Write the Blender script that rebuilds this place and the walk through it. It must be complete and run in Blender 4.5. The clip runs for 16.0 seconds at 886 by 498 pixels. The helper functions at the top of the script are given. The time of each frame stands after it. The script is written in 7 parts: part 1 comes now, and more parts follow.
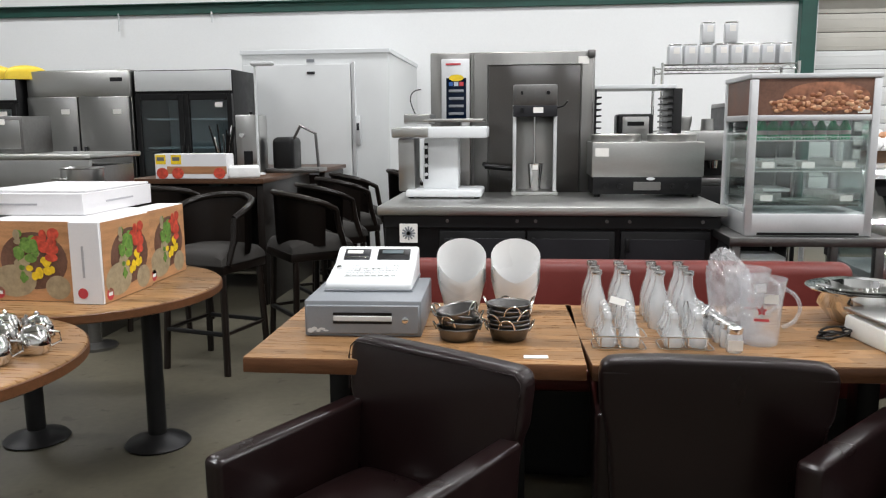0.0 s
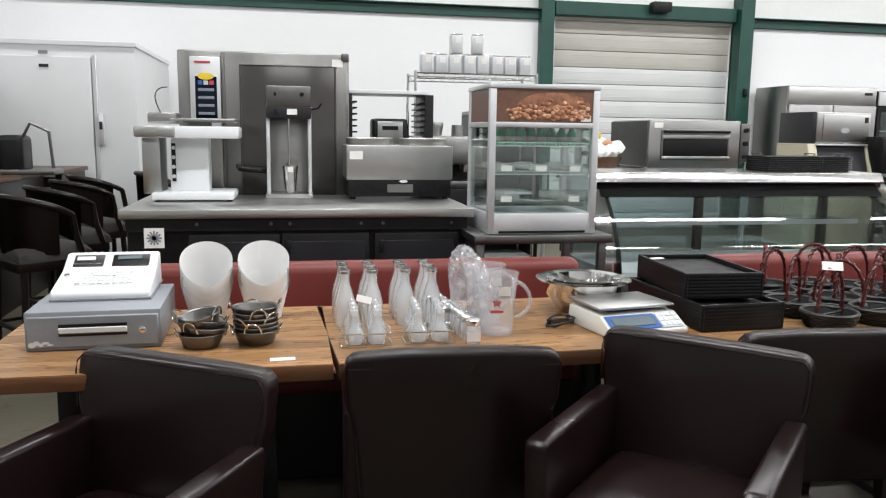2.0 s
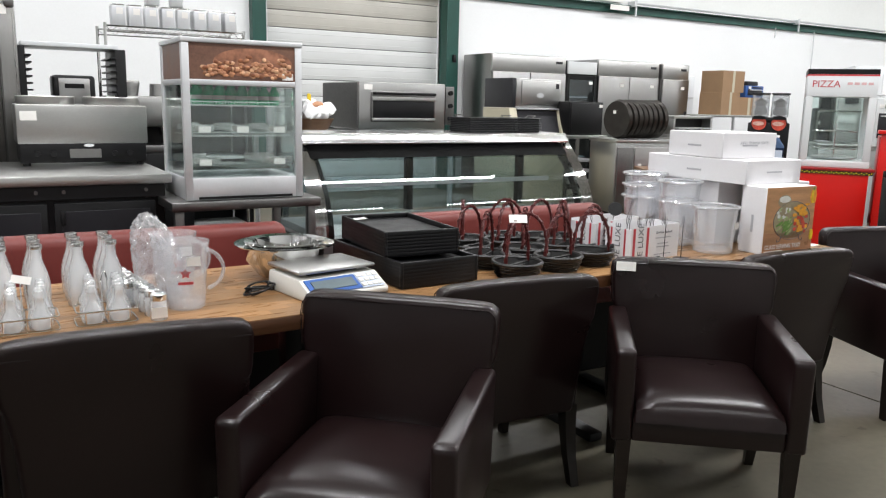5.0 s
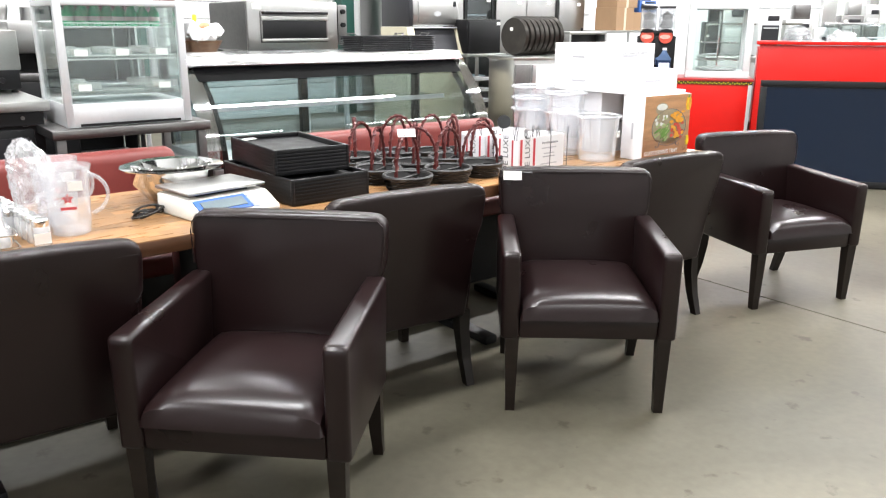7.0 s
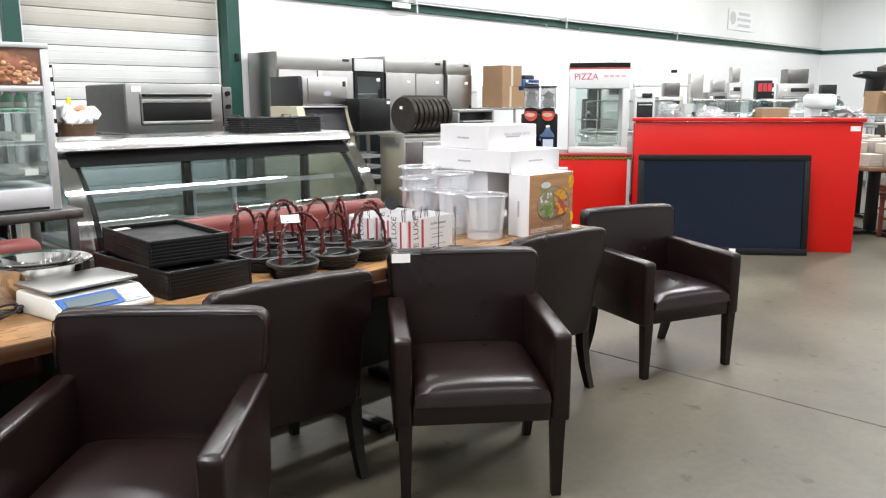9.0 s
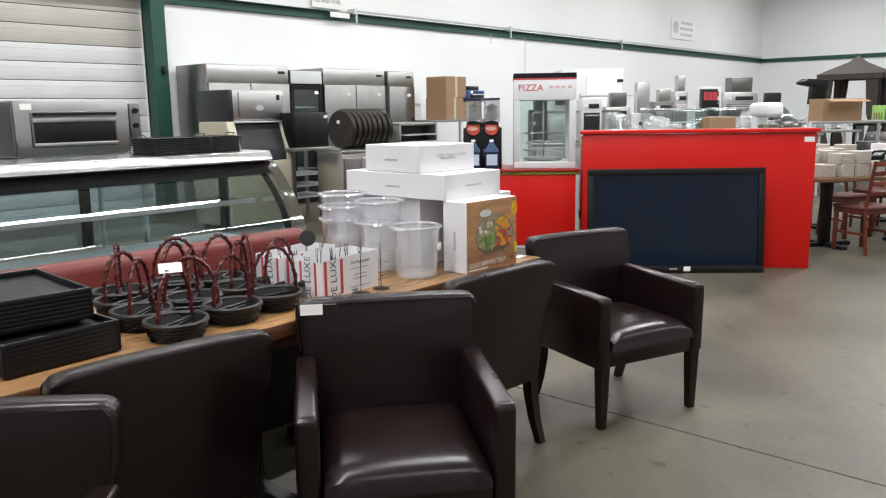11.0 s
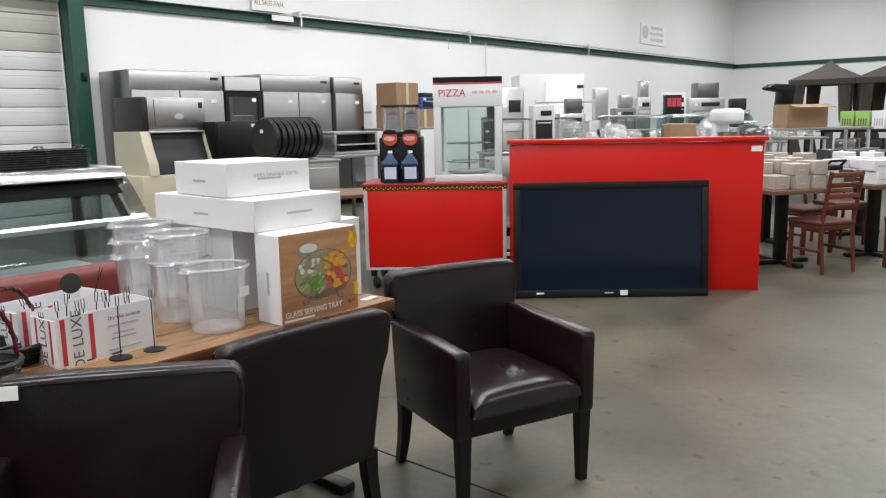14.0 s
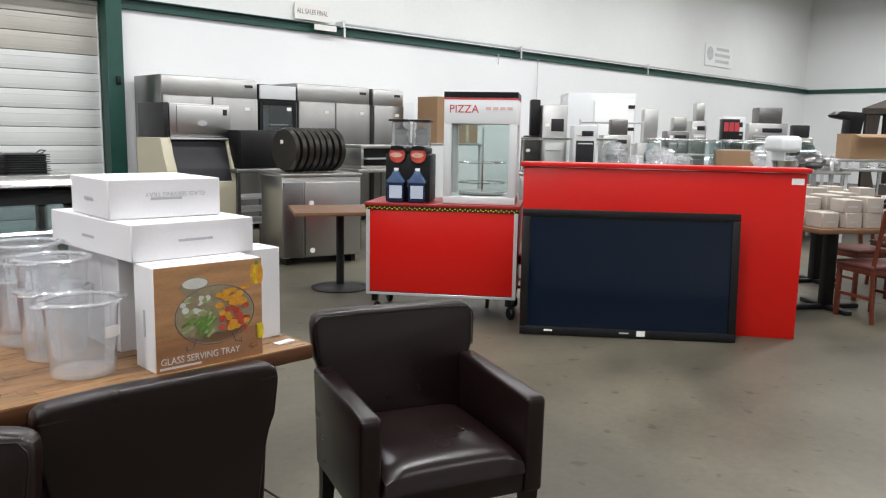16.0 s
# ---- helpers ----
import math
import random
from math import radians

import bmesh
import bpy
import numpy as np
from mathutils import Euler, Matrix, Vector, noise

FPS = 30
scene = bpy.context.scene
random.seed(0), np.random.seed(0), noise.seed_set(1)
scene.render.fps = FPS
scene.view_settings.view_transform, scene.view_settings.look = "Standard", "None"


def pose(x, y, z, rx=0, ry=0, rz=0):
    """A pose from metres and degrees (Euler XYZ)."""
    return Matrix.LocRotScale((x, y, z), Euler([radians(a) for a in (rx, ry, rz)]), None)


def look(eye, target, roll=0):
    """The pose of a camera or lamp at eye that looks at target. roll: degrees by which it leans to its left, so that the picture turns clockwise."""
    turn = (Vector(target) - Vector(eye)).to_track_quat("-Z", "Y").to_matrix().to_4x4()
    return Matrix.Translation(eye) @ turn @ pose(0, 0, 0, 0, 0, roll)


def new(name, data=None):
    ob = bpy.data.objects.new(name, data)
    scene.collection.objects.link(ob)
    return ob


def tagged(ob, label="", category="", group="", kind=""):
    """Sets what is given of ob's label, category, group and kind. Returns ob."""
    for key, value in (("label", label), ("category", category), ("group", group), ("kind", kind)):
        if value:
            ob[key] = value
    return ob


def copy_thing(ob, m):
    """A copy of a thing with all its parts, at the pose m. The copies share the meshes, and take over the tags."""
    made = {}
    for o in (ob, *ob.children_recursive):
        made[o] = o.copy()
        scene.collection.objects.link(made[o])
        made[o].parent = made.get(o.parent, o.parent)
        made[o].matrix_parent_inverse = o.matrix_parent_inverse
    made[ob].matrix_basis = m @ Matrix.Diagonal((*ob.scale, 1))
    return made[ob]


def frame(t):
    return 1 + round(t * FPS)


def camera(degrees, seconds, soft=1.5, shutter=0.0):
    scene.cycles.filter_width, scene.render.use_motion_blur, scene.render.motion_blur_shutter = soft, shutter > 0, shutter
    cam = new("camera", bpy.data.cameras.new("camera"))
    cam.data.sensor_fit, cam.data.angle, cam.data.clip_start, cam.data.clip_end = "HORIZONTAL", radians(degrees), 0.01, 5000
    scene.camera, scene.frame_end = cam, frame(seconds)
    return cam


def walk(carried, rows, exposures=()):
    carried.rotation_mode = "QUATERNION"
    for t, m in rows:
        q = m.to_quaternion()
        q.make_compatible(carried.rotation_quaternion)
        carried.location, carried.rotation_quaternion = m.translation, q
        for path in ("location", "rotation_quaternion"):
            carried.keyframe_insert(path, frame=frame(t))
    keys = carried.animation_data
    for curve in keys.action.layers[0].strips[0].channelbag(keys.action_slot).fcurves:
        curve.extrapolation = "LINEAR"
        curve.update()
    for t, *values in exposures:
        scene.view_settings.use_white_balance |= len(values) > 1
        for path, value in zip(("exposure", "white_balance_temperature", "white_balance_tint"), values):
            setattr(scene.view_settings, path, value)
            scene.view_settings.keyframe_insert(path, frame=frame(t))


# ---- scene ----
cam = camera(59.0, 16.0, soft=1.2)
PATH = [
    (0, (0.456, 0.13, 1.455), (0.254, 2.095, 1.146), -0.4),
    (0.5, (0.474, 0.118, 1.448), (0.407, 2.093, 1.142), 0.2),
    (1, (0.488, 0.109, 1.447), (0.611, 2.083, 1.15), 0.8),
    (1.5, (0.508, 0.116, 1.442), (0.746, 2.079, 1.146), 0.5),
    (2, (0.532, 0.124, 1.441), (0.911, 2.065, 1.146), 0.8),
    (2.5, (0.554, 0.139, 1.437), (1.054, 2.051, 1.126), 0.8),
    (3, (0.576, 0.158, 1.436), (1.178, 2.038, 1.118), 0.6),
    (3.5, (0.59, 0.172, 1.436), (1.27, 2.027, 1.123), 0.2),
    (4, (0.628, 0.163, 1.429), (1.439, 1.965, 1.123), 0.3),
    (4.5, (0.655, 0.176, 1.414), (1.585, 1.916, 1.082), 0.3),
    (5, (0.684, 0.182, 1.416), (1.688, 1.872, 1.047), 1.3),
    (5.2, (0.686, 0.179, 1.401), (1.689, 1.868, 1.025), 0.8),
    (7.3, (0.703, 0.061, 1.39), (1.881, 1.577, 0.831), 0.3),
    (7.5, (0.706, 0.071, 1.4), (1.884, 1.599, 0.872), 0.4),
    (8, (0.703, 0.07, 1.415), (1.944, 1.572, 0.962), 1.2),
    (8.5, (0.708, 0.071, 1.416), (2.021, 1.52, 0.997), 0.9),
    (9, (0.773, 0.09, 1.421), (2.162, 1.481, 1.05), -0.2),
    (9.2, (0.826, 0.122, 1.42), (2.231, 1.5, 1.066), -0.2),
    (11.3, (1.293, 0.392, 1.45), (2.781, 1.678, 1.089), -1.3),
    (11.5, (1.347, 0.396, 1.446), (2.833, 1.681, 1.068), -1.8),
    (12, (1.508, 0.342, 1.443), (2.95, 1.686, 1.103), 1.1),
    (12.5, (1.655, 0.252, 1.432), (3.068, 1.618, 1.064), 0.9),
    (13, (1.802, 0.292, 1.439), (3.242, 1.635, 1.085), -0.5),
    (13.5, (1.998, 0.37, 1.444), (3.472, 1.689, 1.146), 0.9),
    (14, (2.153, 0.388, 1.442), (3.655, 1.667, 1.114), -1.1),
    (14.5, (2.327, 0.335, 1.44), (3.757, 1.697, 1.124), 1.5),
    (15, (2.501, 0.273, 1.444), (3.879, 1.688, 1.124), 1.1),
    (15.5, (2.643, 0.312, 1.444), (4.006, 1.733, 1.095), -0.6),
    (16, (2.807, 0.366, 1.457), (4.207, 1.764, 1.166), 1.0),
]
EXPOSURES = [(0.0, 0.0), (2.0, 0.06), (4.0, 0.06), (5.0, 0.15), (7.4, 1.25), (8.0, 1.0), (9.0, 0.56), (11.5, 0.06), (13.0, 0.0), (16.0, 0.0)]
walk(cam, [(t, look(eye, target, roll)) for t, eye, target, roll in PATH], EXPOSURES)

# ---- world and large lights ----
world = bpy.data.worlds.new("world")
scene.world = world
world.use_nodes = True
world.node_tree.nodes["Background"].inputs[0].default_value = (0.9, 0.95, 1.0, 1)
world.node_tree.nodes["Background"].inputs[1].default_value = 0.02

LAMP_WATTS = 200.0
CEILING_Z = 6.4
LAMP_ROWS = (-3.4, 2.3, 8.0)
ROW_SHARE = {-3.4: 0.68, 2.3: 1.22, 8.0: 0.86}
LAMP_XS = (-6.0, 0.5, 5.5, 10.5, 15.5, 21.0, 27.5)
for ly in LAMP_ROWS:
    for lx in LAMP_XS:
        d = bpy.data.lights.new("strip_light", "AREA")
        d.shape, d.size, d.size_y, d.energy, d.color = "RECTANGLE", 3.6, 0.26, LAMP_WATTS * ROW_SHARE[ly], (0.95, 0.955, 0.975)
        lamp = new("strip_light", d)
        lamp.matrix_world = pose(lx, ly, CEILING_Z - 0.52)


scene.cycles.transparent_max_bounces = 24

# ---- materials ----
def mat(name, col, rough=0.5, metal=0.0, var=0.15, scale=5.0, fine=90.0, bump=0.15, dist=0.002, spec=0.5, coat=0.0, stretch=(1, 1, 1), rvar=0.12, emit=0.0, crease=0.0, blotch=0.0):
    m = bpy.data.materials.new(name)
    m.use_nodes = True
    n, l = m.node_tree.nodes, m.node_tree.links
    b = n["Principled BSDF"]
    tc, info = n.new("ShaderNodeTexCoord"), n.new("ShaderNodeObjectInfo")
    mul = n.new("ShaderNodeMath")
    mul.operation = "MULTIPLY"
    mul.inputs[1].default_value = 17.0
    l.new(info.outputs["Random"], mul.inputs[0])
    mp = n.new("ShaderNodeMapping")
    mp.inputs["Scale"].default_value = stretch
    l.new(tc.outputs["Object"], mp.inputs["Vector"])
    l.new(mul.outputs[0], mp.inputs["Location"])
    big, small = n.new("ShaderNodeTexNoise"), n.new("ShaderNodeTexNoise")
    big.inputs["Scale"].default_value, small.inputs["Scale"].default_value = scale, fine
    big.inputs["Detail"].default_value, small.inputs["Detail"].default_value = 4, 3
    for t in (big, small):
        l.new(mp.outputs[0], t.inputs["Vector"])
    add = n.new("ShaderNodeMix")
    add.data_type = "FLOAT"
    add.inputs["Factor"].default_value = 0.35
    l.new(big.outputs["Fac"], add.inputs["A"])
    l.new(small.outputs["Fac"], add.inputs["B"])
    ramp = n.new("ShaderNodeValToRGB")
    ramp.color_ramp.elements[0].position, ramp.color_ramp.elements[1].position = 0.3, 0.7
    ramp.color_ramp.elements[0].color = (*[c * (1 - var) for c in col], 1)
    ramp.color_ramp.elements[1].color = (*[min(1, c * (1 + var)) for c in col], 1)
    l.new(add.outputs["Result"], ramp.inputs["Fac"])
    l.new(ramp.outputs["Color"], b.inputs["Base Color"])
    rr = n.new("ShaderNodeMapRange")
    rr.inputs["To Min"].default_value, rr.inputs["To Max"].default_value = max(0.02, rough - rvar), min(1, rough + rvar)
    l.new(big.outputs["Fac"], rr.inputs["Value"])
    l.new(rr.outputs[0], b.inputs["Roughness"])
    b.inputs["Metallic"].default_value = metal
    b.inputs["Specular IOR Level"].default_value = spec
    b.inputs["Coat Weight"].default_value = coat
    b.inputs["Coat Roughness"].default_value = 0.15
    if bump:
        bp = n.new("ShaderNodeBump")
        bp.inputs["Strength"].default_value, bp.inputs["Distance"].default_value = bump, dist
        l.new(small.outputs["Fac"], bp.inputs["Height"])
        l.new(bp.outputs[0], b.inputs["Normal"])
        if crease:
            b2 = n.new("ShaderNodeBump")
            b2.inputs["Strength"].default_value, b2.inputs["Distance"].default_value = 0.6, crease
            l.new(big.outputs["Fac"], b2.inputs["Height"])
            l.new(b2.outputs[0], bp.inputs["Normal"])
    if blotch:
        st, sr, mx = n.new("ShaderNodeTexNoise"), n.new("ShaderNodeValToRGB"), n.new("ShaderNodeMix")
        st.inputs["Scale"].default_value, st.inputs["Detail"].default_value, st.inputs["Distortion"].default_value = 0.55, 8, 0.8
        l.new(tc.outputs["Object"], st.inputs["Vector"])
        sr.color_ramp.elements[0].position, sr.color_ramp.elements[1].position = 0.36, 0.66
        sr.color_ramp.elements[0].color = (1 - blotch, 1 - blotch, 1 - blotch, 1)
        l.new(st.outputs["Fac"], sr.inputs["Fac"])
        mx.data_type, mx.blend_type = "RGBA", "MULTIPLY"
        mx.inputs["Factor"].default_value = 1.0
        l.new(ramp.outputs["Color"], mx.inputs["A"])
        l.new(sr.outputs["Color"], mx.inputs["B"])
        sp, sq, my = n.new("ShaderNodeTexNoise"), n.new("ShaderNodeValToRGB"), n.new("ShaderNodeMix")
        sp.inputs["Scale"].default_value, sp.inputs["Detail"].default_value = 9.0, 6
        l.new(tc.outputs["Object"], sp.inputs["Vector"])
        sq.color_ramp.elements[0].position, sq.color_ramp.elements[1].position = 0.3, 0.36
        sq.color_ramp.elements[0].color = (0.55, 0.52, 0.48, 1)
        l.new(sp.outputs["Fac"], sq.inputs["Fac"])
        my.data_type, my.blend_type = "RGBA", "MULTIPLY"
        my.inputs["Factor"].default_value = 1.0
        l.new(mx.outputs["Result"], my.inputs["A"])
        l.new(sq.outputs["Color"], my.inputs["B"])
        l.new(my.outputs["Result"], b.inputs["Base Color"])
    if emit:
        b.inputs["Emission Color"].default_value = (*col, 1)
        b.inputs["Emission Strength"].default_value = emit
    return m


def glass(name, tint=(0.96, 0.98, 0.97), gloss=0.6, haze=0.0, rough=0.03, least=0.05):
    """Thin clear glass or plastic: see-through, with gloss that grows at a slant."""
    m = bpy.data.materials.new(name)
    m.use_nodes = True
    n, l = m.node_tree.nodes, m.node_tree.links
    n.remove(n["Principled BSDF"])
    tr, gl, df = n.new("ShaderNodeBsdfTransparent"), n.new("ShaderNodeBsdfGlossy"), n.new("ShaderNodeBsdfDiffuse")
    tr.inputs[0].default_value = (*tint, 1)
    gl.inputs["Roughness"].default_value = rough
    df.inputs[0].default_value = (0.92, 0.93, 0.94, 1)
    lw, mr = n.new("ShaderNodeLayerWeight"), n.new("ShaderNodeMapRange")
    lw.inputs["Blend"].default_value = 0.35
    mr.inputs["To Min"].default_value, mr.inputs["To Max"].default_value = least, gloss
    l.new(lw.outputs["Facing"], mr.inputs["Value"])
    m1, m2 = n.new("ShaderNodeMixShader"), n.new("ShaderNodeMixShader")
    m1.inputs[0].default_value = haze
    l.new(tr.outputs[0], m1.inputs[1])
    l.new(df.outputs[0], m1.inputs[2])
    l.new(mr.outputs[0], m2.inputs[0])
    l.new(m1.outputs[0], m2.inputs[1])
    l.new(gl.outputs[0], m2.inputs[2])
    l.new(m2.outputs[0], n["Material Output"].inputs["Surface"])
    return m


def wood(name, light, dark, strips=0.0, rough=0.35, stretch=(1.2, 9, 9)):
    """Wood with grain along x; with strips > 0, staves of that width differ in tone."""
    m = mat(name, light, rough, var=0.0, bump=0.08, dist=0.001, stretch=stretch, scale=7, fine=60, spec=0.3)
    n, l = m.node_tree.nodes, m.node_tree.links
    ramp = [x for x in n if x.type == "VALTORGB"][0]
    ramp.color_ramp.elements[0].color, ramp.color_ramp.elements[1].color = (*dark, 1), (*light, 1)
    b = n["Principled BSDF"]
    hue = n.new("ShaderNodeHueSaturation")
    l.new(ramp.outputs[0], hue.inputs["Color"])
    l.new(hue.outputs[0], b.inputs["Base Color"])
    mr = n.new("ShaderNodeMapRange")
    mr.inputs["To Min"].default_value, mr.inputs["To Max"].default_value = 0.68, 1.3
    if strips:
        tc, br = n.new("ShaderNodeTexCoord"), n.new("ShaderNodeTexBrick")
        l.new(tc.outputs["Object"], br.inputs["Vector"])
        br.inputs["Scale"].default_value = 1
        br.inputs["Brick Width"].default_value, br.inputs["Row Height"].default_value = 0.6, strips
        br.inputs["Mortar Size"].default_value = 0.0006
        br.inputs["Color1"].default_value, br.inputs["Color2"].default_value, br.inputs["Mortar"].default_value = (0, 0, 0, 1), (1, 1, 1, 1), (0.1, 0.1, 0.1, 1)
        l.new(br.outputs["Color"], mr.inputs["Value"])
    else:
        info = [x for x in n if x.type == "OBJECT_INFO"][0]
        l.new(info.outputs["Random"], mr.inputs["Value"])
    l.new(mr.outputs[0], hue.inputs["Value"])
    return m


WALL = mat("white_wall_paint", (0.85, 0.86, 0.86), 0.6, var=0.03, scale=0.7, fine=40, bump=0.1)
WALL_UP = mat("upper_wall_panel", (0.82, 0.83, 0.81), 0.6, var=0.04, scale=0.5, fine=20, bump=0.1)
CEIL = mat("ceiling_liner", (0.7, 0.71, 0.7), 0.7, var=0.06, scale=1, fine=20)
GREEN = mat("green_steel_paint", (0.008, 0.06, 0.045), 0.45, var=0.25, scale=3, fine=60)
CONC = mat("worn_concrete", (0.121, 0.109, 0.077), 0.48, var=0.24, scale=1.3, fine=26, bump=0.15, dist=0.003, rvar=0.12, spec=0.35, blotch=0.5)
SHUT = mat("shutter_enamel", (0.66, 0.67, 0.66), 0.45, var=0.06, scale=2)
SHUT_T = mat("shutter_yellowed_enamel", (0.5, 0.48, 0.43), 0.5, var=0.12, scale=2)
LEATHER = mat("brown_leather", (0.0095, 0.0042, 0.0042), 0.29, var=0.28, scale=3.2, fine=190, bump=0.12, dist=0.0007, rvar=0.06, spec=0.38, crease=0.0026)
VINYL = mat("red_vinyl", (0.15, 0.028, 0.023), 0.45, var=0.15, scale=6, fine=200, bump=0.2, crease=0.004, spec=0.35)
DKWOOD = wood("dark_stained_wood", (0.012, 0.0075, 0.0055), (0.006, 0.004, 0.003), rough=0.35)
STAVE = wood("butcher_block_oak", (0.36, 0.2, 0.088), (0.21, 0.108, 0.045), rough=0.3)
STAVES = wood("butcher_block_round", (0.34, 0.19, 0.085), (0.19, 0.1, 0.042), strips=0.045, rough=0.3)
EDGEW = wood("oiled_oak_edge", (0.12, 0.05, 0.022), (0.07, 0.03, 0.013), rough=0.35)
BROWNW = wood("brown_table_wood", (0.22, 0.125, 0.07), (0.13, 0.07, 0.04), rough=0.4)
REDW = wood("cherry_wood", (0.17, 0.045, 0.022), (0.1, 0.026, 0.014), rough=0.35)
STEEL = mat("brushed_steel", (0.44, 0.44, 0.43), 0.3, 1.0, var=0.05, scale=2.5, fine=90, bump=0.02, dist=0.0003, stretch=(3, 3, 1), rvar=0.03)
STEEL_F = mat("fridge_steel", (0.3, 0.297, 0.288), 0.3, 1.0, var=0.06, scale=1.6, fine=90, bump=0.02, dist=0.0003, stretch=(1.5, 1.5, 1), rvar=0.04)
STEEL_H = mat("worn_steel_top", (0.5, 0.5, 0.485), 0.34, 1.0, var=0.08, scale=3, fine=70, bump=0.03, dist=0.0004, stretch=(1, 3, 3), rvar=0.05)
STEEL_D = mat("dull_dark_steel", (0.2, 0.195, 0.19), 0.36, 1.0, var=0.18, scale=3, fine=40, bump=0.08, dist=0.0008)
CHROME = mat("polished_chrome", (0.75, 0.75, 0.74), 0.08, 1.0, var=0.04, bump=0, rvar=0.04)
ALU = mat("silver_grey_aluminium", (0.66, 0.67, 0.68), 0.4, 0.6, var=0.06, bump=0.05)
BLACK = mat("black_plastic", (0.005, 0.005, 0.0055), 0.4, var=0.25, scale=12, fine=150, spec=0.3)
BLACK_M = mat("black_metal", (0.007, 0.007, 0.0075), 0.42, 0.0, var=0.25, scale=8, spec=0.3)
CHARC = mat("charcoal_plastic", (0.02, 0.02, 0.023), 0.4, var=0.15, spec=0.3)
NAVY = mat("plasma_glass", (0.0016, 0.0065, 0.018), 0.08, var=0.05, scale=1, bump=0, rvar=0.02, spec=0.28)
WHITE_P = mat("white_plastic", (0.92, 0.92, 0.91), 0.3, var=0.02, bump=0.05)
CREAM_P = mat("cream_plastic", (0.66, 0.65, 0.6), 0.4, var=0.05)
GREY_P = mat("grey_enamel", (0.22, 0.235, 0.255), 0.42, var=0.07, scale=9)
LTGREY = mat("light_grey_enamel", (0.61, 0.625, 0.625), 0.4, var=0.04, scale=3)
WHITE_E = mat("white_enamel", (0.74, 0.76, 0.77), 0.35, var=0.03, scale=2)
CARD_W = mat("white_cardboard", (0.74, 0.73, 0.74), 0.6, var=0.04, scale=4, fine=120)
CARD_B = mat("brown_cardboard", (0.3, 0.185, 0.1), 0.7, var=0.1, scale=4, fine=120)
PAPER = mat("paper_tag", (0.82, 0.8, 0.76), 0.6, var=0.03)
INK = mat("grey_ink", (0.12, 0.12, 0.13), 0.6)
INK_L = mat("pale_grey_ink", (0.42, 0.42, 0.44), 0.6)
FADED = mat("faded_grey_ink", (0.58, 0.58, 0.58), 0.6)
INK_R = mat("red_ink", (0.5, 0.045, 0.055), 0.55)
REDL = mat("red_laminate", (0.56, 0.007, 0.004), 0.32, var=0.035, scale=1.5, fine=30, bump=0.02, spec=0.35)
REDD = mat("dark_red_plastic", (0.3, 0.015, 0.015), 0.35)
WICK = mat("black_wicker", (0.006, 0.0055, 0.005), 0.5, var=0.4, scale=30, fine=200, bump=0.4)
WICKR = mat("reddish_wicker", (0.075, 0.009, 0.008), 0.32, var=0.4, scale=30, fine=200, bump=0.4)
BEIGE = mat("beige_enamel", (0.5, 0.46, 0.34), 0.5, var=0.06, scale=3)
BLUE = mat("blue_panel", (0.03, 0.1, 0.33), 0.4)
BLUE_L = mat("pale_blue_label", (0.5, 0.56, 0.66), 0.4, var=0.15)
LCD = mat("lcd_glass", (0.1, 0.13, 0.14), 0.3, bump=0)
YELL = mat("yellow_plastic", (0.75, 0.53, 0.02), 0.45)
CANV = mat("taupe_canvas", (0.06, 0.047, 0.038), 0.8, var=0.15)
LIME = mat("lime_box", (0.28, 0.5, 0.12), 0.5)
FOODBR = mat("print_wood_brown", (0.4, 0.19, 0.09), 0.4, var=0.3, scale=5, stretch=(1, 1, 6))
PR_GLASS = mat("print_glass_dish", (0.36, 0.29, 0.18), 0.4, var=0.25, scale=30)
PR_OR = mat("print_wood_orange", (0.5, 0.26, 0.12), 0.4, var=0.3, scale=6, stretch=(1, 1, 6))
PR_G = mat("print_green", (0.14, 0.27, 0.05), 0.45, var=0.5, scale=40)
PR_LG = mat("print_pale_green", (0.4, 0.46, 0.2), 0.45, var=0.4, scale=40)
PR_R = mat("print_tomato", (0.55, 0.07, 0.04), 0.45, var=0.5, scale=30)
PR_O = mat("print_orange", (0.8, 0.35, 0.03), 0.45, var=0.3, scale=40)
PR_Y = mat("print_yellow", (0.82, 0.55, 0.02), 0.45, var=0.3, scale=30)
PR_W = mat("print_white", (0.75, 0.74, 0.68), 0.45, var=0.1, scale=30)
PR_BR = mat("print_pastry", (0.4, 0.18, 0.09), 0.4, var=0.55, scale=24)
PR_DK = mat("print_dark_brown", (0.15, 0.075, 0.05), 0.4, var=0.4, scale=8)
FABRIC = mat("grey_brown_seat_fabric", (0.024, 0.021, 0.018), 0.8, var=0.2, fine=300)
GLASS = glass("clear_pane", (0.9, 0.94, 0.93), 0.55)
GLASS_C = glass("curved_pane", (0.66, 0.75, 0.74), 0.65)
# white diffuse haze stands in for the bright reflections of clear bottles
GLASS_B = glass("bottle_glass", (0.97, 0.98, 0.98), 0.9, 0.36, 0.06, 0.1)
GLASS_D = glass("tinted_pane", (0.74, 0.81, 0.83), 0.5)
GREEN_G = mat("green_bottle_glass", (0.03, 0.5, 0.22), 0.12, bump=0, spec=0.6)
CLEAR_P = glass("clear_plastic", (0.95, 0.96, 0.98), 0.66, 0.22, 0.12, 0.06)
TUB_P = glass("frosted_clear_plastic", (0.96, 0.97, 0.99), 0.85, 0.27, 0.1, 0.07)
BAG = glass("thin_plastic_bag", (0.93, 0.93, 0.94), 0.5, 0.2, 0.15)
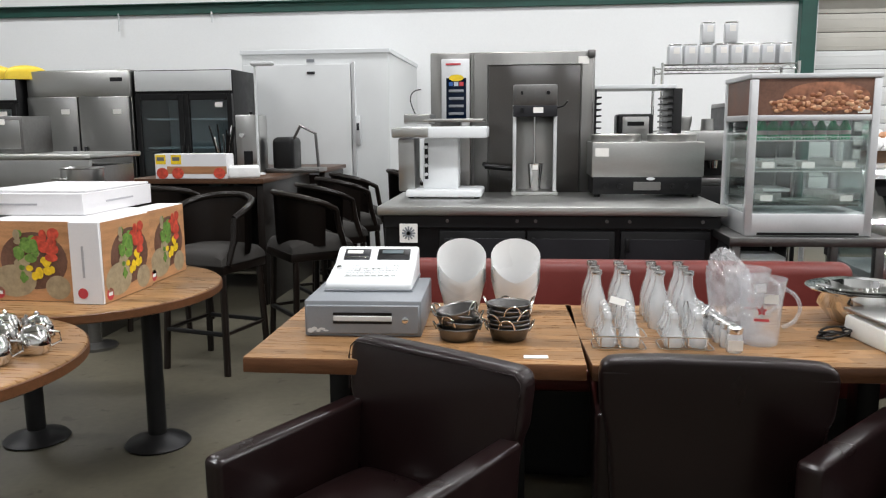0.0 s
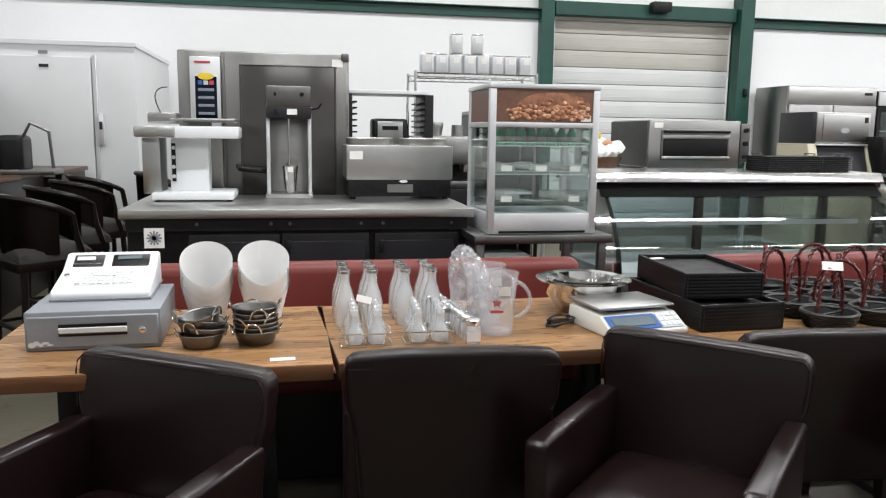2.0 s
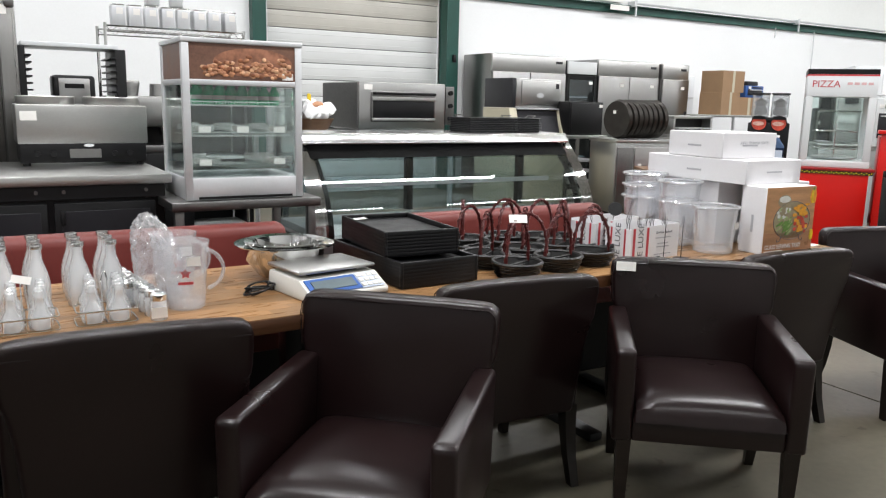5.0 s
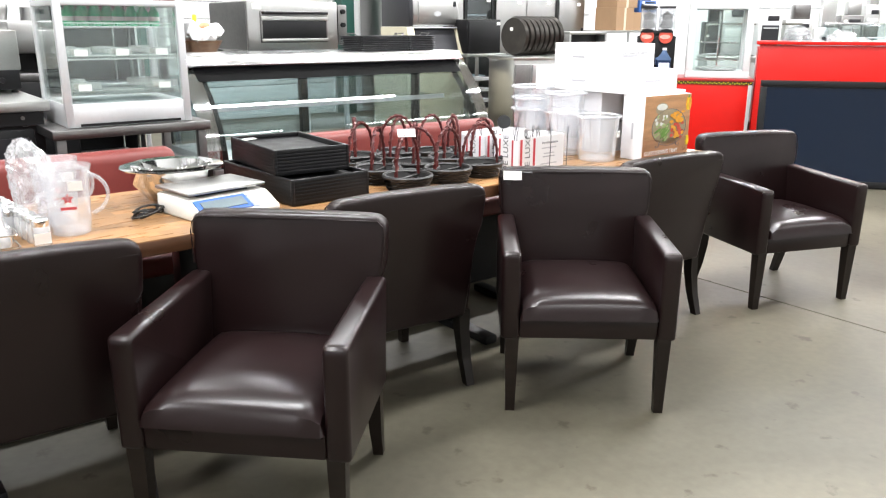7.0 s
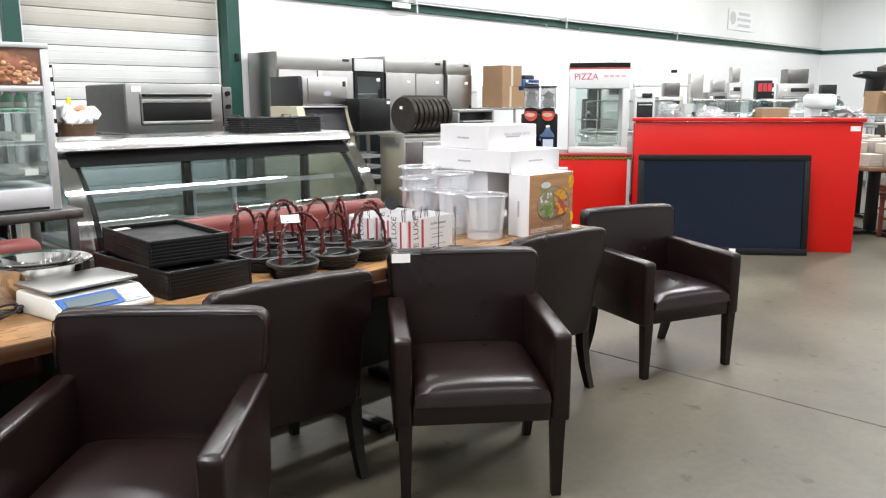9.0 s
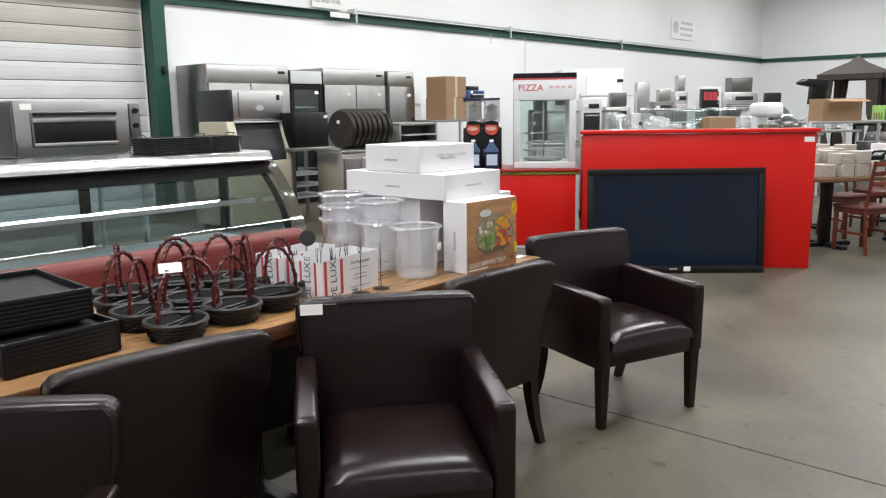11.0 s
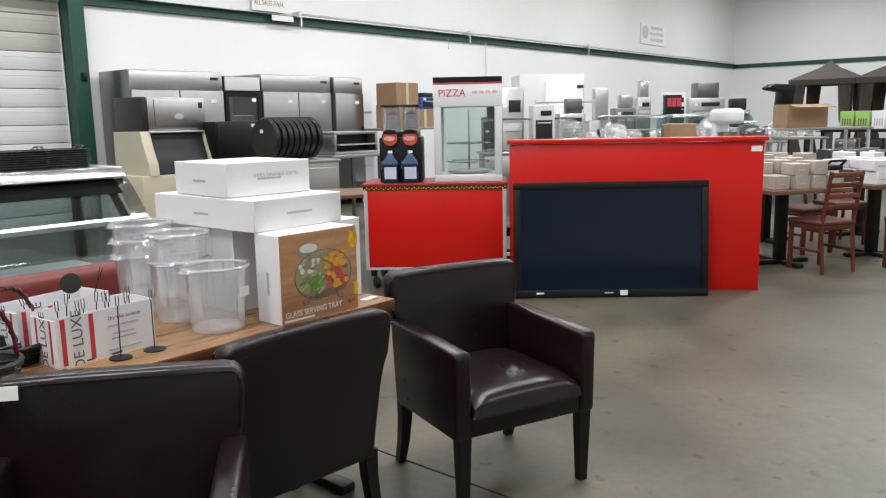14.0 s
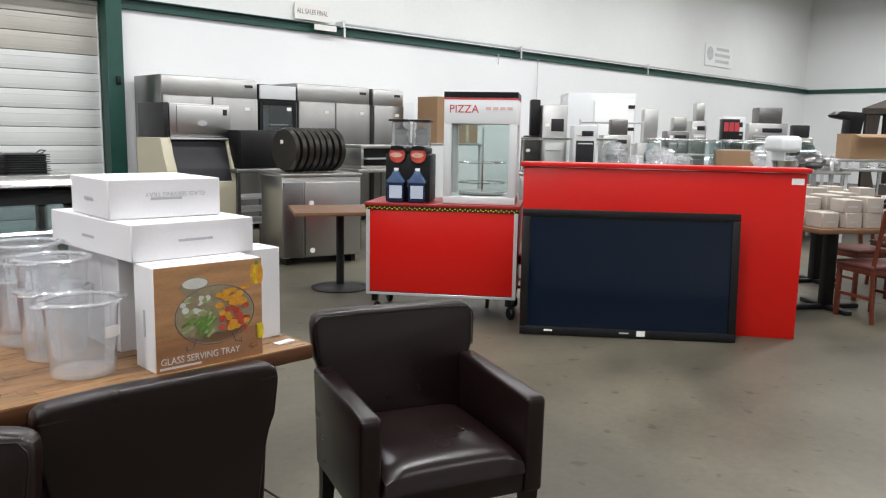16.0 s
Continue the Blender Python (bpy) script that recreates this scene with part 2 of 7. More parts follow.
STEEL_M = mat("oven_steel", (0.3, 0.295, 0.285), 0.32, 1.0, var=0.1, scale=2, fine=60, bump=0.03, dist=0.0005, stretch=(9, 9, 1))
PR_WARM = mat("print_glow_brown", (0.3, 0.13, 0.075), 0.4, var=0.7, scale=14, fine=40)
PR_O2 = mat("print_golden_crust", (0.56, 0.32, 0.18), 0.4, var=0.5, scale=30)
PR_DK2 = mat("print_dark_crust", (0.2, 0.07, 0.03), 0.4, var=0.5, scale=30)
DKTOP = wood("dark_brown_table_wood", (0.09, 0.045, 0.025), (0.05, 0.025, 0.014), rough=0.35)
# white card darkened in its colour for the dimmer far end of the hall
CARD_D = mat("darkened_white_card", (0.4, 0.36, 0.31), 0.65, var=0.15)
PR_W2 = mat("gleam_pale_pink", (0.6, 0.36, 0.3), 0.4, var=0.4, scale=40)
SLAB = mat("bright_steel_slab", (0.72, 0.72, 0.71), 0.22, 1.0, var=0.06, scale=3, bump=0.04, dist=0.0005, stretch=(14, 1, 1))
BLUE_T = mat("translucent_blue_jug", (0.08, 0.13, 0.24), 0.2, var=0.1)


# ---- mesh helpers ----
def box(bm, c, s, bev=0.0, seg=2, m=None):
    """A box of size s about c, bevelled, then turned by m."""
    old = set(bm.verts)
    vs = bmesh.ops.create_cube(bm, size=1.0)["verts"]
    for v in vs:
        v.co = Vector((v.co.x * s[0] + c[0], v.co.y * s[1] + c[1], v.co.z * s[2] + c[2]))
    if bev > 0:
        es = list({e for v in vs for e in v.link_edges})
        bmesh.ops.bevel(bm, geom=es, offset=min(bev, 0.49 * min(s)), segments=seg, affect="EDGES", profile=0.5)
    if m is not None:
        for v in bm.verts:
            if v not in old:
                v.co = m @ v.co
    return bm


def lathe(bm, prof, seg=24, c=(0, 0, 0), m=None):
    """A turned body: prof is a run of (radius, height)."""
    rings = []
    for r, z in prof:
        if r < 1e-6:
            rings.append([bm.verts.new((c[0], c[1], c[2] + z))])
        else:
            rings.append([bm.verts.new((c[0] + r * math.cos(2 * math.pi * k / seg), c[1] + r * math.sin(2 * math.pi * k / seg), c[2] + z)) for k in range(seg)])
    for a, b in zip(rings, rings[1:]):
        for k in range(seg):
            k2 = (k + 1) % seg
            if len(a) == 1 and len(b) > 1:
                bm.faces.new((a[0], b[k2], b[k]))
            elif len(b) == 1 and len(a) > 1:
                bm.faces.new((a[k], a[k2], b[0]))
            elif len(a) > 1 and len(b) > 1:
                bm.faces.new((a[k], a[k2], b[k2], b[k]))
    if m is not None:
        for ring in rings:
            for v in ring:
                v.co = m @ v.co
    return bm


def tube(bm, pts, r, seg=8, closed=False):
    """A round bar along pts."""
    pts = [Vector(p) for p in pts]
    n, rings, up = len(pts), [], Vector((0.13, 0.21, 0.97)).normalized()
    for i, p in enumerate(pts):
        a = pts[i - 1] if (i or closed) else p
        b = pts[(i + 1) % n] if (i < n - 1 or closed) else p
        d = (b - a).normalized()
        s = d.cross(up)
        if s.length < 0.05:
            s = d.cross(Vector((1, 0, 0)))
        s.normalize()
        u = s.cross(d)
        rings.append([bm.verts.new(p + r * (math.cos(2 * math.pi * k / seg) * s + math.sin(2 * math.pi * k / seg) * u)) for k in range(seg)])
    for i in range(n if closed else n - 1):
        a, b = rings[i], rings[(i + 1) % n]
        for k in range(seg):
            bm.faces.new((a[k], a[(k + 1) % seg], b[(k + 1) % seg], b[k]))
    if not closed:
        bm.faces.new(rings[0][::-1])
        bm.faces.new(rings[-1])
    return bm


def prism(bm, outline, y0, y1, bev=0.0, seg=2, axis="y"):
    """A plate: an outline of (x, z) pulled from y0 to y1; or with axis x an outline of (y, z) pulled along x."""
    def at(p, d):
        return (p[0], d, p[1]) if axis == "y" else (d, p[0], p[1])
    a = [bm.verts.new(at(p, y0)) for p in outline]
    b = [bm.verts.new(at(p, y1)) for p in outline]
    n = len(outline)
    fs = [bm.faces.new(a), bm.faces.new(b[::-1])]
    for k in range(n):
        fs.append(bm.faces.new((a[(k + 1) % n], a[k], b[k], b[(k + 1) % n])))
    bmesh.ops.recalc_face_normals(bm, faces=fs)
    if bev > 0:
        es = list({e for v in a + b for e in v.link_edges})
        bmesh.ops.bevel(bm, geom=es, offset=bev, segments=seg, affect="EDGES", profile=0.5)
    return bm


def ribbon(bm, section, x0, x1, thick=0.0):
    """A sheet along x whose (y, z) section is given; thick gives it depth."""
    rows = [[bm.verts.new((x, y, z)) for y, z in section] for x in (x0, x1)]
    fs = [bm.faces.new((rows[0][k], rows[1][k], rows[1][k + 1], rows[0][k + 1])) for k in range(len(section) - 1)]
    if thick:
        bmesh.ops.solidify(bm, geom=fs, thickness=thick)
    return bm


def cushion(bm, x0, x1, y0, y1, z0, z1, crown=0.02, n=12):
    """A stuffed pad with round edges and a raised middle."""
    top = []
    for j in range(n + 1):
        row = []
        for i in range(n + 1):
            u, v = 2 * i / n - 1, 2 * j / n - 1
            u2, v2 = math.sin(u * math.pi / 2), math.sin(v * math.pi / 2)
            e = (1 - abs(u2) ** 10) * (1 - abs(v2) ** 10)
            h = z0 + (z1 - z0) * max(0, e) ** 0.35 + crown * (1 - u2 * u2) * (1 - v2 * v2)
            row.append(bm.verts.new((x0 + (x1 - x0) * (u2 + 1) / 2, y0 + (y1 - y0) * (v2 + 1) / 2, h)))
        top.append(row)
    for j in range(n):
        for i in range(n):
            bm.faces.new((top[j][i], top[j][i + 1], top[j + 1][i + 1], top[j + 1][i]))
    edge = top[0] + [r[-1] for r in top[1:]] + top[-1][-2::-1] + [r[0] for r in top[-2:0:-1]]
    bm.faces.new(edge[::-1])
    return bm


def disc(bm, c, rx, rz, seg=20, y=0.0):
    """A flat upright oval in the plane y."""
    bm.faces.new([bm.verts.new((c[0] + rx * math.cos(2 * math.pi * k / seg), y, c[1] + rz * math.sin(2 * math.pi * k / seg))) for k in range(seg)])
    return bm


def thing(name, m, label, category, group="", kind=""):
    e = new(name)
    e.empty_display_size = 0.1
    e.matrix_basis = m
    return tagged(e, label, category, group, kind)


def finish(bm, name, material, sharp=38):
    me = bpy.data.meshes.new(name)
    bm.to_mesh(me)
    bm.free()
    me.polygons.foreach_set("use_smooth", [True] * len(me.polygons))
    me.set_sharp_from_angle(angle=radians(sharp))
    me.materials.append(material)
    return me


def part(name, bm, material, parent, label=""):
    ob = new(name, finish(bm, name, material))
    ob.parent = parent
    if label:
        ob["label"] = label
    return ob


def solo(name, bm, material, label, category, kind="", m=None, group=""):
    ob = new(name, finish(bm, name, material))
    if m is not None:
        ob.matrix_basis = m
    return tagged(ob, label, category, group, kind)


def B():
    return bmesh.new()


def letters(text, size, material, parent, m, name="lettering", squeeze=1.0):
    """Flat lettering, its middle at the pose m, reading along x and up along y of m."""
    cu = bpy.data.curves.new(name, "FONT")
    cu.body, cu.size, cu.align_x, cu.align_y, cu.extrude, cu.resolution_u = text, size, "CENTER", "CENTER", 0.0004, 3
    tmp = bpy.data.objects.new(name, cu)
    scene.collection.objects.link(tmp)
    bpy.context.view_layer.update()
    me = bpy.data.meshes.new_from_object(tmp.evaluated_get(bpy.context.evaluated_depsgraph_get()))
    bpy.data.objects.remove(tmp)
    me.name = name
    me.materials.clear()
    me.materials.append(material)
    ob = new(name, me)
    ob.parent = parent
    ob.matrix_basis = m @ Matrix.Diagonal((squeeze, 1, 1, 1))
    return ob


UP = pose(0, 0, 0, 90, 0, 0)


def tag(x, y, z, rz=0, w=0.075, d=0.03, tilt=0):
    """A white price tag lying on something."""
    b = box(B(), (0, 0, 0.0012), (w, d, 0.0024))
    t = solo("price_tag", b, PAPER, "small white paper price tag", "price tag", m=pose(x, y, z, tilt, 0, rz))
    return t


# ---- the large structure ----
X0, X1, Y0, Y1 = -13.0, 32.0, -9.0, 11.4
floor = solo("floor", box(B(), ((X0 + X1) / 2, (Y0 + Y1) / 2, -0.13), (X1 - X0 + 0.6, Y1 - Y0 + 0.6, 0.2)), CONC, "worn grey concrete warehouse floor", "floor", "structure")
joints = [X0 - 0.3, 4.45, 10.55, 16.65, 22.75, X1 + 0.3]
for xa, xb in zip(joints, joints[1:]):
    part("slab", box(B(), ((xa + xb) / 2, (Y0 + Y1) / 2, -0.015), (xb - xa - 0.009, Y1 - Y0 + 0.6, 0.03), 0.003, 1), CONC, floor)

WT = 0.25
SX0, SX1, SZ = 4.3, 7.2, 3.18
bm = B()
box(bm, ((X0 + SX0) / 2, Y1 + WT / 2, 1.55), (SX0 - X0, WT, 3.1))
box(bm, ((SX1 + X1) / 2, Y1 + WT / 2, 1.55), (X1 - SX1, WT, 3.1))
solo("wall_north", bm, WALL, "white painted warehouse wall with a roller door opening", "wall", "structure")
solo("wall_north_upper", box(B(), ((X0 + X1) / 2, Y1 + WT / 2 + 0.02, (3.1 + CEILING_Z) / 2), (X1 - X0, WT, CEILING_Z - 3.1)), WALL_UP, "white upper wall above the green rail", "wall", "structure")
solo("wall_south", box(B(), ((X0 + X1) / 2, Y0 - WT / 2, CEILING_Z / 2), (X1 - X0, WT, CEILING_Z)), WALL, "plain white warehouse wall", "wall", "structure")
solo("wall_east", box(B(), (X1 + WT / 2, (Y0 + Y1) / 2, CEILING_Z / 2), (WT, Y1 - Y0 + 2 * WT, CEILING_Z)), WALL, "white painted end wall", "wall", "structure")
solo("wall_west", box(B(), (X0 - WT / 2, (Y0 + Y1) / 2, CEILING_Z / 2), (WT, Y1 - Y0 + 2 * WT, CEILING_Z)), WALL, "plain white end wall", "wall", "structure")
bm = box(B(), ((X0 + X1) / 2, (Y0 + Y1) / 2, CEILING_Z + 0.1), (X1 - X0 + 0.5, Y1 - Y0 + 0.5, 0.2))
for k in range(12):
    box(bm, (X0 + 3 + k * 3.7, (Y0 + Y1) / 2, CEILING_Z - 0.12), (0.12, Y1 - Y0, 0.24))
solo("ceiling", bm, CEIL, "pale insulated warehouse ceiling with beams", "ceiling", "structure")

rail = thing("trim_rail", pose(0, 0, 0), "green painted steel rail running along the wall", "trim", kind="structure")
for xa, xb in ((X0, 4.1), (7.42, X1)):
    bm = box(B(), ((xa + xb) / 2, Y1 - 0.03, 3.15), (xb - xa, 0.06, 0.14), 0.006, 1)
    box(bm, ((xa + xb) / 2, Y1 - 0.07, 3.215), (xb - xa, 0.14, 0.012))
    part("channel", bm, GREEN, rail)
part("channel", box(B(), (X1 - 0.03, (Y0 + Y1) / 2, 3.15), (0.06, Y1 - Y0 - 0.16, 0.14), 0.006, 1), GREEN, rail)
part("conduit", tube(B(), [(11.2, Y1 - 0.16, 3.26), (22, Y1 - 0.16, 3.26), (31.6, Y1 - 0.16, 3.26)], 0.022), ALU, rail, "grey conduit pipe")
for x in (11.2, 15.9, 21.0):
    bm = box(B(), (x, Y1 - 0.1, 3.25), (0.05, 0.2, 0.1), 0.006, 1)
    box(bm, (x + 0.05, Y1 - 0.15, 3.18), (0.03, 0.03, 0.28))
    part("bracket", bm, ALU, rail)
for x, zz in ((-5.4, 2.85), (-4.0, 2.95), (15.3, 2.9), (16.6, 2.2)):
    part("cable", tube(B(), [(x, Y1 - 0.08, 3.1), (x + 0.01, Y1 - 0.08, (3.1 + zz) / 2), (x, Y1 - 0.08, zz)], 0.012, 6), ALU, rail)

door = thing("door_1", pose(0, 0, 0), "closed white sectional roller door in a green steel frame", "roller door", kind="structure")
h = 0.243
for k in range(13):
    zc = h * (k + 0.5)
    bm = box(B(), ((SX0 + SX1) / 2, Y1 + 0.1, zc), (SX1 - SX0 + 0.1, 0.04, h - 0.008), 0.008, 2)
    for j in (-0.06, 0.05):
        box(bm, ((SX0 + SX1) / 2, Y1 + 0.08, zc + j), (SX1 - SX0 + 0.1, 0.005, 0.012), 0.002, 1)
    part("door_panel", bm, SHUT if k < 10 else SHUT_T, door)
part("jamb", box(B(), (4.2, Y1 - 0.05, 1.75), (0.2, 0.2, 3.5), 0.01, 1), GREEN, door)
part("jamb", box(B(), (7.31, Y1 - 0.09, 1.75), (0.22, 0.28, 3.5), 0.01, 1), GREEN, door)
part("header", box(B(), ((SX0 + SX1) / 2, Y1 - 0.03, 3.24), (2.87, 0.2, 0.2), 0.01, 1), GREEN, door)
part("track", box(B(), (SX0 + 0.05, Y1 + 0.05, 1.6), (0.04, 0.05, 3.1), 0.006, 1), ALU, door)
part("motor", box(B(), (5.9, Y1 - 0.2, 3.3), (0.3, 0.16, 0.14), 0.02), BLACK_M, door)
part("door_switch", box(B(), (7.33, Y1 - 0.25, 2.1), (0.06, 0.04, 0.12), 0.01), BLACK, door)

sign = solo("wall_sign", box(B(), (0, 0, 0), (0.7, 0.012, 0.26), 0.002, 1), PAPER, "white wall sign reading all sales final", "sign", m=pose(10.68, Y1 - 0.03, 3.4))
letters("ALL SALES FINAL", 0.115, INK, sign, pose(0, -0.0075, 0, 90, 0, 0), squeeze=0.72)
solo("paper_notice", box(B(), (0, 0, 0), (0.45, 0.008, 0.09)), PAPER, "narrow white notice fixed to the green rail", "notice", m=pose(10.85, Y1 - 0.16, 3.16))
sign = solo("wall_sign", box(B(), (0, 0, 0), (1.7, 0.012, 0.6), 0.002, 1), WALL, "faded white sign high on the wall", "sign", m=pose(25.2, Y1 - 0.0, 3.85))
for k, (w, z) in enumerate(((0.8, 0.2), (0.95, 0.03), (0.85, -0.15))):
    part("print_line", box(B(), (0.22, -0.008, z), (w, 0.003, 0.085)), FADED, sign)
part("print_mark", disc(B(), (-0.55, 0.05), 0.2, 0.2, 16, -0.009), FADED, sign)

for ly in LAMP_ROWS:
    for lx in LAMP_XS:
        fx = thing("strip_fixture", pose(lx, ly, CEILING_Z - 0.5), "long white fluorescent strip light hung from the ceiling", "ceiling light", "warehouse strip lights")
        part("housing", box(B(), (0, 0, 0.07), (3.7, 0.28, 0.1), 0.01, 1), WHITE_E, fx)
        for xx in (-1.5, 1.5):
            part("hanger", tube(B(), [(xx, 0, 0.1), (xx, 0, 0.5)], 0.006, 6), ALU, fx)


# ---- armchairs ----
def armchair(m, label):
    t = thing("armchair", m, label, "armchair", "leather armchairs along the tables")
    part("seat_cushion", cushion(B(), -0.236, 0.236, -0.275, 0.225, 0.37, 0.45, 0.026), LEATHER, t)
    part("seat_frame", box(B(), (0, -0.02, 0.335), (0.475, 0.47, 0.085), 0.008), LEATHER, t)
    part("seat_welt", tube(B(), [(-0.235, -0.262, 0.372), (0.0, -0.266, 0.371), (0.235, -0.262, 0.372)], 0.004, 6), LEATHER, t)
    rim = [(0.252, 0.29), (0.272, 0.56), (0.284, 0.632), (0.296, 0.665), (0.301, 0.76), (0.299, 0.793), (0.287, 0.814), (0.262, 0.823), (0.13, 0.828)]
    bm = prism(B(), [(-x, z) for x, z in rim] + [(x, z) for x, z in rim[::-1]], 0.0, 0.066, 0.018, 4)
    for v in bm.verts:
        v.co.y += 0.185 + (v.co.z - 0.3) * 0.11 - 0.012 * math.cos(v.co.x * 5) * (v.co.z > 0.5)
    part("backrest", bm, LEATHER, t)
    pts = [(x, 0.185 + (z - 0.3) * 0.11 - 0.006, z) for x, z in ((-0.288, 0.66), (-0.296, 0.76), (-0.292, 0.79), (-0.275, 0.808), (0.275, 0.808), (0.292, 0.79), (0.296, 0.76), (0.288, 0.66))]
    part("seam", tube(B(), pts, 0.0022, 6), LEATHER, t)
    pts = [(x, 0.185 + (0.782 - 0.3) * 0.11 + 0.066 - 0.012 * math.cos(x * 5), 0.782) for x in (-0.29, -0.15, 0, 0.15, 0.29)]
    part("seam", tube(B(), pts, 0.0022, 6), LEATHER, t)
    for s in (-1, 1):
        bm = prism(B(), [(-0.262, 0.29), (-0.268, 0.608), (-0.255, 0.62), (0.235, 0.636), (0.2, 0.29)], s * 0.237, s * 0.302, 0.014, 3, axis="x")
        part("armrest", bm, LEATHER, t)
    for s in (-1, 1):
        for y, dy in ((-0.235, 0.0), (0.2, 0.055)):
            bm = B()
            rings = []
            for f in (0, 0.3, 0.65, 1.0):
                w, yy, z = 0.024 - 0.008 * f, y + dy * f * f, 0.305 * (1 - f)
                rings.append([bm.verts.new((s * 0.262 + a * w, yy + b * w, z)) for a, b in ((-1, -1), (1, -1), (1, 1), (-1, 1))])
            for a, b in zip(rings, rings[1:]):
                for k in range(4):
                    bm.faces.new((a[(k + 1) % 4], a[k], b[k], b[(k + 1) % 4]))
            bm.faces.new(rings[0])
            bm.faces.new(rings[-1][::-1])
            bmesh.ops.recalc_face_normals(bm, faces=bm.faces)
            part("leg", bm, DKWOOD, t)
    fit = Matrix.Translation((0, 0.26, 0)) @ Matrix.Diagonal((1.05, 1.08, 1, 1)) @ Matrix.Translation((0, -0.26, 0))
    for o in t.children:
        o.data.transform(fit)
    return t


chair = armchair(pose(0.07, 2.066, 0, 0, 0, -32), "dark brown leather armchair turned away from the table")
for x, y, r, lab in ((1.585, 2.075, -44, "dark brown leather armchair with a shiny seat, turned from the table"),
                     (2.91, 2.075, -39.3, "dark brown leather armchair with a white tag on its back"),
                     (4.60, 2.255, -20.7, "dark brown leather armchair at the end of the table row"),
                     (1.0, 2.53, 177, "dark brown leather armchair pushed under the table"),
                     (2.28, 2.57, 175, "dark brown leather armchair pushed in beside the baskets"),
                     (3.69, 2.50, 176, "dark brown leather armchair pushed under the end table")):
    tagged(copy_thing(chair, pose(x, y, 0, 0, 0, r)), lab)
solo("price_tag", box(B(), (0, 0, 0), (0.075, 0.0016, 0.036)), PAPER, "white price tag stuck on the armchair's back", "price tag",
     m=pose(2.91, 2.075, 0, 0, 0, -39.3) @ pose(-0.26, 0.217, 0.797, -6.5, 0, 0))


# ---- the row of tables ----
def long_table(x0, x1, y0, y1, rz=0.0):
    w, d = x1 - x0, y1 - y0
    t = thing("dining_table", pose(x0, y0, 0, 0, 0, rz) @ pose(w / 2, d / 2, 0), "butcher-block oak table on a black pedestal, covered with wares", "table", "tables pushed into a row")
    top = part("tabletop", box(B(), (0, 0, 0.7255), (w - 0.006, d, 0.047), 0.004, 2), EDGEW, t)
    n = max(8, round((d - 0.006) / 0.047))
    sw = (d - 0.006) / n
    for k in range(n):
        cuts = [-w / 2 + 0.005, -w / 2 + w * random.uniform(0.25, 0.48), -w / 2 + w * random.uniform(0.55, 0.8), w / 2 - 0.005]
        for a, b in zip(cuts, cuts[1:]):
            part("stave", box(B(), ((a + b) / 2, -d / 2 + 0.003 + sw * (k + 0.5), 0.7495), (b - a - 0.0006, sw - 0.0006, 0.003)), STAVE, top)
    for s in (-1, 1):
        px = s * (w / 2 - 0.22)
        bm = box(B(), (px, 0, 0.36), (0.075, 0.075, 0.67), 0.004)
        part("column", bm, BLACK_M, t)
        bm = box(B(), (px, 0, 0.02), (0.07, d * 0.82, 0.04), 0.01)
        part("foot", bm, BLACK_M, t)
        part("top_plate", box(B(), (px, 0, 0.69), (0.3, d * 0.6, 0.022)), BLACK_M, t)
    return t


long_table(-0.41, 0.653, 2.405, 3.21)
long_table(0.662, 1.872, 2.405, 3.2, 3.0)
long_table(1.876, 3.092, 2.475, 3.24)
long_table(3.096, 4.312, 2.475, 3.24)
for x, y, r in ((0.5, 2.475, 2), (0.735, 2.452, 4), (1.2, 2.482, 4), (2.31, 2.52, 8), (4.25, 2.56, 10)):
    tag(x, y, 0.7512, r)


# ---- benches behind the tables ----
def bench(x0, x1):
    t = thing("banquette", pose((x0 + x1) / 2, 3.5, 0), "low red vinyl banquette behind the tables", "banquette", "red banquettes")
    w = x1 - x0
    part("backrest", box(B(), (0, 0.2, 0.63), (w, 0.13, 0.44), 0.05, 4), VINYL, t)
    part("seat", box(B(), (0, -0.06, 0.42), (w, 0.4, 0.1), 0.035, 3), VINYL, t)
    part("plinth", box(B(), (0, -0.0, 0.19), (w - 0.06, 0.46, 0.38), 0.005, 1), BLACK, t)
    return t


bench(-0.2, 1.9)
bench(2.28, 3.84)


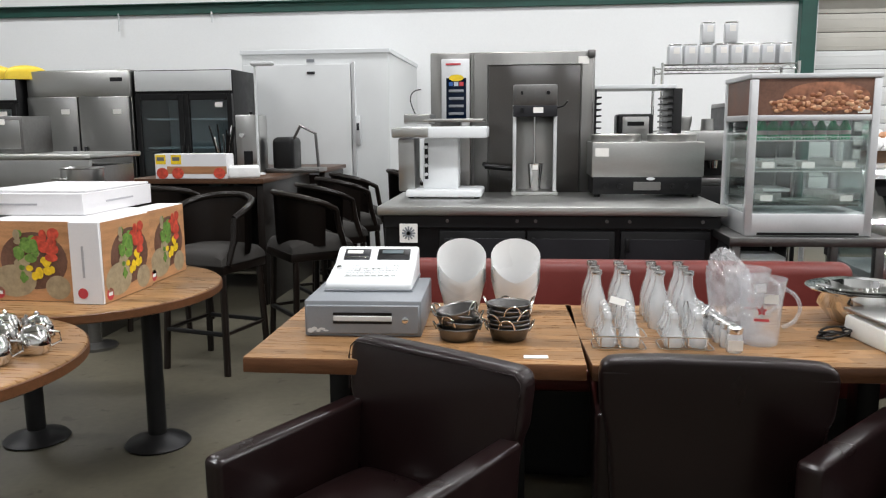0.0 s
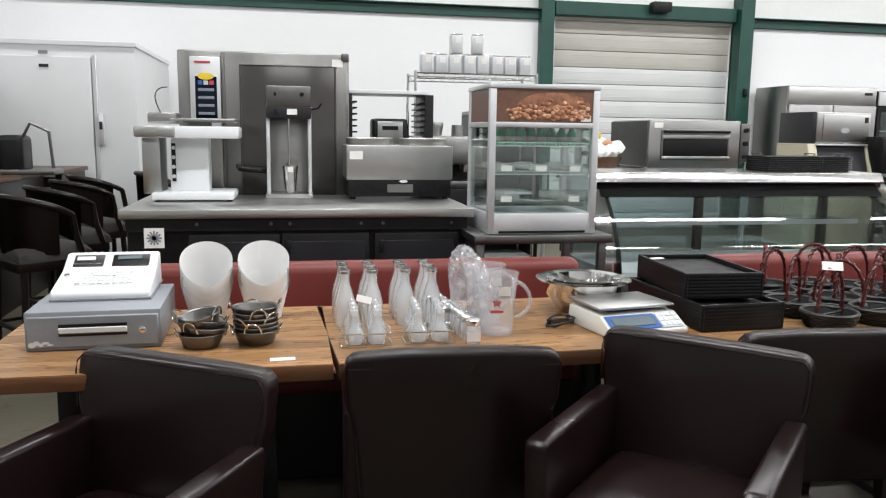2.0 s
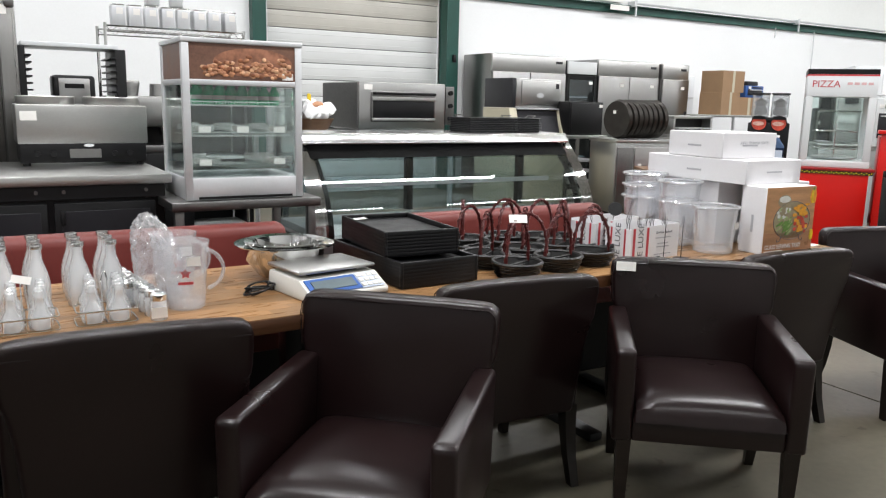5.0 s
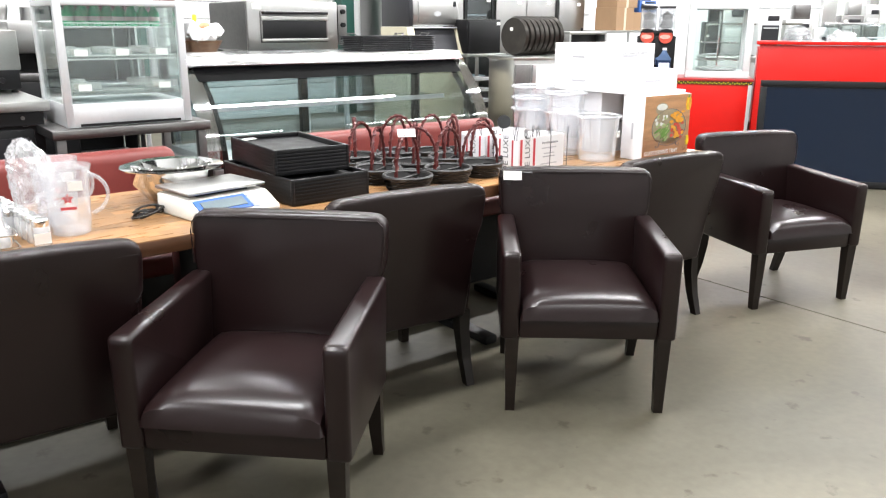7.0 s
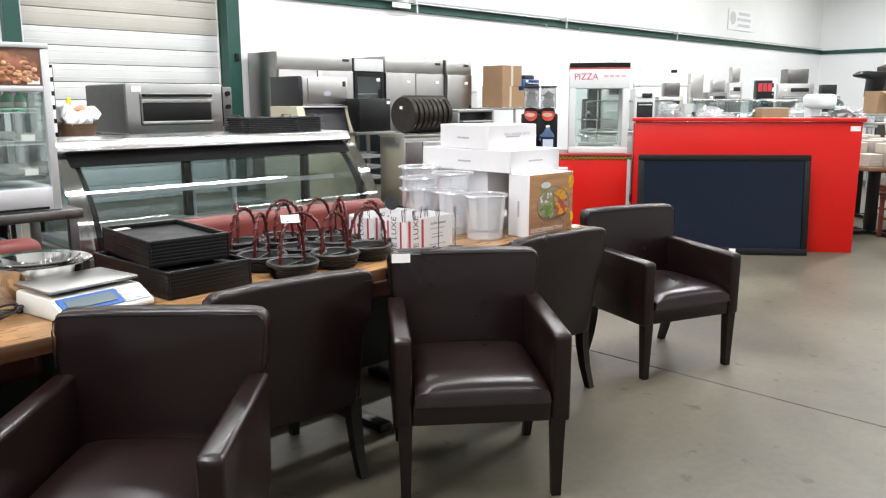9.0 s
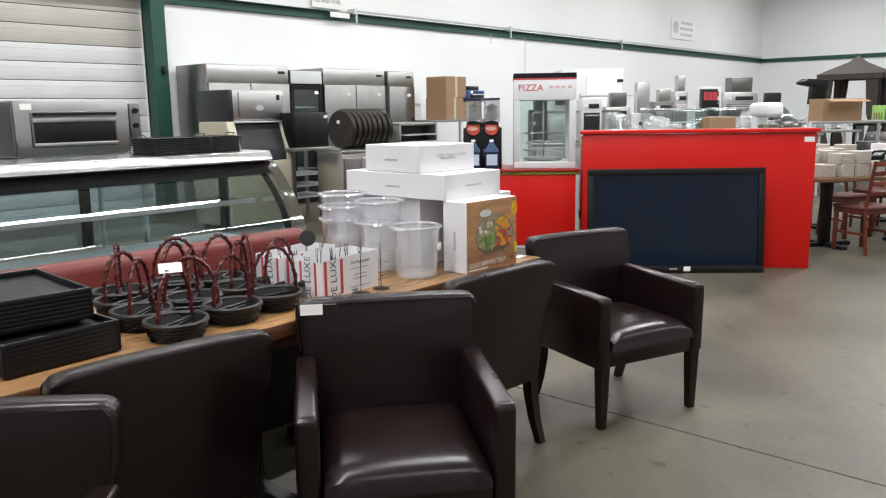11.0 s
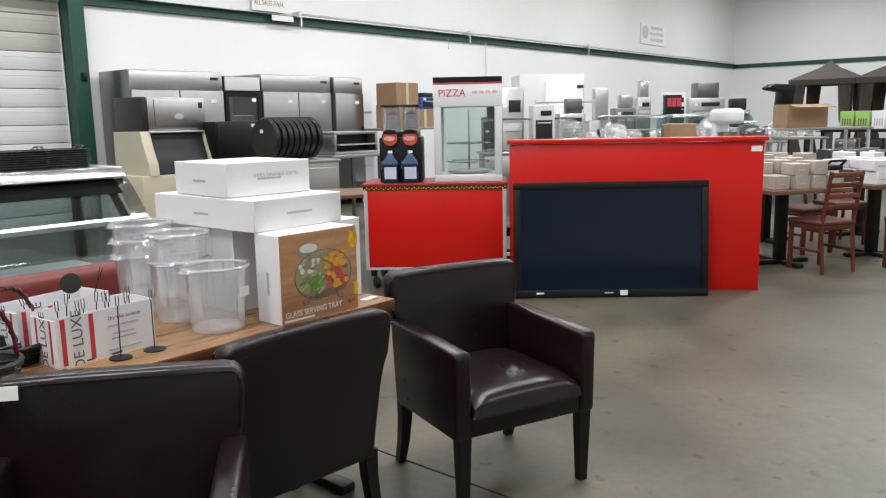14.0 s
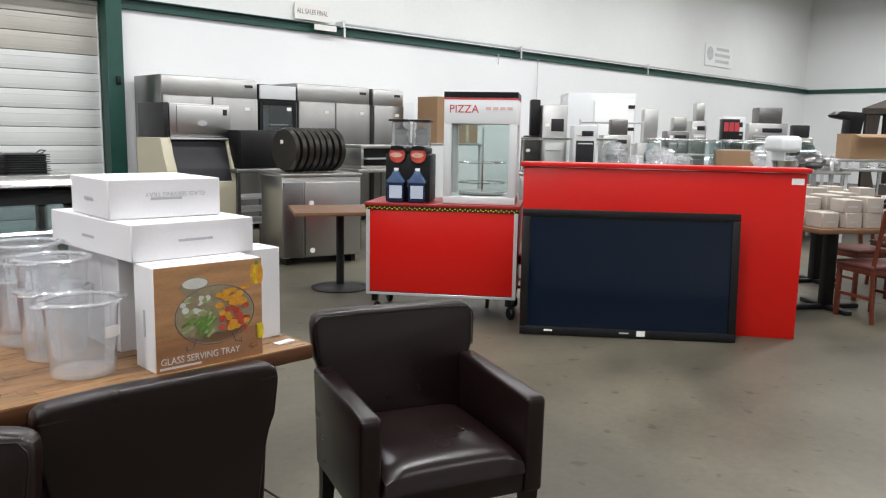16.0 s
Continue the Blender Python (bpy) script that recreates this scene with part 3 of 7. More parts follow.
# ---- wares on the first table ----
def cash_register():
    t = thing("cash_box", pose(-0.088, 2.885, 0.7512, 0, 0, 2), "worn grey metal till box on the table", "till box")
    part("body", box(B(), (0, 0, 0.062), (0.4, 0.42, 0.124), 0.006), GREY_P, t)
    part("drawer_front", box(B(), (0, -0.212, 0.06), (0.385, 0.012, 0.098), 0.003, 1), GREY_P, t)
    part("slot", box(B(), (0.0, -0.219, 0.08), (0.2, 0.004, 0.01)), BLACK, t)
    part("slot", box(B(), (0.0, -0.219, 0.05), (0.2, 0.004, 0.007)), BLACK, t)
    part("handle_plate", box(B(), (0.0, -0.22, 0.065), (0.2, 0.006, 0.018), 0.002, 1), LTGREY, t)
    part("lock", lathe(B(), [(0, 0), (0.011, 0), (0.011, 0.006), (0.008, 0.008), (0, 0.008)], 16, m=pose(0.145, -0.217, 0.06, 90, 0, 0)), CHROME, t)
    for k in range(5):
        part("scuff", disc(B(), (-0.178 + 0.013 * k, 0.022 + 0.006 * (k % 2)), 0.012 - 0.002 * (k % 3), 0.009 - 0.0015 * k, 7, -0.2186 - 0.0002 * k), LTGREY, t)
    r = thing("cash_register", pose(-0.095, 2.98, 0.876, 0, 0, 2), "cream electronic cash register on the grey till box", "cash register")
    part("body", prism(B(), [(-0.16, 0.0), (-0.162, 0.026), (-0.145, 0.038), (0.025, 0.074), (0.115, 0.118), (0.15, 0.116), (0.16, 0.0)], -0.155, 0.155, 0.01, 3, axis="x"), WHITE_E, r)
    part("base_plinth", box(B(), (0, 0, 0.004), (0.316, 0.324, 0.008), 0.002, 1), GREY_P, r)
    sl = pose(0, -0.06, 0.0565, 12, 0, 0)
    part("keypad", box(B(), (0.005, 0, 0.0), (0.2, 0.12, 0.004), 0.002, 1, sl), LTGREY, r)
    for i in range(8):
        for j in range(5):
            part("key", box(B(), (-0.08 + i * 0.0235, -0.046 + j * 0.0225, 0.004), (0.018, 0.016, 0.007), 0.002, 1, sl), WHITE_E if (i * 3 + j) % 5 else LTGREY, r)
    part("key_panel", box(B(), (-0.005, 0.03, 0.008), (0.07, 0.04, 0.004), 0.002, 1, sl), WHITE_P, r)
    part("lock", lathe(B(), [(0, 0), (0.009, 0), (0.009, 0.01), (0, 0.01)], 12, m=sl @ pose(-0.125, 0.02, 0)), CHROME, r)
    su = pose(0, 0.07, 0.0965, 26, 0, 0)
    part("printer_window", box(B(), (-0.075, 0, 0.0), (0.1, 0.07, 0.006), 0.003, 2, su), CHARC, r)
    part("paper_roll", box(B(), (-0.085, 0.01, 0.004), (0.06, 0.02, 0.004), 0.001, 1, su), PAPER, r)
    part("tear_bar", box(B(), (-0.075, -0.022, 0.004), (0.09, 0.006, 0.004), 0.001, 1, su), CHROME, r)
    part("display", box(B(), (0.065, 0, 0.0), (0.125, 0.07, 0.006), 0.003, 2, su), BLACK, r)
    part("display_screen", box(B(), (0.06, 0.012, 0.004), (0.08, 0.02, 0.002), m=su), LCD, r)


cash_register()


def bowl_bucket(m):
    """A stack of white tubs leaning back, open side forward."""
    t = thing("plastic_tub_stack", m, "stack of glossy white plastic scoop tubs wrapped in clear film", "plastic tub", "white plastic tubs")
    for k in range(6):
        bm = B()
        seg, rows = 28, []
        for f in (0.0, 0.3, 0.7, 1.0):
            ring = []
            for i in range(seg):
                a = 2 * math.pi * i / seg
                back = 0.5 - 0.5 * math.sin(a)
                top = 0.155 * (1 - back) ** 0.75
                r = 0.06 + 0.032 * f
                ring.append(bm.verts.new((r * math.cos(a), 0.5 * r * math.sin(a), f * (0.05 + top))))
            rows.append(ring)
        for a, b in zip(rows, rows[1:]):
            for i in range(seg):
                bm.faces.new((a[i], a[(i + 1) % seg], b[(i + 1) % seg], b[i]))
        bm.faces.new(rows[0][::-1])
        for v in bm.verts:
            v.co.z += 0.016 * k
            v.co.y -= 0.004 * k
        bmesh.ops.solidify(bm, geom=bm.faces[:], thickness=0.003)
        part("tub", bm, WHITE_P, t)
    return t


tub = bowl_bucket(pose(0.228, 3.03, 0.752, 0, 0, 4))
copy_thing(tub, pose(0.43, 3.035, 0.752, 0, 0, 2))


def pan(m, group):
    t = thing("serving_pan", m, "small dull steel pan with two loop handles", "pan", group)
    part("bowl", lathe(B(), [(0, 0), (0.05, 0), (0.058, 0.006), (0.069, 0.042), (0.074, 0.044), (0.073, 0.047), (0.067, 0.043), (0.056, 0.009), (0, 0.004)], 28), STEEL_D, t)
    for s in (-1, 1):
        pts = [(s * 0.068 + s * 0.016 * math.sin(math.pi * k / 8), 0.026 * math.cos(math.pi * k / 8), 0.032 + 0.034 * math.sin(math.pi * k / 8)) for k in range(9)]
        part("loop_handle", tube(B(), pts, 0.003, 6), CHROME, t)
    return t


p0 = pan(pose(0.243, 2.67, 0.7512, 0, 0, 20), "steel pans in two stacks")
for k, (dx, rx, ry, rz) in enumerate(((0.006, 3, 5, 60), (-0.006, -6, 8, 10), (0.0, -10, 9, 150))):
    copy_thing(p0, pose(0.243 + dx, 2.67, 0.7512 + 0.02 * (k + 1), rx, ry, rz))
for k in range(6):
    copy_thing(p0, pose(0.413, 2.685 + 0.002 * (k % 2), 0.7512 + 0.0155 * k, (k % 3) - 1, 0, 25 * k + 60 * (k % 2)))


def bottle(m):
    t = thing("milk_bottle", m, "clear glass milk bottle with a silver cap", "glass bottle", "clear glass bottles")
    part("glass_body", lathe(B(), [(0, 0), (0.034, 0), (0.037, 0.006), (0.037, 0.085), (0.03, 0.115), (0.017, 0.155), (0.0155, 0.185), (0.019, 0.19), (0.019, 0.2)], 20), GLASS_B, t)
    part("rim", lathe(B(), [(0.0195, 0.19), (0.0205, 0.195), (0.0195, 0.203), (0.016, 0.203), (0.016, 0.19)], 16), SLAB, t)
    return t


b0 = bottle(pose(0.715, 3.06, 0.7512))
for i in range(4):
    for j in range(3):
        if i or j:
            copy_thing(b0, pose(0.715 + i * 0.098 + (0.02 if i > 1 else 0), 3.06 - j * 0.095, 0.7512, 0, 0, 30 * i + j * 50))


def cruet(m):
    t = thing("cruet_jar", m, "small clear glass cruet with a round body", "glass cruet", "small glass cruets in wire caddies")
    part("glass_body", lathe(B(), [(0, 0), (0.03, 0), (0.034, 0.012), (0.03, 0.035), (0.016, 0.06), (0.014, 0.085), (0.017, 0.09)], 18), GLASS_B, t)
    part("stopper", lathe(B(), [(0, 0.085), (0.012, 0.086), (0.015, 0.097), (0.011, 0.108), (0, 0.112)], 14), GLASS_B, t)
    return t


def caddy(x, y):
    t = thing("wire_caddy", pose(x, y, 0.7512), "chrome wire condiment caddy with a tall loop handle", "condiment caddy", "chrome wire caddies")
    for z in (0.006, 0.045):
        pts = []
        for cx, cy, a0 in ((0.065, 0.04, -90), (0.065, 0.04, 0), (-0.065, 0.04, 90), (-0.065, 0.04, 180)):
            sy = -1 if a0 in (-90, 180) else 1
            pts += [(cx + 0.018 * math.cos(radians(a0 + d)), sy * cy + 0.018 * math.sin(radians(a0 + d)), z) for d in (0, 30, 60, 90)]
        part("wire_ring", tube(B(), pts, 0.0022, 6, closed=True), CHROME, t)
    for sx in (-0.06, 0.0, 0.06):
        part("wire_rung", tube(B(), [(sx, -0.056, 0.045), (sx, -0.056, 0.006), (sx, 0.056, 0.006), (sx, 0.056, 0.045)], 0.002, 6), CHROME, t)
    part("handle", tube(B(), [(-0.008, 0, 0.006), (-0.008, 0, 0.13), (-0.004, 0, 0.15), (0.004, 0, 0.15), (0.008, 0, 0.13), (0.008, 0, 0.006)], 0.0022, 6), CHROME, t)
    return t


caddy(0.765, 2.625)
caddy(0.975, 2.63)
c0 = cruet(pose(0.728, 2.605, 0.7595))
for x, y in ((0.802, 2.605), (0.728, 2.65), (0.802, 2.65), (0.938, 2.61), (1.012, 2.61), (0.938, 2.655), (1.012, 2.655)):
    copy_thing(c0, pose(x, y, 0.7595, 0, 0, x * 900))
for i in range(2):
    for j in range(3):
        copy_thing(c0, pose(0.735 + i * 0.08, 2.715 + j * 0.045, 0.7512, 0, 0, 40 * j))
        copy_thing(c0, pose(0.95 + i * 0.08, 2.72 + j * 0.045, 0.7512, 0, 0, 40 * j))


def shaker(m):
    t = thing("glass_shaker", m, "small glass shaker jar with a steel screw lid", "shaker", "glass shakers in a row")
    part("glass_body", lathe(B(), [(0, 0), (0.024, 0), (0.026, 0.004), (0.026, 0.055), (0.022, 0.062)], 18), GLASS_B, t)
    part("lid", lathe(B(), [(0.0235, 0.06), (0.0245, 0.062), (0.0245, 0.078), (0.018, 0.084), (0, 0.086)], 18), SLAB, t)
    return t


s0 = shaker(pose(1.118, 2.585, 0.7512))
for k in range(1, 8):
    copy_thing(s0, pose(1.118 - 0.007 * k, 2.585 + 0.058 * k, 0.7512, 0, 0, 37 * k))
for k in range(3):
    copy_thing(s0, pose(1.062, 2.79 + 0.058 * k, 0.7512, 0, 0, 37 * k))
solo("price_tag", box(B(), (0, 0, 0), (0.045, 0.001, 0.032)), PAPER, "white paper tag on a glass shaker", "price tag", m=pose(1.115, 2.557, 0.778, 0, 0, 0))
solo("price_tag", box(B(), (0, 0, 0), (0.05, 0.001, 0.022)), PAPER, "white paper tag on a caddy handle", "price tag", m=pose(0.76, 2.62, 0.9, -20, 15, 0))


def pitcher(x, y, rz, tag_side=True):
    t = thing("water_pitcher", pose(x, y, 0.7512, 0, 0, rz), "clear plastic pitcher with a red leaf print", "pitcher", "clear plastic pitchers")
    bm = lathe(B(), [(0, 0.0), (0.056, 0), (0.058, 0.006), (0.06, 0.02), (0.068, 0.15), (0.075, 0.2), (0.078, 0.215)], 28)
    lathe(bm, [(0.0, 0.012), (0.054, 0.012), (0.058, 0.03)], 28)
    part("body", bm, CLEAR_P, t)
    pts = [(0.068 + 0.05 * math.sin(math.pi * k / 8) ** 0.6, 0, 0.185 - 0.13 * k / 8) for k in range(9)]
    part("handle", tube(B(), pts, 0.0065, 8), CLEAR_P, t)
    bm = B()
    poly = []
    for k in range(10):
        r = 0.017 if k % 2 == 0 else 0.009
        a = math.pi / 2 + 2 * math.pi * k / 10
        poly.append((r * math.cos(a), -0.0655, 0.12 + r * math.sin(a)))
    bm.faces.new([bm.verts.new(p) for p in poly])
    box(bm, (0, -0.0655, 0.09), (0.045, 0.0006, 0.008))
    part("leaf_print", bm, INK_R, t)
    part("sticker", box(B(), (0.025, -0.069, 0.16), (0.042, 0.001, 0.03)), PAPER, t)
    return t


pitcher(1.225, 2.7, -12)
pitcher(1.225, 2.87, 0)
bm = B()
bmesh.ops.create_icosphere(bm, subdivisions=5, radius=1.0)
for v in bm.verts:
    ridge = sum((0.5 - abs(noise.noise(v.co * f + Vector((f, 0, 2))))) * g for f, g in ((2.3, 0.3), (5.1, 0.2), (10.7, 0.1)))
    p = v.co * (0.78 + ridge)
    v.co = Vector((p.x * 0.075 - 0.03 * max(0, p.z), p.y * 0.14, max(0.0, 0.14 + p.z * 0.15)))
solo("plastic_bag", bm, BAG, "crumpled clear plastic bag over the pitchers", "plastic bag", m=pose(1.165, 2.83, 0.7512, 0, 0, 0))


def mixing_bowl():
    t = thing("mixing_bowl", pose(1.655, 2.99, 0.7512), "nested stainless steel mixing bowls with wide rims", "mixing bowl")
    for k in range(2):
        z, q = 0.01 * k, 1 - 0.2 * k
        prof = [(0, z + 0.002), (0.07, z), (0.1, z + 0.012), (0.14 * q + 0.005, z + 0.07), (0.15 * q, z + 0.122), (0.185 * q, z + 0.127), (0.186 * q, z + 0.131), (0.147 * q, z + 0.127), (0.1, z + 0.02), (0, z + 0.008)]
        part("bowl", lathe(B(), prof, 40), CHROME, t)


mixing_bowl()


def counter_scale():
    t = thing("price_scale", pose(1.715, 2.72, 0.7512, 0, 0, 10), "white electronic shop scale with a blue keypad panel", "scale")
    part("body", prism(B(), [(-0.155, 0.0), (-0.16, 0.022), (-0.075, 0.068), (0.13, 0.072), (0.14, 0.0)], -0.158, 0.158, 0.008, 2, axis="x"), CREAM_P, t)
    part("pan", box(B(), (0, 0.035, 0.088), (0.31, 0.225, 0.012), 0.005, 2), STEEL_H, t)
    part("pan_support", box(B(), (0, 0.035, 0.076), (0.2, 0.15, 0.014)), BLACK, t)
    sl = pose(0, -0.118, 0.048, 28.4, 0, 0)
    part("panel", box(B(), (-0.047, 0, 0), (0.2, 0.075, 0.004), 0.002, 1, sl), BLUE, t)
    part("key_panel", box(B(), (0.1, 0, 0), (0.09, 0.08, 0.004), 0.002, 1, sl), BLUE_L, t)
    part("display", box(B(), (-0.045, 0, 0.003), (0.165, 0.045, 0.004), 0.001, 1, sl), LCD, t)
    for i in range(4):
        for j in range(3):
            part("key", box(B(), (0.065 + i * 0.022, -0.024 + j * 0.024, 0.003), (0.018, 0.018, 0.005), 0.002, 1, sl), CREAM_P, t)
    for sx in (-0.13, 0.13):
        for sy in (-0.12, 0.1):
            part("foot", lathe(B(), [(0, -0.0005), (0.015, -0.0005), (0.015, 0.004), (0, 0.004)], 10, (sx, sy, 0)), BLACK, t)
    pts = []
    for k in range(70):
        a = k * 0.36
        pts.append((1.49 + 0.06 * math.cos(a) * (1 + 0.3 * math.sin(k * 0.7)), 2.77 + 0.035 * math.sin(a * 1.1) + 0.02 * math.sin(k * 0.31), 0.757 + 0.011 * (1 + math.sin(k * 0.5))))
    solo("power_cord", tube(B(), pts, 0.0035, 6), BLACK, "coiled black power cord beside the scale", "cable")


counter_scale()


# ---- trays and baskets ----
def tray_stack(m, w, d, n, label):
    t = thing("serving_tray", m, label, "tray stack", "stacks of black trays")
    for k in range(n):
        z = 0.0125 * k
        bm = B()
        box(bm, (0, 0, z + 0.003), (w - 0.03, d - 0.03, 0.005))
        for cx, cy, sx, sy in ((0, -d / 2 + 0.008, w, 0.012), (0, d / 2 - 0.008, w, 0.012), (-w / 2 + 0.008, 0, 0.012, d), (w / 2 - 0.008, 0, 0.012, d)):
            box(bm, (cx, cy, z + 0.014), (sx, sy, 0.022), 0.005, 2)
        part("tray", bm, BLACK, t)
    return t


tray_stack(pose(2.1, 2.88, 0.7512, 0, 0, 3), 0.34, 0.56, 7, "stack of black rectangular plastic trays on the table")
tray_stack(pose(2.105, 2.93, 0.7512 + 0.0935, 0, 0, -3), 0.31, 0.46, 7, "stack of smaller black trays on other trays")
tag(2.0, 3.08, 0.7512 + 0.0935 + 0.0815 + 0.012, 15)
tag(2.2, 3.1, 0.7512 + 0.076, 4)


def basket(m, label):
    t = thing("wicker_basket", m, label, "basket", "dark wicker baskets")
    bm = lathe(B(), [(0, 0), (0.07, 0), (0.08, 0.01), (0.095, 0.055), (0.09, 0.057), (0.076, 0.014), (0, 0.008)], 26)
    part("shell", bm, WICK, t)
    for k in range(5):
        r = 0.079 + 0.0042 * k
        pts = [((r + 0.0028 * math.sin(a * 13 + k * 3.14)) * math.cos(a), (r + 0.0028 * math.sin(a * 13 + k * 3.14)) * math.sin(a), 0.008 + 0.0105 * k + 0.0012 * math.sin(a * 16 + k * 3.1)) for a in [2 * math.pi * i / 52 for i in range(78)]]
        part("woven_strand", tube(B(), pts, 0.0046, 5, closed=True), WICK, t)
    pts = [(0.096 * math.cos(a), 0.096 * math.sin(a), 0.058) for a in [2 * math.pi * i / 40 for i in range(40)]]
    part("rim", tube(B(), pts, 0.008, 6, closed=True), WICK, t)
    pts = [(0.088 * math.cos(math.pi * k / 16), 0.0, 0.05 + 0.175 * math.sin(math.pi * k / 16) ** 0.8) for k in range(17)]
    h = part("handle", tube(B(), pts, 0.006, 7), WICKR, t)
    tw = []
    for k in range(97):
        a = math.pi * k / 96
        c = Vector((0.088 * math.cos(a), 0.0, 0.05 + 0.175 * math.sin(a) ** 0.8))
        n = Vector((math.cos(a), 0, math.sin(a)))
        tw.append(c + 0.0075 * (math.cos(k * 0.75) * n + math.sin(k * 0.75) * Vector((0, 1, 0))))
    part("wrapping", tube(B(), tw, 0.0028, 5), WICKR, h)
    return t


bk = basket(pose(2.465, 2.61, 0.7512, 0, 0, 25), "dark wicker basket with a hooped reddish handle and a tag")
for k, (x, y, r) in enumerate(((2.46, 2.82, 40), (2.5, 3.02, 20), (2.7, 2.65, 15), (2.9, 2.68, -10), (2.68, 2.86, 50), (2.72, 3.05, 30), (2.89, 2.88, 35), (2.93, 3.08, 10), (2.56, 3.17, 60), (2.79, 3.16, -20), (3.03, 2.82, 15), (3.02, 3.02, 70), (2.6, 2.74, -35))):
    tagged(copy_thing(bk, pose(x, y, 0.7512, 0, 0, r)), "dark wicker basket with a hooped reddish handle")
solo("price_tag", box(B(), (0, 0, 0), (0.07, 0.0012, 0.034)), PAPER, "white paper tag tied to a basket handle", "price tag", m=pose(2.45, 2.595, 0.982, -35, 0, -25))


# ---- cardboard trays with card holders ----
def deluxe_box(m, label):
    t = thing("cardboard_tray", m, label, "cardboard box", "open wax paper boxes")
    w, d, h = 0.31, 0.15, 0.15
    for c, s in (((0, 0, 0.002), (w, d, 0.004)), ((0, -d / 2, h / 2), (w, 0.003, h)), ((0, d / 2, h / 2), (w, 0.003, h)), ((-w / 2, 0, h / 2 - 0.005), (0.003, d - 0.004, h - 0.01)), ((w / 2, 0, h / 2), (0.003, d - 0.004, h))):
        part("carton_side", box(B(), c, s), CARD_W, t)
    for x in (-0.138, -0.052):
        part("stripe", box(B(), (x, -d / 2 - 0.002, h / 2), (0.014, 0.001, h - 0.012)), INK_R, t)
    letters("DE LUXE", 0.046, INK, t, pose(-0.095, -d / 2 - 0.0025, h / 2, 90, -90, 0))
    letters("Dry Wax Sandwich", 0.016, INK, t, pose(0.055, -d / 2 - 0.0025, h * 0.78, 90, 0, 0), squeeze=0.85)
    for k, (w2, z) in enumerate(((0.1, 0.62), (0.07, 0.45), (0.08, 0.35), (0.11, 0.13))):
        part("print_line", box(B(), (0.05, -d / 2 - 0.002, h * z), (w2, 0.001, 0.005)), INK_L, t)
    for s in (-0.04, 0.04):
        part("stripe", box(B(), (-w / 2 - 0.002, s, h / 2), (0.001, 0.01, h - 0.02)), INK_R, t)
    letters("DE LUXE", 0.044, INK, t, pose(-w / 2 - 0.0025, 0, h / 2, 90, -90, -90))
    return t


def card_holder(x, y, z, hgt, ry, disc_top=False):
    t = thing("card_holder", pose(x, y, z, 0, ry, 0), "black wire table card holder with a round plate", "card holder", "black table card holders")
    part("stem", tube(B(), [(0, 0, 0.0), (0, 0, hgt)], 0.0018, 6), BLACK_M, t)
    part("clip", tube(B(), [(-0.004, 0, hgt), (-0.005, 0, hgt + 0.03), (0.005, 0, hgt + 0.03), (0.004, 0, hgt)], 0.0014, 5), BLACK_M, t)
    part("round_plate", lathe(B(), [(0, 0), (0.034, 0), (0.034, 0.003), (0, 0.005)], 18, m=pose(0, 0, hgt + 0.035, 75, 0, -40) if disc_top else pose(0, 0, 0.0)), BLACK_M, t)


deluxe_box(pose(3.235, 2.72, 0.7512, 0, 0, 4), "white and red wax paper carton holding wire card holders")
deluxe_box(pose(3.2, 2.93, 0.7512, 0, 0, 10), "white and red wax paper carton behind another carton")
for k in range(9):
    card_holder(3.12 + 0.028 * k, 2.7 + 0.03 * math.sin(k * 2.3), 0.757, 0.15 + 0.012 * math.sin(k * 1.7), 4 * math.sin(k * 2.1))
card_holder(3.24, 2.95, 0.757, 0.145, 12, True)
card_holder(3.15, 2.93, 0.757, 0.14, -14)
card_holder(3.3, 2.94, 0.757, 0.2, 20)
card_holder(3.36, 2.6, 0.7512, 0.16, 0)
card_holder(3.25, 2.6, 0.7512, 0.16, 1)


# ---- clear food tubs ----
def food_tub(m, n, label, step=0.055):
    t = thing("food_tub", m, label, "plastic container", "clear round food tubs")
    for k in range(n):
        z = step * k
        bm = lathe(B(), [(0, 0.012), (0.072, 0.012), (0.074, 0.0), (0.079, 0.004), (0.083, 0.1), (0.09, 0.2), (0.099, 0.202), (0.1, 0.212), (0.092, 0.214), (0.088, 0.206)], 30, (0, 0, z))
        part("tub", bm, TUB_P, t)
        part("rim_bead", tube(B(), [(0.0985 * math.cos(a), 0.0985 * math.sin(a), z + 0.208) for a in [2 * math.pi * i / 36 for i in range(36)]], 0.004, 6, closed=True), TUB_P, t)
        for s in (-1, 1):
            part("lug", box(B(), (s * 0.108, 0, z + 0.205), (0.03, 0.05, 0.008), 0.003, 1), TUB_P, t)
    for o in t.children:
        o.data.transform(Matrix.Diagonal((1.13, 1.13, 1.04, 1)))
    return t


f0 = food_tub(pose(3.632, 2.66, 0.7512, 0, 0, 10), 1, "clear round plastic food tub with a white sticker")
part("sticker", box(B(), (0.02, -0.0985, 0.13), (0.05, 0.0012, 0.032), m=pose(0, 0, 0, 0, 0, 10)), PAPER, f0)
food_tub(pose(3.635, 2.89, 0.7512, 0, 0, 40), 2, "nested stack of clear round plastic food tubs", 0.09)
food_tub(pose(3.625, 3.115, 0.7512, 0, 0, 15), 3, "tall nested stack of clear plastic food tubs")


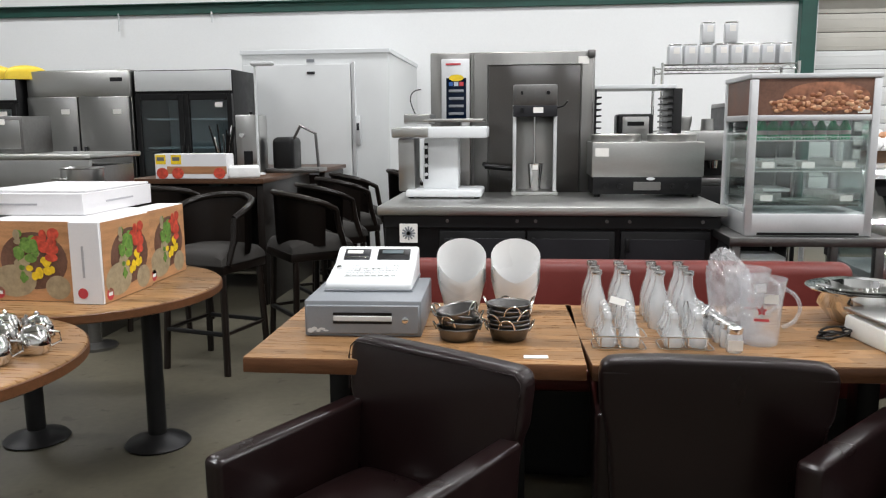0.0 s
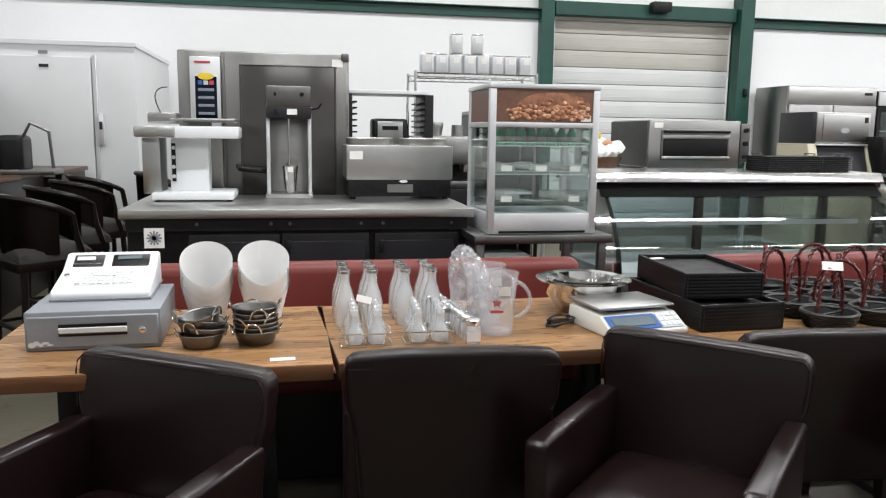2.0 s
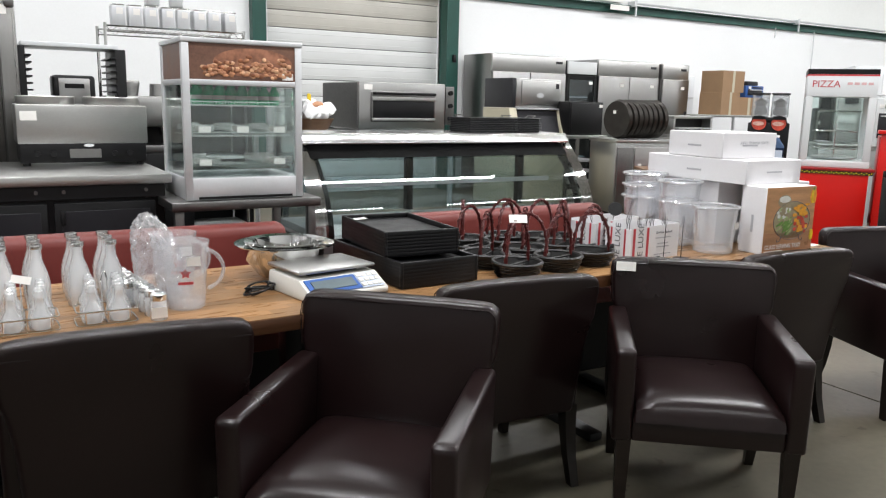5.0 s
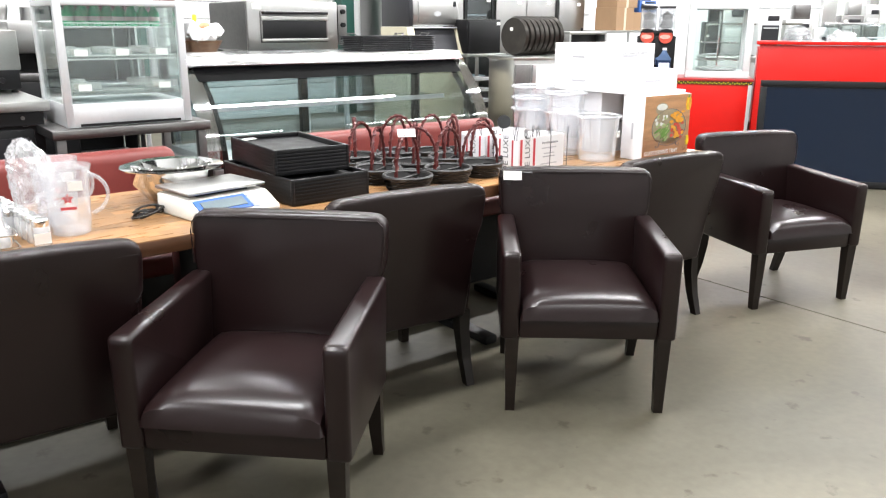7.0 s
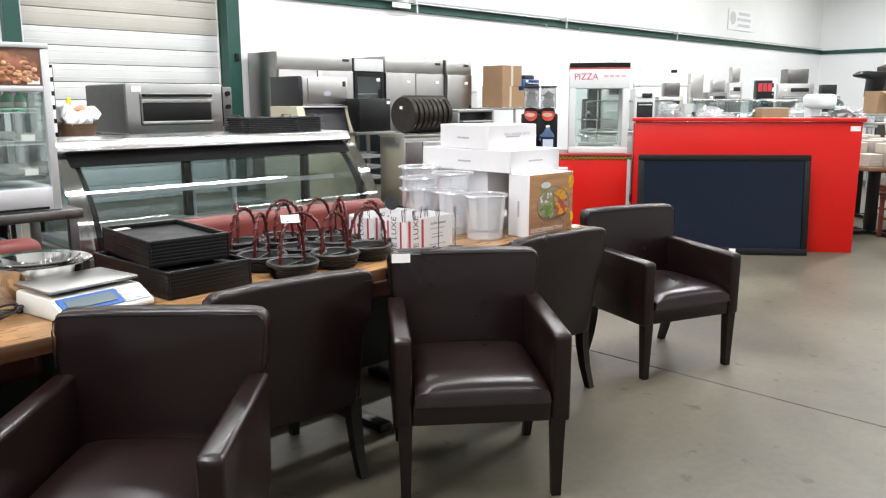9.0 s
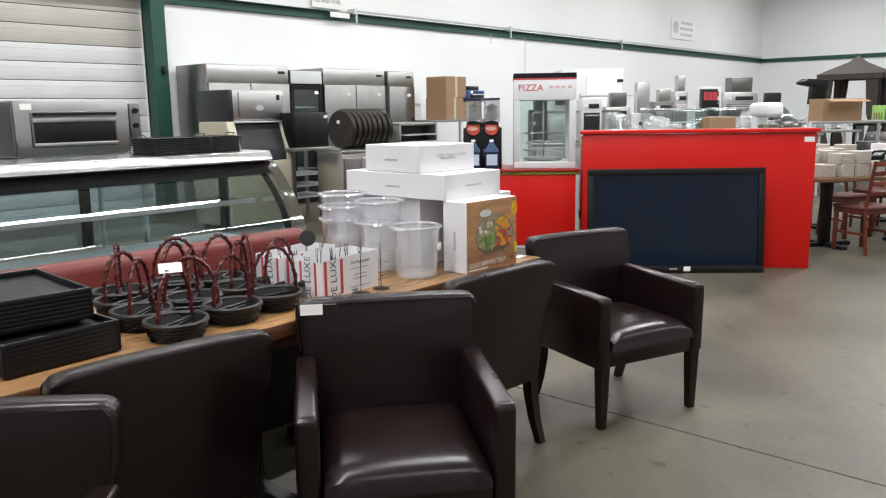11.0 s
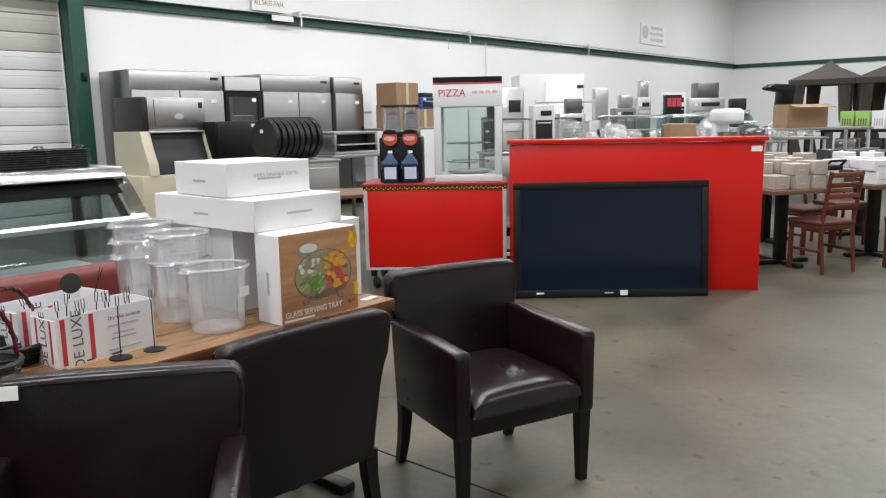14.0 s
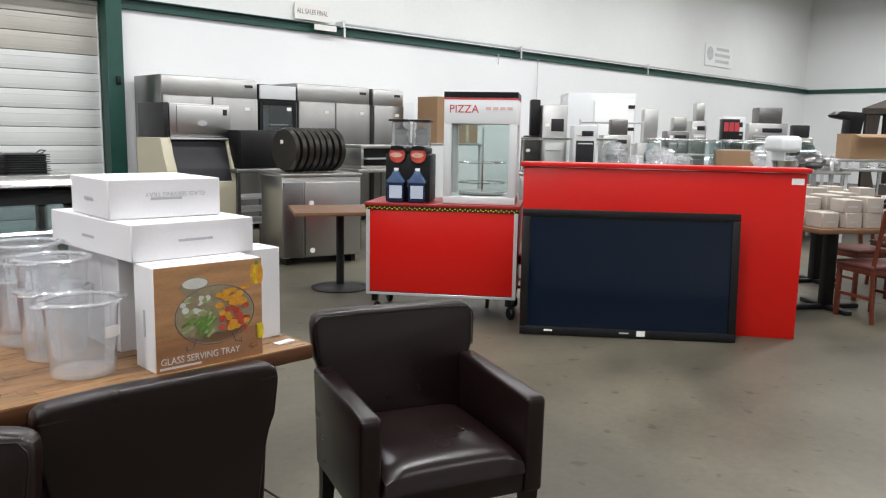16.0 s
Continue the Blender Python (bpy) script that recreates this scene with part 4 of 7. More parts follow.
# ---- serving tray boxes ----
def tray_box(m, picture, label, size=(0.35, 0.135, 0.312)):
    t = thing("serving_tray_box", m, label, "cardboard box", "boxed glass serving trays")
    w, d, h = size
    part("carton", box(B(), (0, 0, h / 2), size, 0.0025, 1), CARD_W, t)
    part("flap_seam", box(B(), (0, 0, h + 0.0008), (w - 0.01, 0.002, 0.0014)), INK_L, t)
    yf = -d / 2 - 0.0012
    if picture:
        p = part("printed_photo", box(B(), (0, yf, h / 2), (w - 0.002, 0.0016, h - 0.002)), PR_OR, t, "printed photo of a vegetable tray")
        y1 = yf - 0.0012
        rng = random.Random(5)
        part("printed_board", box(B(), (0, y1 + 0.0004, 0.05), (w - 0.004, 0.0008, 0.096)), FOODBR, p)
        part("printed_plate", disc(B(), (0.015, 0.155), 0.128, 0.088, 32, y1), PR_GLASS, p)
        pts = [(0.015 + 0.13 * math.cos(a), y1 - 0.0004, 0.153 + 0.09 * math.sin(a)) for a in [2 * math.pi * i / 36 for i in range(36)]]
        part("printed_rim", tube(B(), pts, 0.0014, 5, closed=True), INK, p)
        for k in range(26):
            part("printed_cauliflower", disc(B(), (-0.045 + rng.uniform(-0.045, 0.04), 0.185 + rng.uniform(-0.025, 0.025)), rng.uniform(0.008, 0.014), rng.uniform(0.007, 0.011), 8, y1 - 0.0008 - 0.00004 * k), (PR_W, PR_GLASS, PR_LG)[k % 3], p)
        for k in range(22):
            bm = box(B(), (0, 0, 0), (rng.uniform(0.03, 0.046), 0.0006, 0.009), m=pose(-0.04 + rng.uniform(-0.05, 0.045), y1 - 0.002 - 0.00004 * k, 0.125 + rng.uniform(-0.03, 0.03), 0, rng.uniform(-65, -25), 0))
            part("printed_cucumber", bm, (PR_G, PR_LG, PR_G)[k % 3], p)
        for k in range(30):
            part("printed_tomato", disc(B(), (0.075 + rng.uniform(-0.042, 0.042), 0.135 + rng.uniform(-0.036, 0.036)), rng.uniform(0.009, 0.016), rng.uniform(0.007, 0.012), 7, y1 - 0.003 - 0.00004 * k), (PR_R, PR_R, PR_O)[k % 3], p)
        for k in range(24):
            part("printed_pepper", disc(B(), (0.065 + rng.uniform(-0.045, 0.05), 0.2 + rng.uniform(-0.024, 0.026)), rng.uniform(0.012, 0.02), rng.uniform(0.006, 0.01), 8, y1 - 0.0044 - 0.00004 * k), PR_O, p)
        part("printed_dip_bowl", disc(B(), (-0.05, 0.247), 0.047, 0.03, 20, y1 - 0.0014), PR_GLASS, p)
        part("printed_dip", disc(B(), (-0.05, 0.255), 0.04, 0.016, 18, y1 - 0.0018), PR_W, p)
        for k in range(3):
            part("printed_pepper", disc(B(), (0.145 + 0.011 * k, 0.262), 0.012, 0.034, 14, y1 - 0.0003 * k), PR_Y if k % 2 else PR_O, p)
            part("printed_pepper", disc(B(), (0.158 + 0.006 * k, 0.078), 0.009, 0.026, 14, y1 - 0.0003 * k), PR_Y, p)
        part("printed_stem", box(B(), (0.156, y1 - 0.0012, 0.298), (0.01, 0.0006, 0.014)), PR_G, p)
        for s in (-1, 1):
            part("printed_stand", tube(B(), [(0.01 + s * 0.06, y1, 0.085), (0.01 + s * 0.07, y1, 0.06), (0.01 + s * 0.09, y1, 0.055), (0.01 + s * 0.09, y1, 0.068)], 0.002, 5), INK, p)
        letters("GLASS SERVING TRAY", 0.029, PAPER, p, pose(-0.035, y1 - 0.0016, 0.032, 90, 0, 0), squeeze=0.9)
        part("printed_line", box(B(), (-0.1, y1, 0.012), (0.13, 0.0006, 0.007)), PAPER, p)
        part("printed_logo", disc(B(), (0.14, 0.035), 0.018, 0.01, 12, y1), NAVY, p)
    else:
        part("print_line", box(B(), (0, yf, h * 0.5), (w * 0.28, 0.001, 0.008)), INK_L, t)
    part("print_line", box(B(), (-w / 2 - 0.0012, 0, h * 0.45), (0.001, 0.012, 0.08) if h > 0.2 else (0.001, 0.09, 0.009)), INK_L, t)
    return t


tray_box(pose(3.95, 2.56, 0.7512, 0, 0, -1), True, "boxed glass serving tray with a vegetable photo")
tray_box(pose(4.115, 2.705, 0.7512, 0, 0, 2), False, "plain white side of a serving tray box")
tray_box(pose(3.97, 2.855, 0.7512, 0, 0, 0), False, "plain white side of a serving tray box")
tray_box(pose(3.97, 2.995, 0.7512, 0, 0, 0), False, "plain white side of a serving tray box")
tray_box(pose(3.97, 3.135, 0.7512, 0, 0, 1), False, "plain white side of a serving tray box")
tray_box(pose(3.965, 2.925, 1.0645, 0, 0, 1), False, "white carton lying flat on other cartons", (0.41, 0.62, 0.112))
tb = tray_box(pose(3.955, 2.93, 1.1785, 0, 0, -4), False, "white serving tray carton on top of the pile", (0.36, 0.37, 0.122))
letters("GLASS SERVING TRAY", 0.02, INK_L, tb, pose(0.03, -0.1872, 0.075, 90, 180, 0))


# ---- the bench counter with its machines ----
def bench_counter():
    t = thing("worktop_refrigerator", pose(0.595, 4.35, 0), "black undercounter refrigerator with a worn steel worktop", "refrigerated counter")
    w = 1.87
    part("worktop", box(B(), (0, 0.48, 1.0), (w, 0.96, 0.05), 0.006), STEEL_H, t)
    part("body", box(B(), (0, 0.48, 0.55), (w - 0.06, 0.86, 0.85), 0.006, 1), BLACK, t)
    part("vent_strip", box(B(), (0, 0.04, 0.94), (w - 0.06, 0.03, 0.07), 0.004, 1), BLACK_M, t)
    for k, x in enumerate((-0.36, 0.12, 0.62)):
        d = part("door", box(B(), (x, 0.035, 0.53), (0.47, 0.03, 0.72), 0.006), BLACK, t)
        part("door_panel", box(B(), (x, 0.016, 0.53), (0.41, 0.006, 0.64), 0.002, 1), CHARC, d)
        part("handle", box(B(), (x + (0.2 if k == 0 else -0.2), 0.008, 0.82), (0.022, 0.03, 0.07), 0.004), BLACK_M, d)
        for s in (-0.19, 0.19):
            part("clip", lathe(B(), [(0, 0), (0.009, 0), (0.009, 0.012), (0, 0.012)], 12, m=pose(x + s, 0.022, 0.945, 90, 0, 0)), STEEL_D, d)
    st = part("sticker", box(B(), (-0.765, 0.02, 0.875), (0.1, 0.003, 0.105)), PAPER, t, "white sticker with a grey snowflake mark")
    for a in range(0, 180, 30):
        part("snowflake_bar", box(B(), (0, 0, 0), (0.075, 0.0012, 0.009), m=pose(-0.765, 0.0178, 0.875, 0, a, 0)), GREY_P, st)
    part("price_tag", box(B(), (0.84, 0.045, 0.92), (0.065, 0.002, 0.035)), PAPER, t)
    for sx in (-0.85, 0.85):
        for sy in (0.12, 0.84):
            part("foot", box(B(), (sx, sy, 0.065), (0.06, 0.06, 0.13), 0.01), BLACK_M, t)


bench_counter()


def deli_scale():
    t = thing("deli_scale", pose(-0.05, 4.99, 1.0255), "white pedestal deli scale with a steel weighing tray", "scale")
    part("base", box(B(), (0.03, 0.0, 0.03), (0.46, 0.36, 0.045), 0.012), WHITE_E, t)
    part("column", prism(B(), [(-0.11, 0.05), (-0.1, 0.36), (0.11, 0.36), (0.11, 0.05)], -0.06, 0.12, 0.012), WHITE_E, t)
    part("side_panel", box(B(), (-0.2, 0.0, 0.2), (0.1, 0.25, 0.32), 0.008), STEEL, t)
    part("head", box(B(), (0.03, 0.0, 0.395), (0.52, 0.34, 0.07), 0.012), WHITE_E, t)
    part("head_side", box(B(), (-0.17, -0.01, 0.395), (0.22, 0.36, 0.06), 0.01), STEEL_H, t)
    part("tray_stem", box(B(), (0.06, 0.02, 0.44), (0.12, 0.12, 0.03)), STEEL_D, t)
    part("tray", box(B(), (0.09, 0.02, 0.465), (0.36, 0.34, 0.02), 0.006), STEEL_H, t)
    part("tray", box(B(), (-0.14, 0.06, 0.475), (0.16, 0.28, 0.06), 0.006), STEEL, t)
    part("control_strip", box(B(), (-0.085, -0.066, 0.22), (0.022, 0.008, 0.22), 0.002, 1), BLACK, t)
    for k in range(4):
        part("knob", lathe(B(), [(0, 0), (0.011, 0), (0.011, 0.01), (0, 0.01)], 12, m=pose(-0.085, -0.07, 0.14 + 0.055 * k, 90, 0, 0)), ALU, t)
    part("cord", tube(B(), [(-0.17 - 0.05 * math.sin(math.pi * k / 12), 0.1 + 0.26 * k / 12, 0.5 + 0.17 * math.sin(math.pi * k / 24)) for k in range(13)], 0.004, 6), BLACK, t)
    for sx in (-0.17, 0.23):
        for sy in (-0.15, 0.15):
            part("foot", lathe(B(), [(0, -0.0), (0.018, 0.0), (0.018, 0.012), (0, 0.012)], 10, (sx, sy, 0)), BLACK, t)


deli_scale()


def drink_mixer():
    t = thing("drink_mixer", pose(0.525, 5.17, 1.0255), "steel countertop drink mixer with a tumbler inside", "drink mixer")
    for s in (-1, 1):
        part("upright", box(B(), (s * 0.125, -0.09, 0.29), (0.022, 0.03, 0.54), 0.004), ALU, t)
        part("side_panel", box(B(), (s * 0.125, 0.02, 0.29), (0.008, 0.2, 0.54)), STEEL, t)
    part("back_panel", box(B(), (0, 0.11, 0.3), (0.27, 0.02, 0.56), 0.004), STEEL, t)
    part("base", box(B(), (0, 0.0, 0.012), (0.29, 0.26, 0.024), 0.006), STEEL_H, t)
    part("head", box(B(), (0, -0.01, 0.615), (0.27, 0.24, 0.13), 0.012), STEEL_D, t)
    part("switch_panel", box(B(), (0, -0.118, 0.52), (0.27, 0.03, 0.07), 0.006), CHARC, t)
    part("spindle", tube(B(), [(0, -0.04, 0.5), (0, -0.04, 0.16)], 0.006, 8), CHROME, t)
    part("label", box(B(), (0.02, -0.136, 0.525), (0.06, 0.003, 0.034)), PAPER, t)
    part("switch", box(B(), (-0.08, -0.136, 0.525), (0.022, 0.006, 0.032), 0.002, 1), BLACK, t)
    part("switch", box(B(), (-0.08, -0.132, 0.63), (0.015, 0.006, 0.022), 0.002, 1), BLACK, t)
    part("knob", lathe(B(), [(0, 0), (0.014, 0), (0.012, 0.02), (0, 0.02)], 14, m=pose(0.08, -0.13, 0.63, 90, 0, 0)), BLACK, t)
    part("lever", tube(B(), [(0.13, -0.06, 0.54), (0.18, -0.09, 0.55), (0.2, -0.1, 0.58)], 0.006, 6), BLACK, t)
    c = thing("mixing_tumbler", pose(0.53, 5.1, 1.05), "tall steel mixing tumbler with a white tag", "tumbler")
    part("cup", lathe(B(), [(0, 0), (0.032, 0), (0.048, 0.17), (0.05, 0.172), (0.046, 0.17), (0.03, 0.006), (0, 0.006)], 24), CHROME, c)
    part("tag", box(B(), (0.0, -0.048, 0.15), (0.035, 0.002, 0.03)), PAPER, c)


drink_mixer()


def soup_warmer():
    t = thing("soup_warmer", pose(1.195, 5.12, 1.0255), "double-well steel soup warmer with a black control front", "soup warmer")
    part("body", box(B(), (0, 0, 0.225), (0.66, 0.38, 0.21), 0.008), STEEL_H, t)
    part("control_front", box(B(), (0, -0.005, 0.07), (0.64, 0.37, 0.105), 0.006), BLACK, t)
    part("display", box(B(), (0.0, -0.193, 0.068), (0.16, 0.006, 0.05), 0.002, 1), STEEL_M, t)
    for x in (-0.24, -0.16, 0.15, 0.23):
        part("knob", lathe(B(), [(0, 0), (0.016, 0), (0.014, 0.014), (0, 0.014)], 14, m=pose(x, -0.19, 0.068, 90, 0, 0)), BLACK_M, t)
    part("badge", disc(B(), (0.02, 0.112), 0.026, 0.009, 14, -0.1945), WHITE_E, t)
    for x in (-0.17, 0.17):
        part("well_rim", lathe(B(), [(0.11, 0.33), (0.145, 0.33), (0.15, 0.345), (0.15, 0.372), (0.143, 0.376), (0.12, 0.365), (0.0, 0.362)], 32, (x, 0, 0)), STEEL_H, t)
    part("tag", box(B(), (-0.27, -0.1925, 0.27), (0.08, 0.002, 0.05)), PAPER, t)
    for sx in (-0.29, 0.29):
        for sy in (-0.15, 0.15):
            part("foot", lathe(B(), [(0, 0), (0.02, 0), (0.017, 0.02), (0, 0.02)], 12, (sx, sy, 0)), BLACK, t)


soup_warmer()


def combi_oven():
    t = thing("combi_oven", pose(0.375, 5.5, 0), "tall steel combi oven with a dark glass door", "oven")
    part("body", box(B(), (0, 0.4, 1.02), (1.1, 0.78, 1.85), 0.012), STEEL_M, t)
    part("control_column", box(B(), (-0.41, -0.005, 1.32), (0.27, 0.05, 1.24), 0.01), STEEL_M, t)
    part("control_panel", box(B(), (-0.375, -0.034, 1.64), (0.19, 0.012, 0.52), 0.006), ALU, t)
    part("keypad", box(B(), (-0.37, -0.042, 1.63), (0.135, 0.008, 0.29), 0.012, 3), NAVY, t)
    for k in range(4):
        part("key", box(B(), (-0.37, -0.048, 1.54 + k * 0.05), (0.1, 0.006, 0.018), 0.004, 2), GREY_P, t)
    part("dial_light", disc(B(), (-0.37, 1.775), 0.05, 0.022, 18, -0.0475), YELL, t)
    for k, mm in enumerate((BLUE, BLUE_L, INK_R)):
        part("display", box(B(), (-0.405 + 0.035 * k, -0.048, 1.735), (0.028, 0.004, 0.026)), mm, t)
    part("brand_plate", box(B(), (-0.39, -0.044, 1.865), (0.1, 0.003, 0.012)), INK_R, t)
    d = part("door", box(B(), (0.14, -0.01, 1.32), (0.79, 0.06, 1.24), 0.012), STEEL_M, t)
    part("door_glass", box(B(), (0.15, -0.043, 1.36), (0.62, 0.008, 1.0), 0.01), mat("oven_glass", (0.05, 0.046, 0.042), 0.2, var=0.12, scale=2, bump=0, spec=0.7, rvar=0.04), d)
    part("door_trim", tube(B(), [(-0.155, -0.046, 0.87), (-0.155, -0.046, 1.855), (0.455, -0.046, 1.855), (0.455, -0.046, 0.87)], 0.008, 6), STEEL_D, d)
    part("handle", tube(B(), [(-0.18, -0.05, 1.2), (-0.17, -0.1, 1.19), (0.0, -0.11, 1.175), (0.03, -0.1, 1.175)], 0.018, 8), BLACK, d)
    part("hinge", box(B(), (0.52, -0.03, 1.92), (0.05, 0.06, 0.05), 0.008), STEEL_D, t)
    part("tag", box(B(), (0.47, -0.043, 1.88), (0.07, 0.003, 0.05)), PAPER, t)
    part("stand", box(B(), (0, 0.4, 0.05), (1.0, 0.7, 0.1), 0.01), STEEL_D, t)


combi_oven()


# ---- pastry case on its stand ----
def pastry_case():
    st = thing("equipment_stand", pose(1.845, 4.1, 0), "low dark steel stand carrying the pastry case", "stand")
    part("shelf_top", box(B(), (0.0, 0.28, 0.886), (0.76, 0.66, 0.045), 0.006), STEEL_D, st)
    for sx in (-0.34, 0.34):
        for sy in (0.0, 0.56):
            part("leg", box(B(), (sx, sy, 0.43), (0.045, 0.045, 0.865), 0.006), STEEL_D, st)
    part("lower_shelf", box(B(), (0, 0.28, 0.3), (0.7, 0.56, 0.025)), BLACK_M, st)
    t = thing("pastry_case", pose(1.845, 4.1, 0.9095), "silver heated pastry display case with glass sides", "display case")
    w, d, h = 0.6, 0.5, 0.785
    part("base", box(B(), (0, d / 2, 0.055), (w - 0.008, d - 0.008, 0.11), 0.006), ALU, t)
    part("base_slot", box(B(), (0, -0.003, 0.012), (w * 0.8, 0.006, 0.012)), BLACK, t)
    for sx in (-1, 1):
        for y in (0.018, d - 0.018):
            part("post", box(B(), (sx * (w / 2 - 0.018), y, h / 2 - 0.012), (0.036, 0.036, h - 0.026), 0.004), ALU, t)
    part("roof", box(B(), (0, d / 2, h - 0.012), (w + 0.006, d + 0.006, 0.024), 0.004), ALU, t)
    part("rail", box(B(), (0, 0.018, 0.575), (w - 0.07, 0.034, 0.028), 0.004), ALU, t)
    for sx in (-1, 1):
        part("rail", box(B(), (sx * (w / 2 - 0.018), d / 2, 0.575), (0.034, d - 0.07, 0.028), 0.004), ALU, t)
    ph = part("photo_panel", box(B(), (0, 0.01, 0.675), (w - 0.072, 0.01, 0.17)), PR_DK, t, "backlit photo of golden pastries")
    random.seed(3)
    # lit background of the header painted as a warm oval, nothing emits here
    part("printed_glow", disc(B(), (0.05, 0.675), 0.2, 0.07, 28, 0.0046), PR_WARM, ph)
    for k in range(150):
        x = random.uniform(-0.2, 0.25)
        zz = 0.602 + min(0.1, random.uniform(0, 0.045) + abs(random.gauss(0, 0.028)) * (1.2 - abs(x - 0.05) * 3))
        bm = B()
        bmesh.ops.create_uvsphere(bm, u_segments=8, v_segments=6, radius=1)
        for v in bm.verts:
            v.co = Vector((v.co.x * (0.011 + 0.001 * (k % 7)) + x, v.co.y * 0.002 + 0.0045 - 0.00002 * k, v.co.z * (0.008 + 0.0008 * (k % 5)) + zz))
        part("printed_pastry", bm, (PR_BR, PR_O2, PR_BR, PR_DK2)[k % 4], ph)
    part("tag", box(B(), (0.225, 0.003, 0.612), (0.055, 0.002, 0.032)), PAPER, ph)
    for sx in (-1, 1):
        part("photo_panel", box(B(), (sx * (w / 2 - 0.012), d / 2, 0.675), (0.008, d - 0.072, 0.17)), PR_DK, t)
    part("back_panel", box(B(), (0, d - 0.01, 0.675), (w - 0.072, 0.01, 0.17)), PR_DK, t)
    for name, c, s in (("front_glass", (0, 0.012, 0.335), (w - 0.072, 0.004, 0.45)), ("back_glass", (0, d - 0.012, 0.335), (w - 0.072, 0.004, 0.45)),
                       ("side_glass", (-w / 2 + 0.01, d / 2, 0.335), (0.004, d - 0.072, 0.45)), ("side_glass", (w / 2 - 0.01, d / 2, 0.335), (0.004, d - 0.072, 0.45))):
        g = part(name, box(B(), c, s), GLASS, t)
        g.visible_shadow = False
    for z in (0.465, 0.315, 0.15):
        sh = part("wire_shelf", box(B(), (0, 0.05, z), (w - 0.09, 0.006, 0.006)), CHROME, t)
        bm = box(B(), (0, 0.05, z + 0.018), (w - 0.09, 0.005, 0.005))
        box(bm, (0, d - 0.05, z), (w - 0.09, 0.006, 0.006))
        for k in range(34):
            box(bm, (-w / 2 + 0.05 + k * (w - 0.1) / 33, d / 2, z), (0.0032, d - 0.1, 0.0032))
            box(bm, (-w / 2 + 0.05 + k * (w - 0.1) / 33, 0.05, z + 0.009), (0.0032, 0.0032, 0.018))
        tagged(part("shelf_wires", bm, CHROME, sh), kind="stuff")
    part("glass_tray", box(B(), (0, d / 2, 0.325), (w - 0.12, d - 0.14, 0.012), 0.004), GLASS, t)
    part("glass_tray", box(B(), (0, d / 2, 0.16), (w - 0.12, d - 0.14, 0.02), 0.004), GLASS, t)
    for z, n in ((0.335, 3), (0.172, 2)):
        for k in range(n):
            x = -0.19 + 0.38 * k / (n - 1)
            bm = box(B(), (x, 0.24, z + 0.004), (0.34 / n, 0.3, 0.006))
            for yy in (0.09, 0.39):
                box(bm, (x, yy, z + 0.018), (0.34 / n, 0.006, 0.034))
            part("steel_pan", bm, SLAB, t)
            part("price_card", box(B(), (x, 0.044, z + 0.012), (0.06, 0.002, 0.03)), PAPER, t)
    g0 = None
    for k in range(8):
        for j in range(2):
            m = pose(1.64 + 0.058 * k, 4.25 + 0.16 * j, 0.9095 + 0.469)
            if g0 is None:
                g0 = thing("green_bottle", m, "small green glass bottle on a wire shelf", "glass bottle", "green bottles in the pastry case")
                part("glass_body", lathe(B(), [(0, 0), (0.025, 0), (0.027, 0.06), (0.013, 0.084), (0.012, 0.1), (0, 0.101)], 14), GREEN_G, g0)
                part("label_band", lathe(B(), [(0.0268, 0.024), (0.0278, 0.025), (0.0278, 0.044), (0.0272, 0.045)], 14), PAPER, g0)
            else:
                copy_thing(g0, m)


pastry_case()


# ---- wire shelving with cans, machines behind the counter ----
def wire_rack():
    t = thing("wire_shelving", pose(2.16, 7.0, 0), "chrome wire shelving unit against the wall side", "shelving")
    w, d = 1.1, 0.45
    for sx in (-1, 1):
        for y in (0.0, d):
            part("post", tube(B(), [(sx * w / 2, y, 0.0), (sx * w / 2, y, 1.97)], 0.013, 8), CHROME, t)
    for z in (0.2, 0.8, 1.4, 1.95):
        bm = B()
        for y in (0.0, d):
            tube(bm, [(-w / 2, y, z), (w / 2, y, z)], 0.006, 6)
            tube(bm, [(-w / 2, y, z - 0.045), (w / 2, y, z - 0.045)], 0.005, 6)
            zig = [(-w / 2 + w * k / 24, y, z - (0.045 if k % 2 else 0.0)) for k in range(25)]
            tube(bm, zig, 0.003, 5)
        for k in range(1, 30):
            tube(bm, [(-w / 2 + w * k / 30, 0, z), (-w / 2 + w * k / 30, d, z)], 0.0025, 5)
        tagged(part("wire_shelf", bm, CHROME, t), kind="stuff")
    c0 = None
    spots = [(k, 1.956) for k in range(8)] + [(2.1, 2.133), (3.6, 2.133)]
    for k, z in spots:
        m = pose(1.73 + 0.128 * k, 7.16, z, 0, 0, 8 * math.sin(k * 3))
        if c0 is None:
            c0 = thing("steel_canister", m, "square silver tin canister with a small tag", "canister", "silver canisters on the wire shelf")
            part("tin", box(B(), (0, 0, 0.083), (0.108, 0.108, 0.166), 0.012, 3), ALU, c0)
            part("lid", box(B(), (0, 0, 0.169), (0.1, 0.1, 0.012), 0.004), CHROME, c0)
            part("tag", box(B(), (0.01, -0.0555, 0.12), (0.05, 0.002, 0.05)), PAPER, c0)
        else:
            copy_thing(c0, m)


wire_rack()


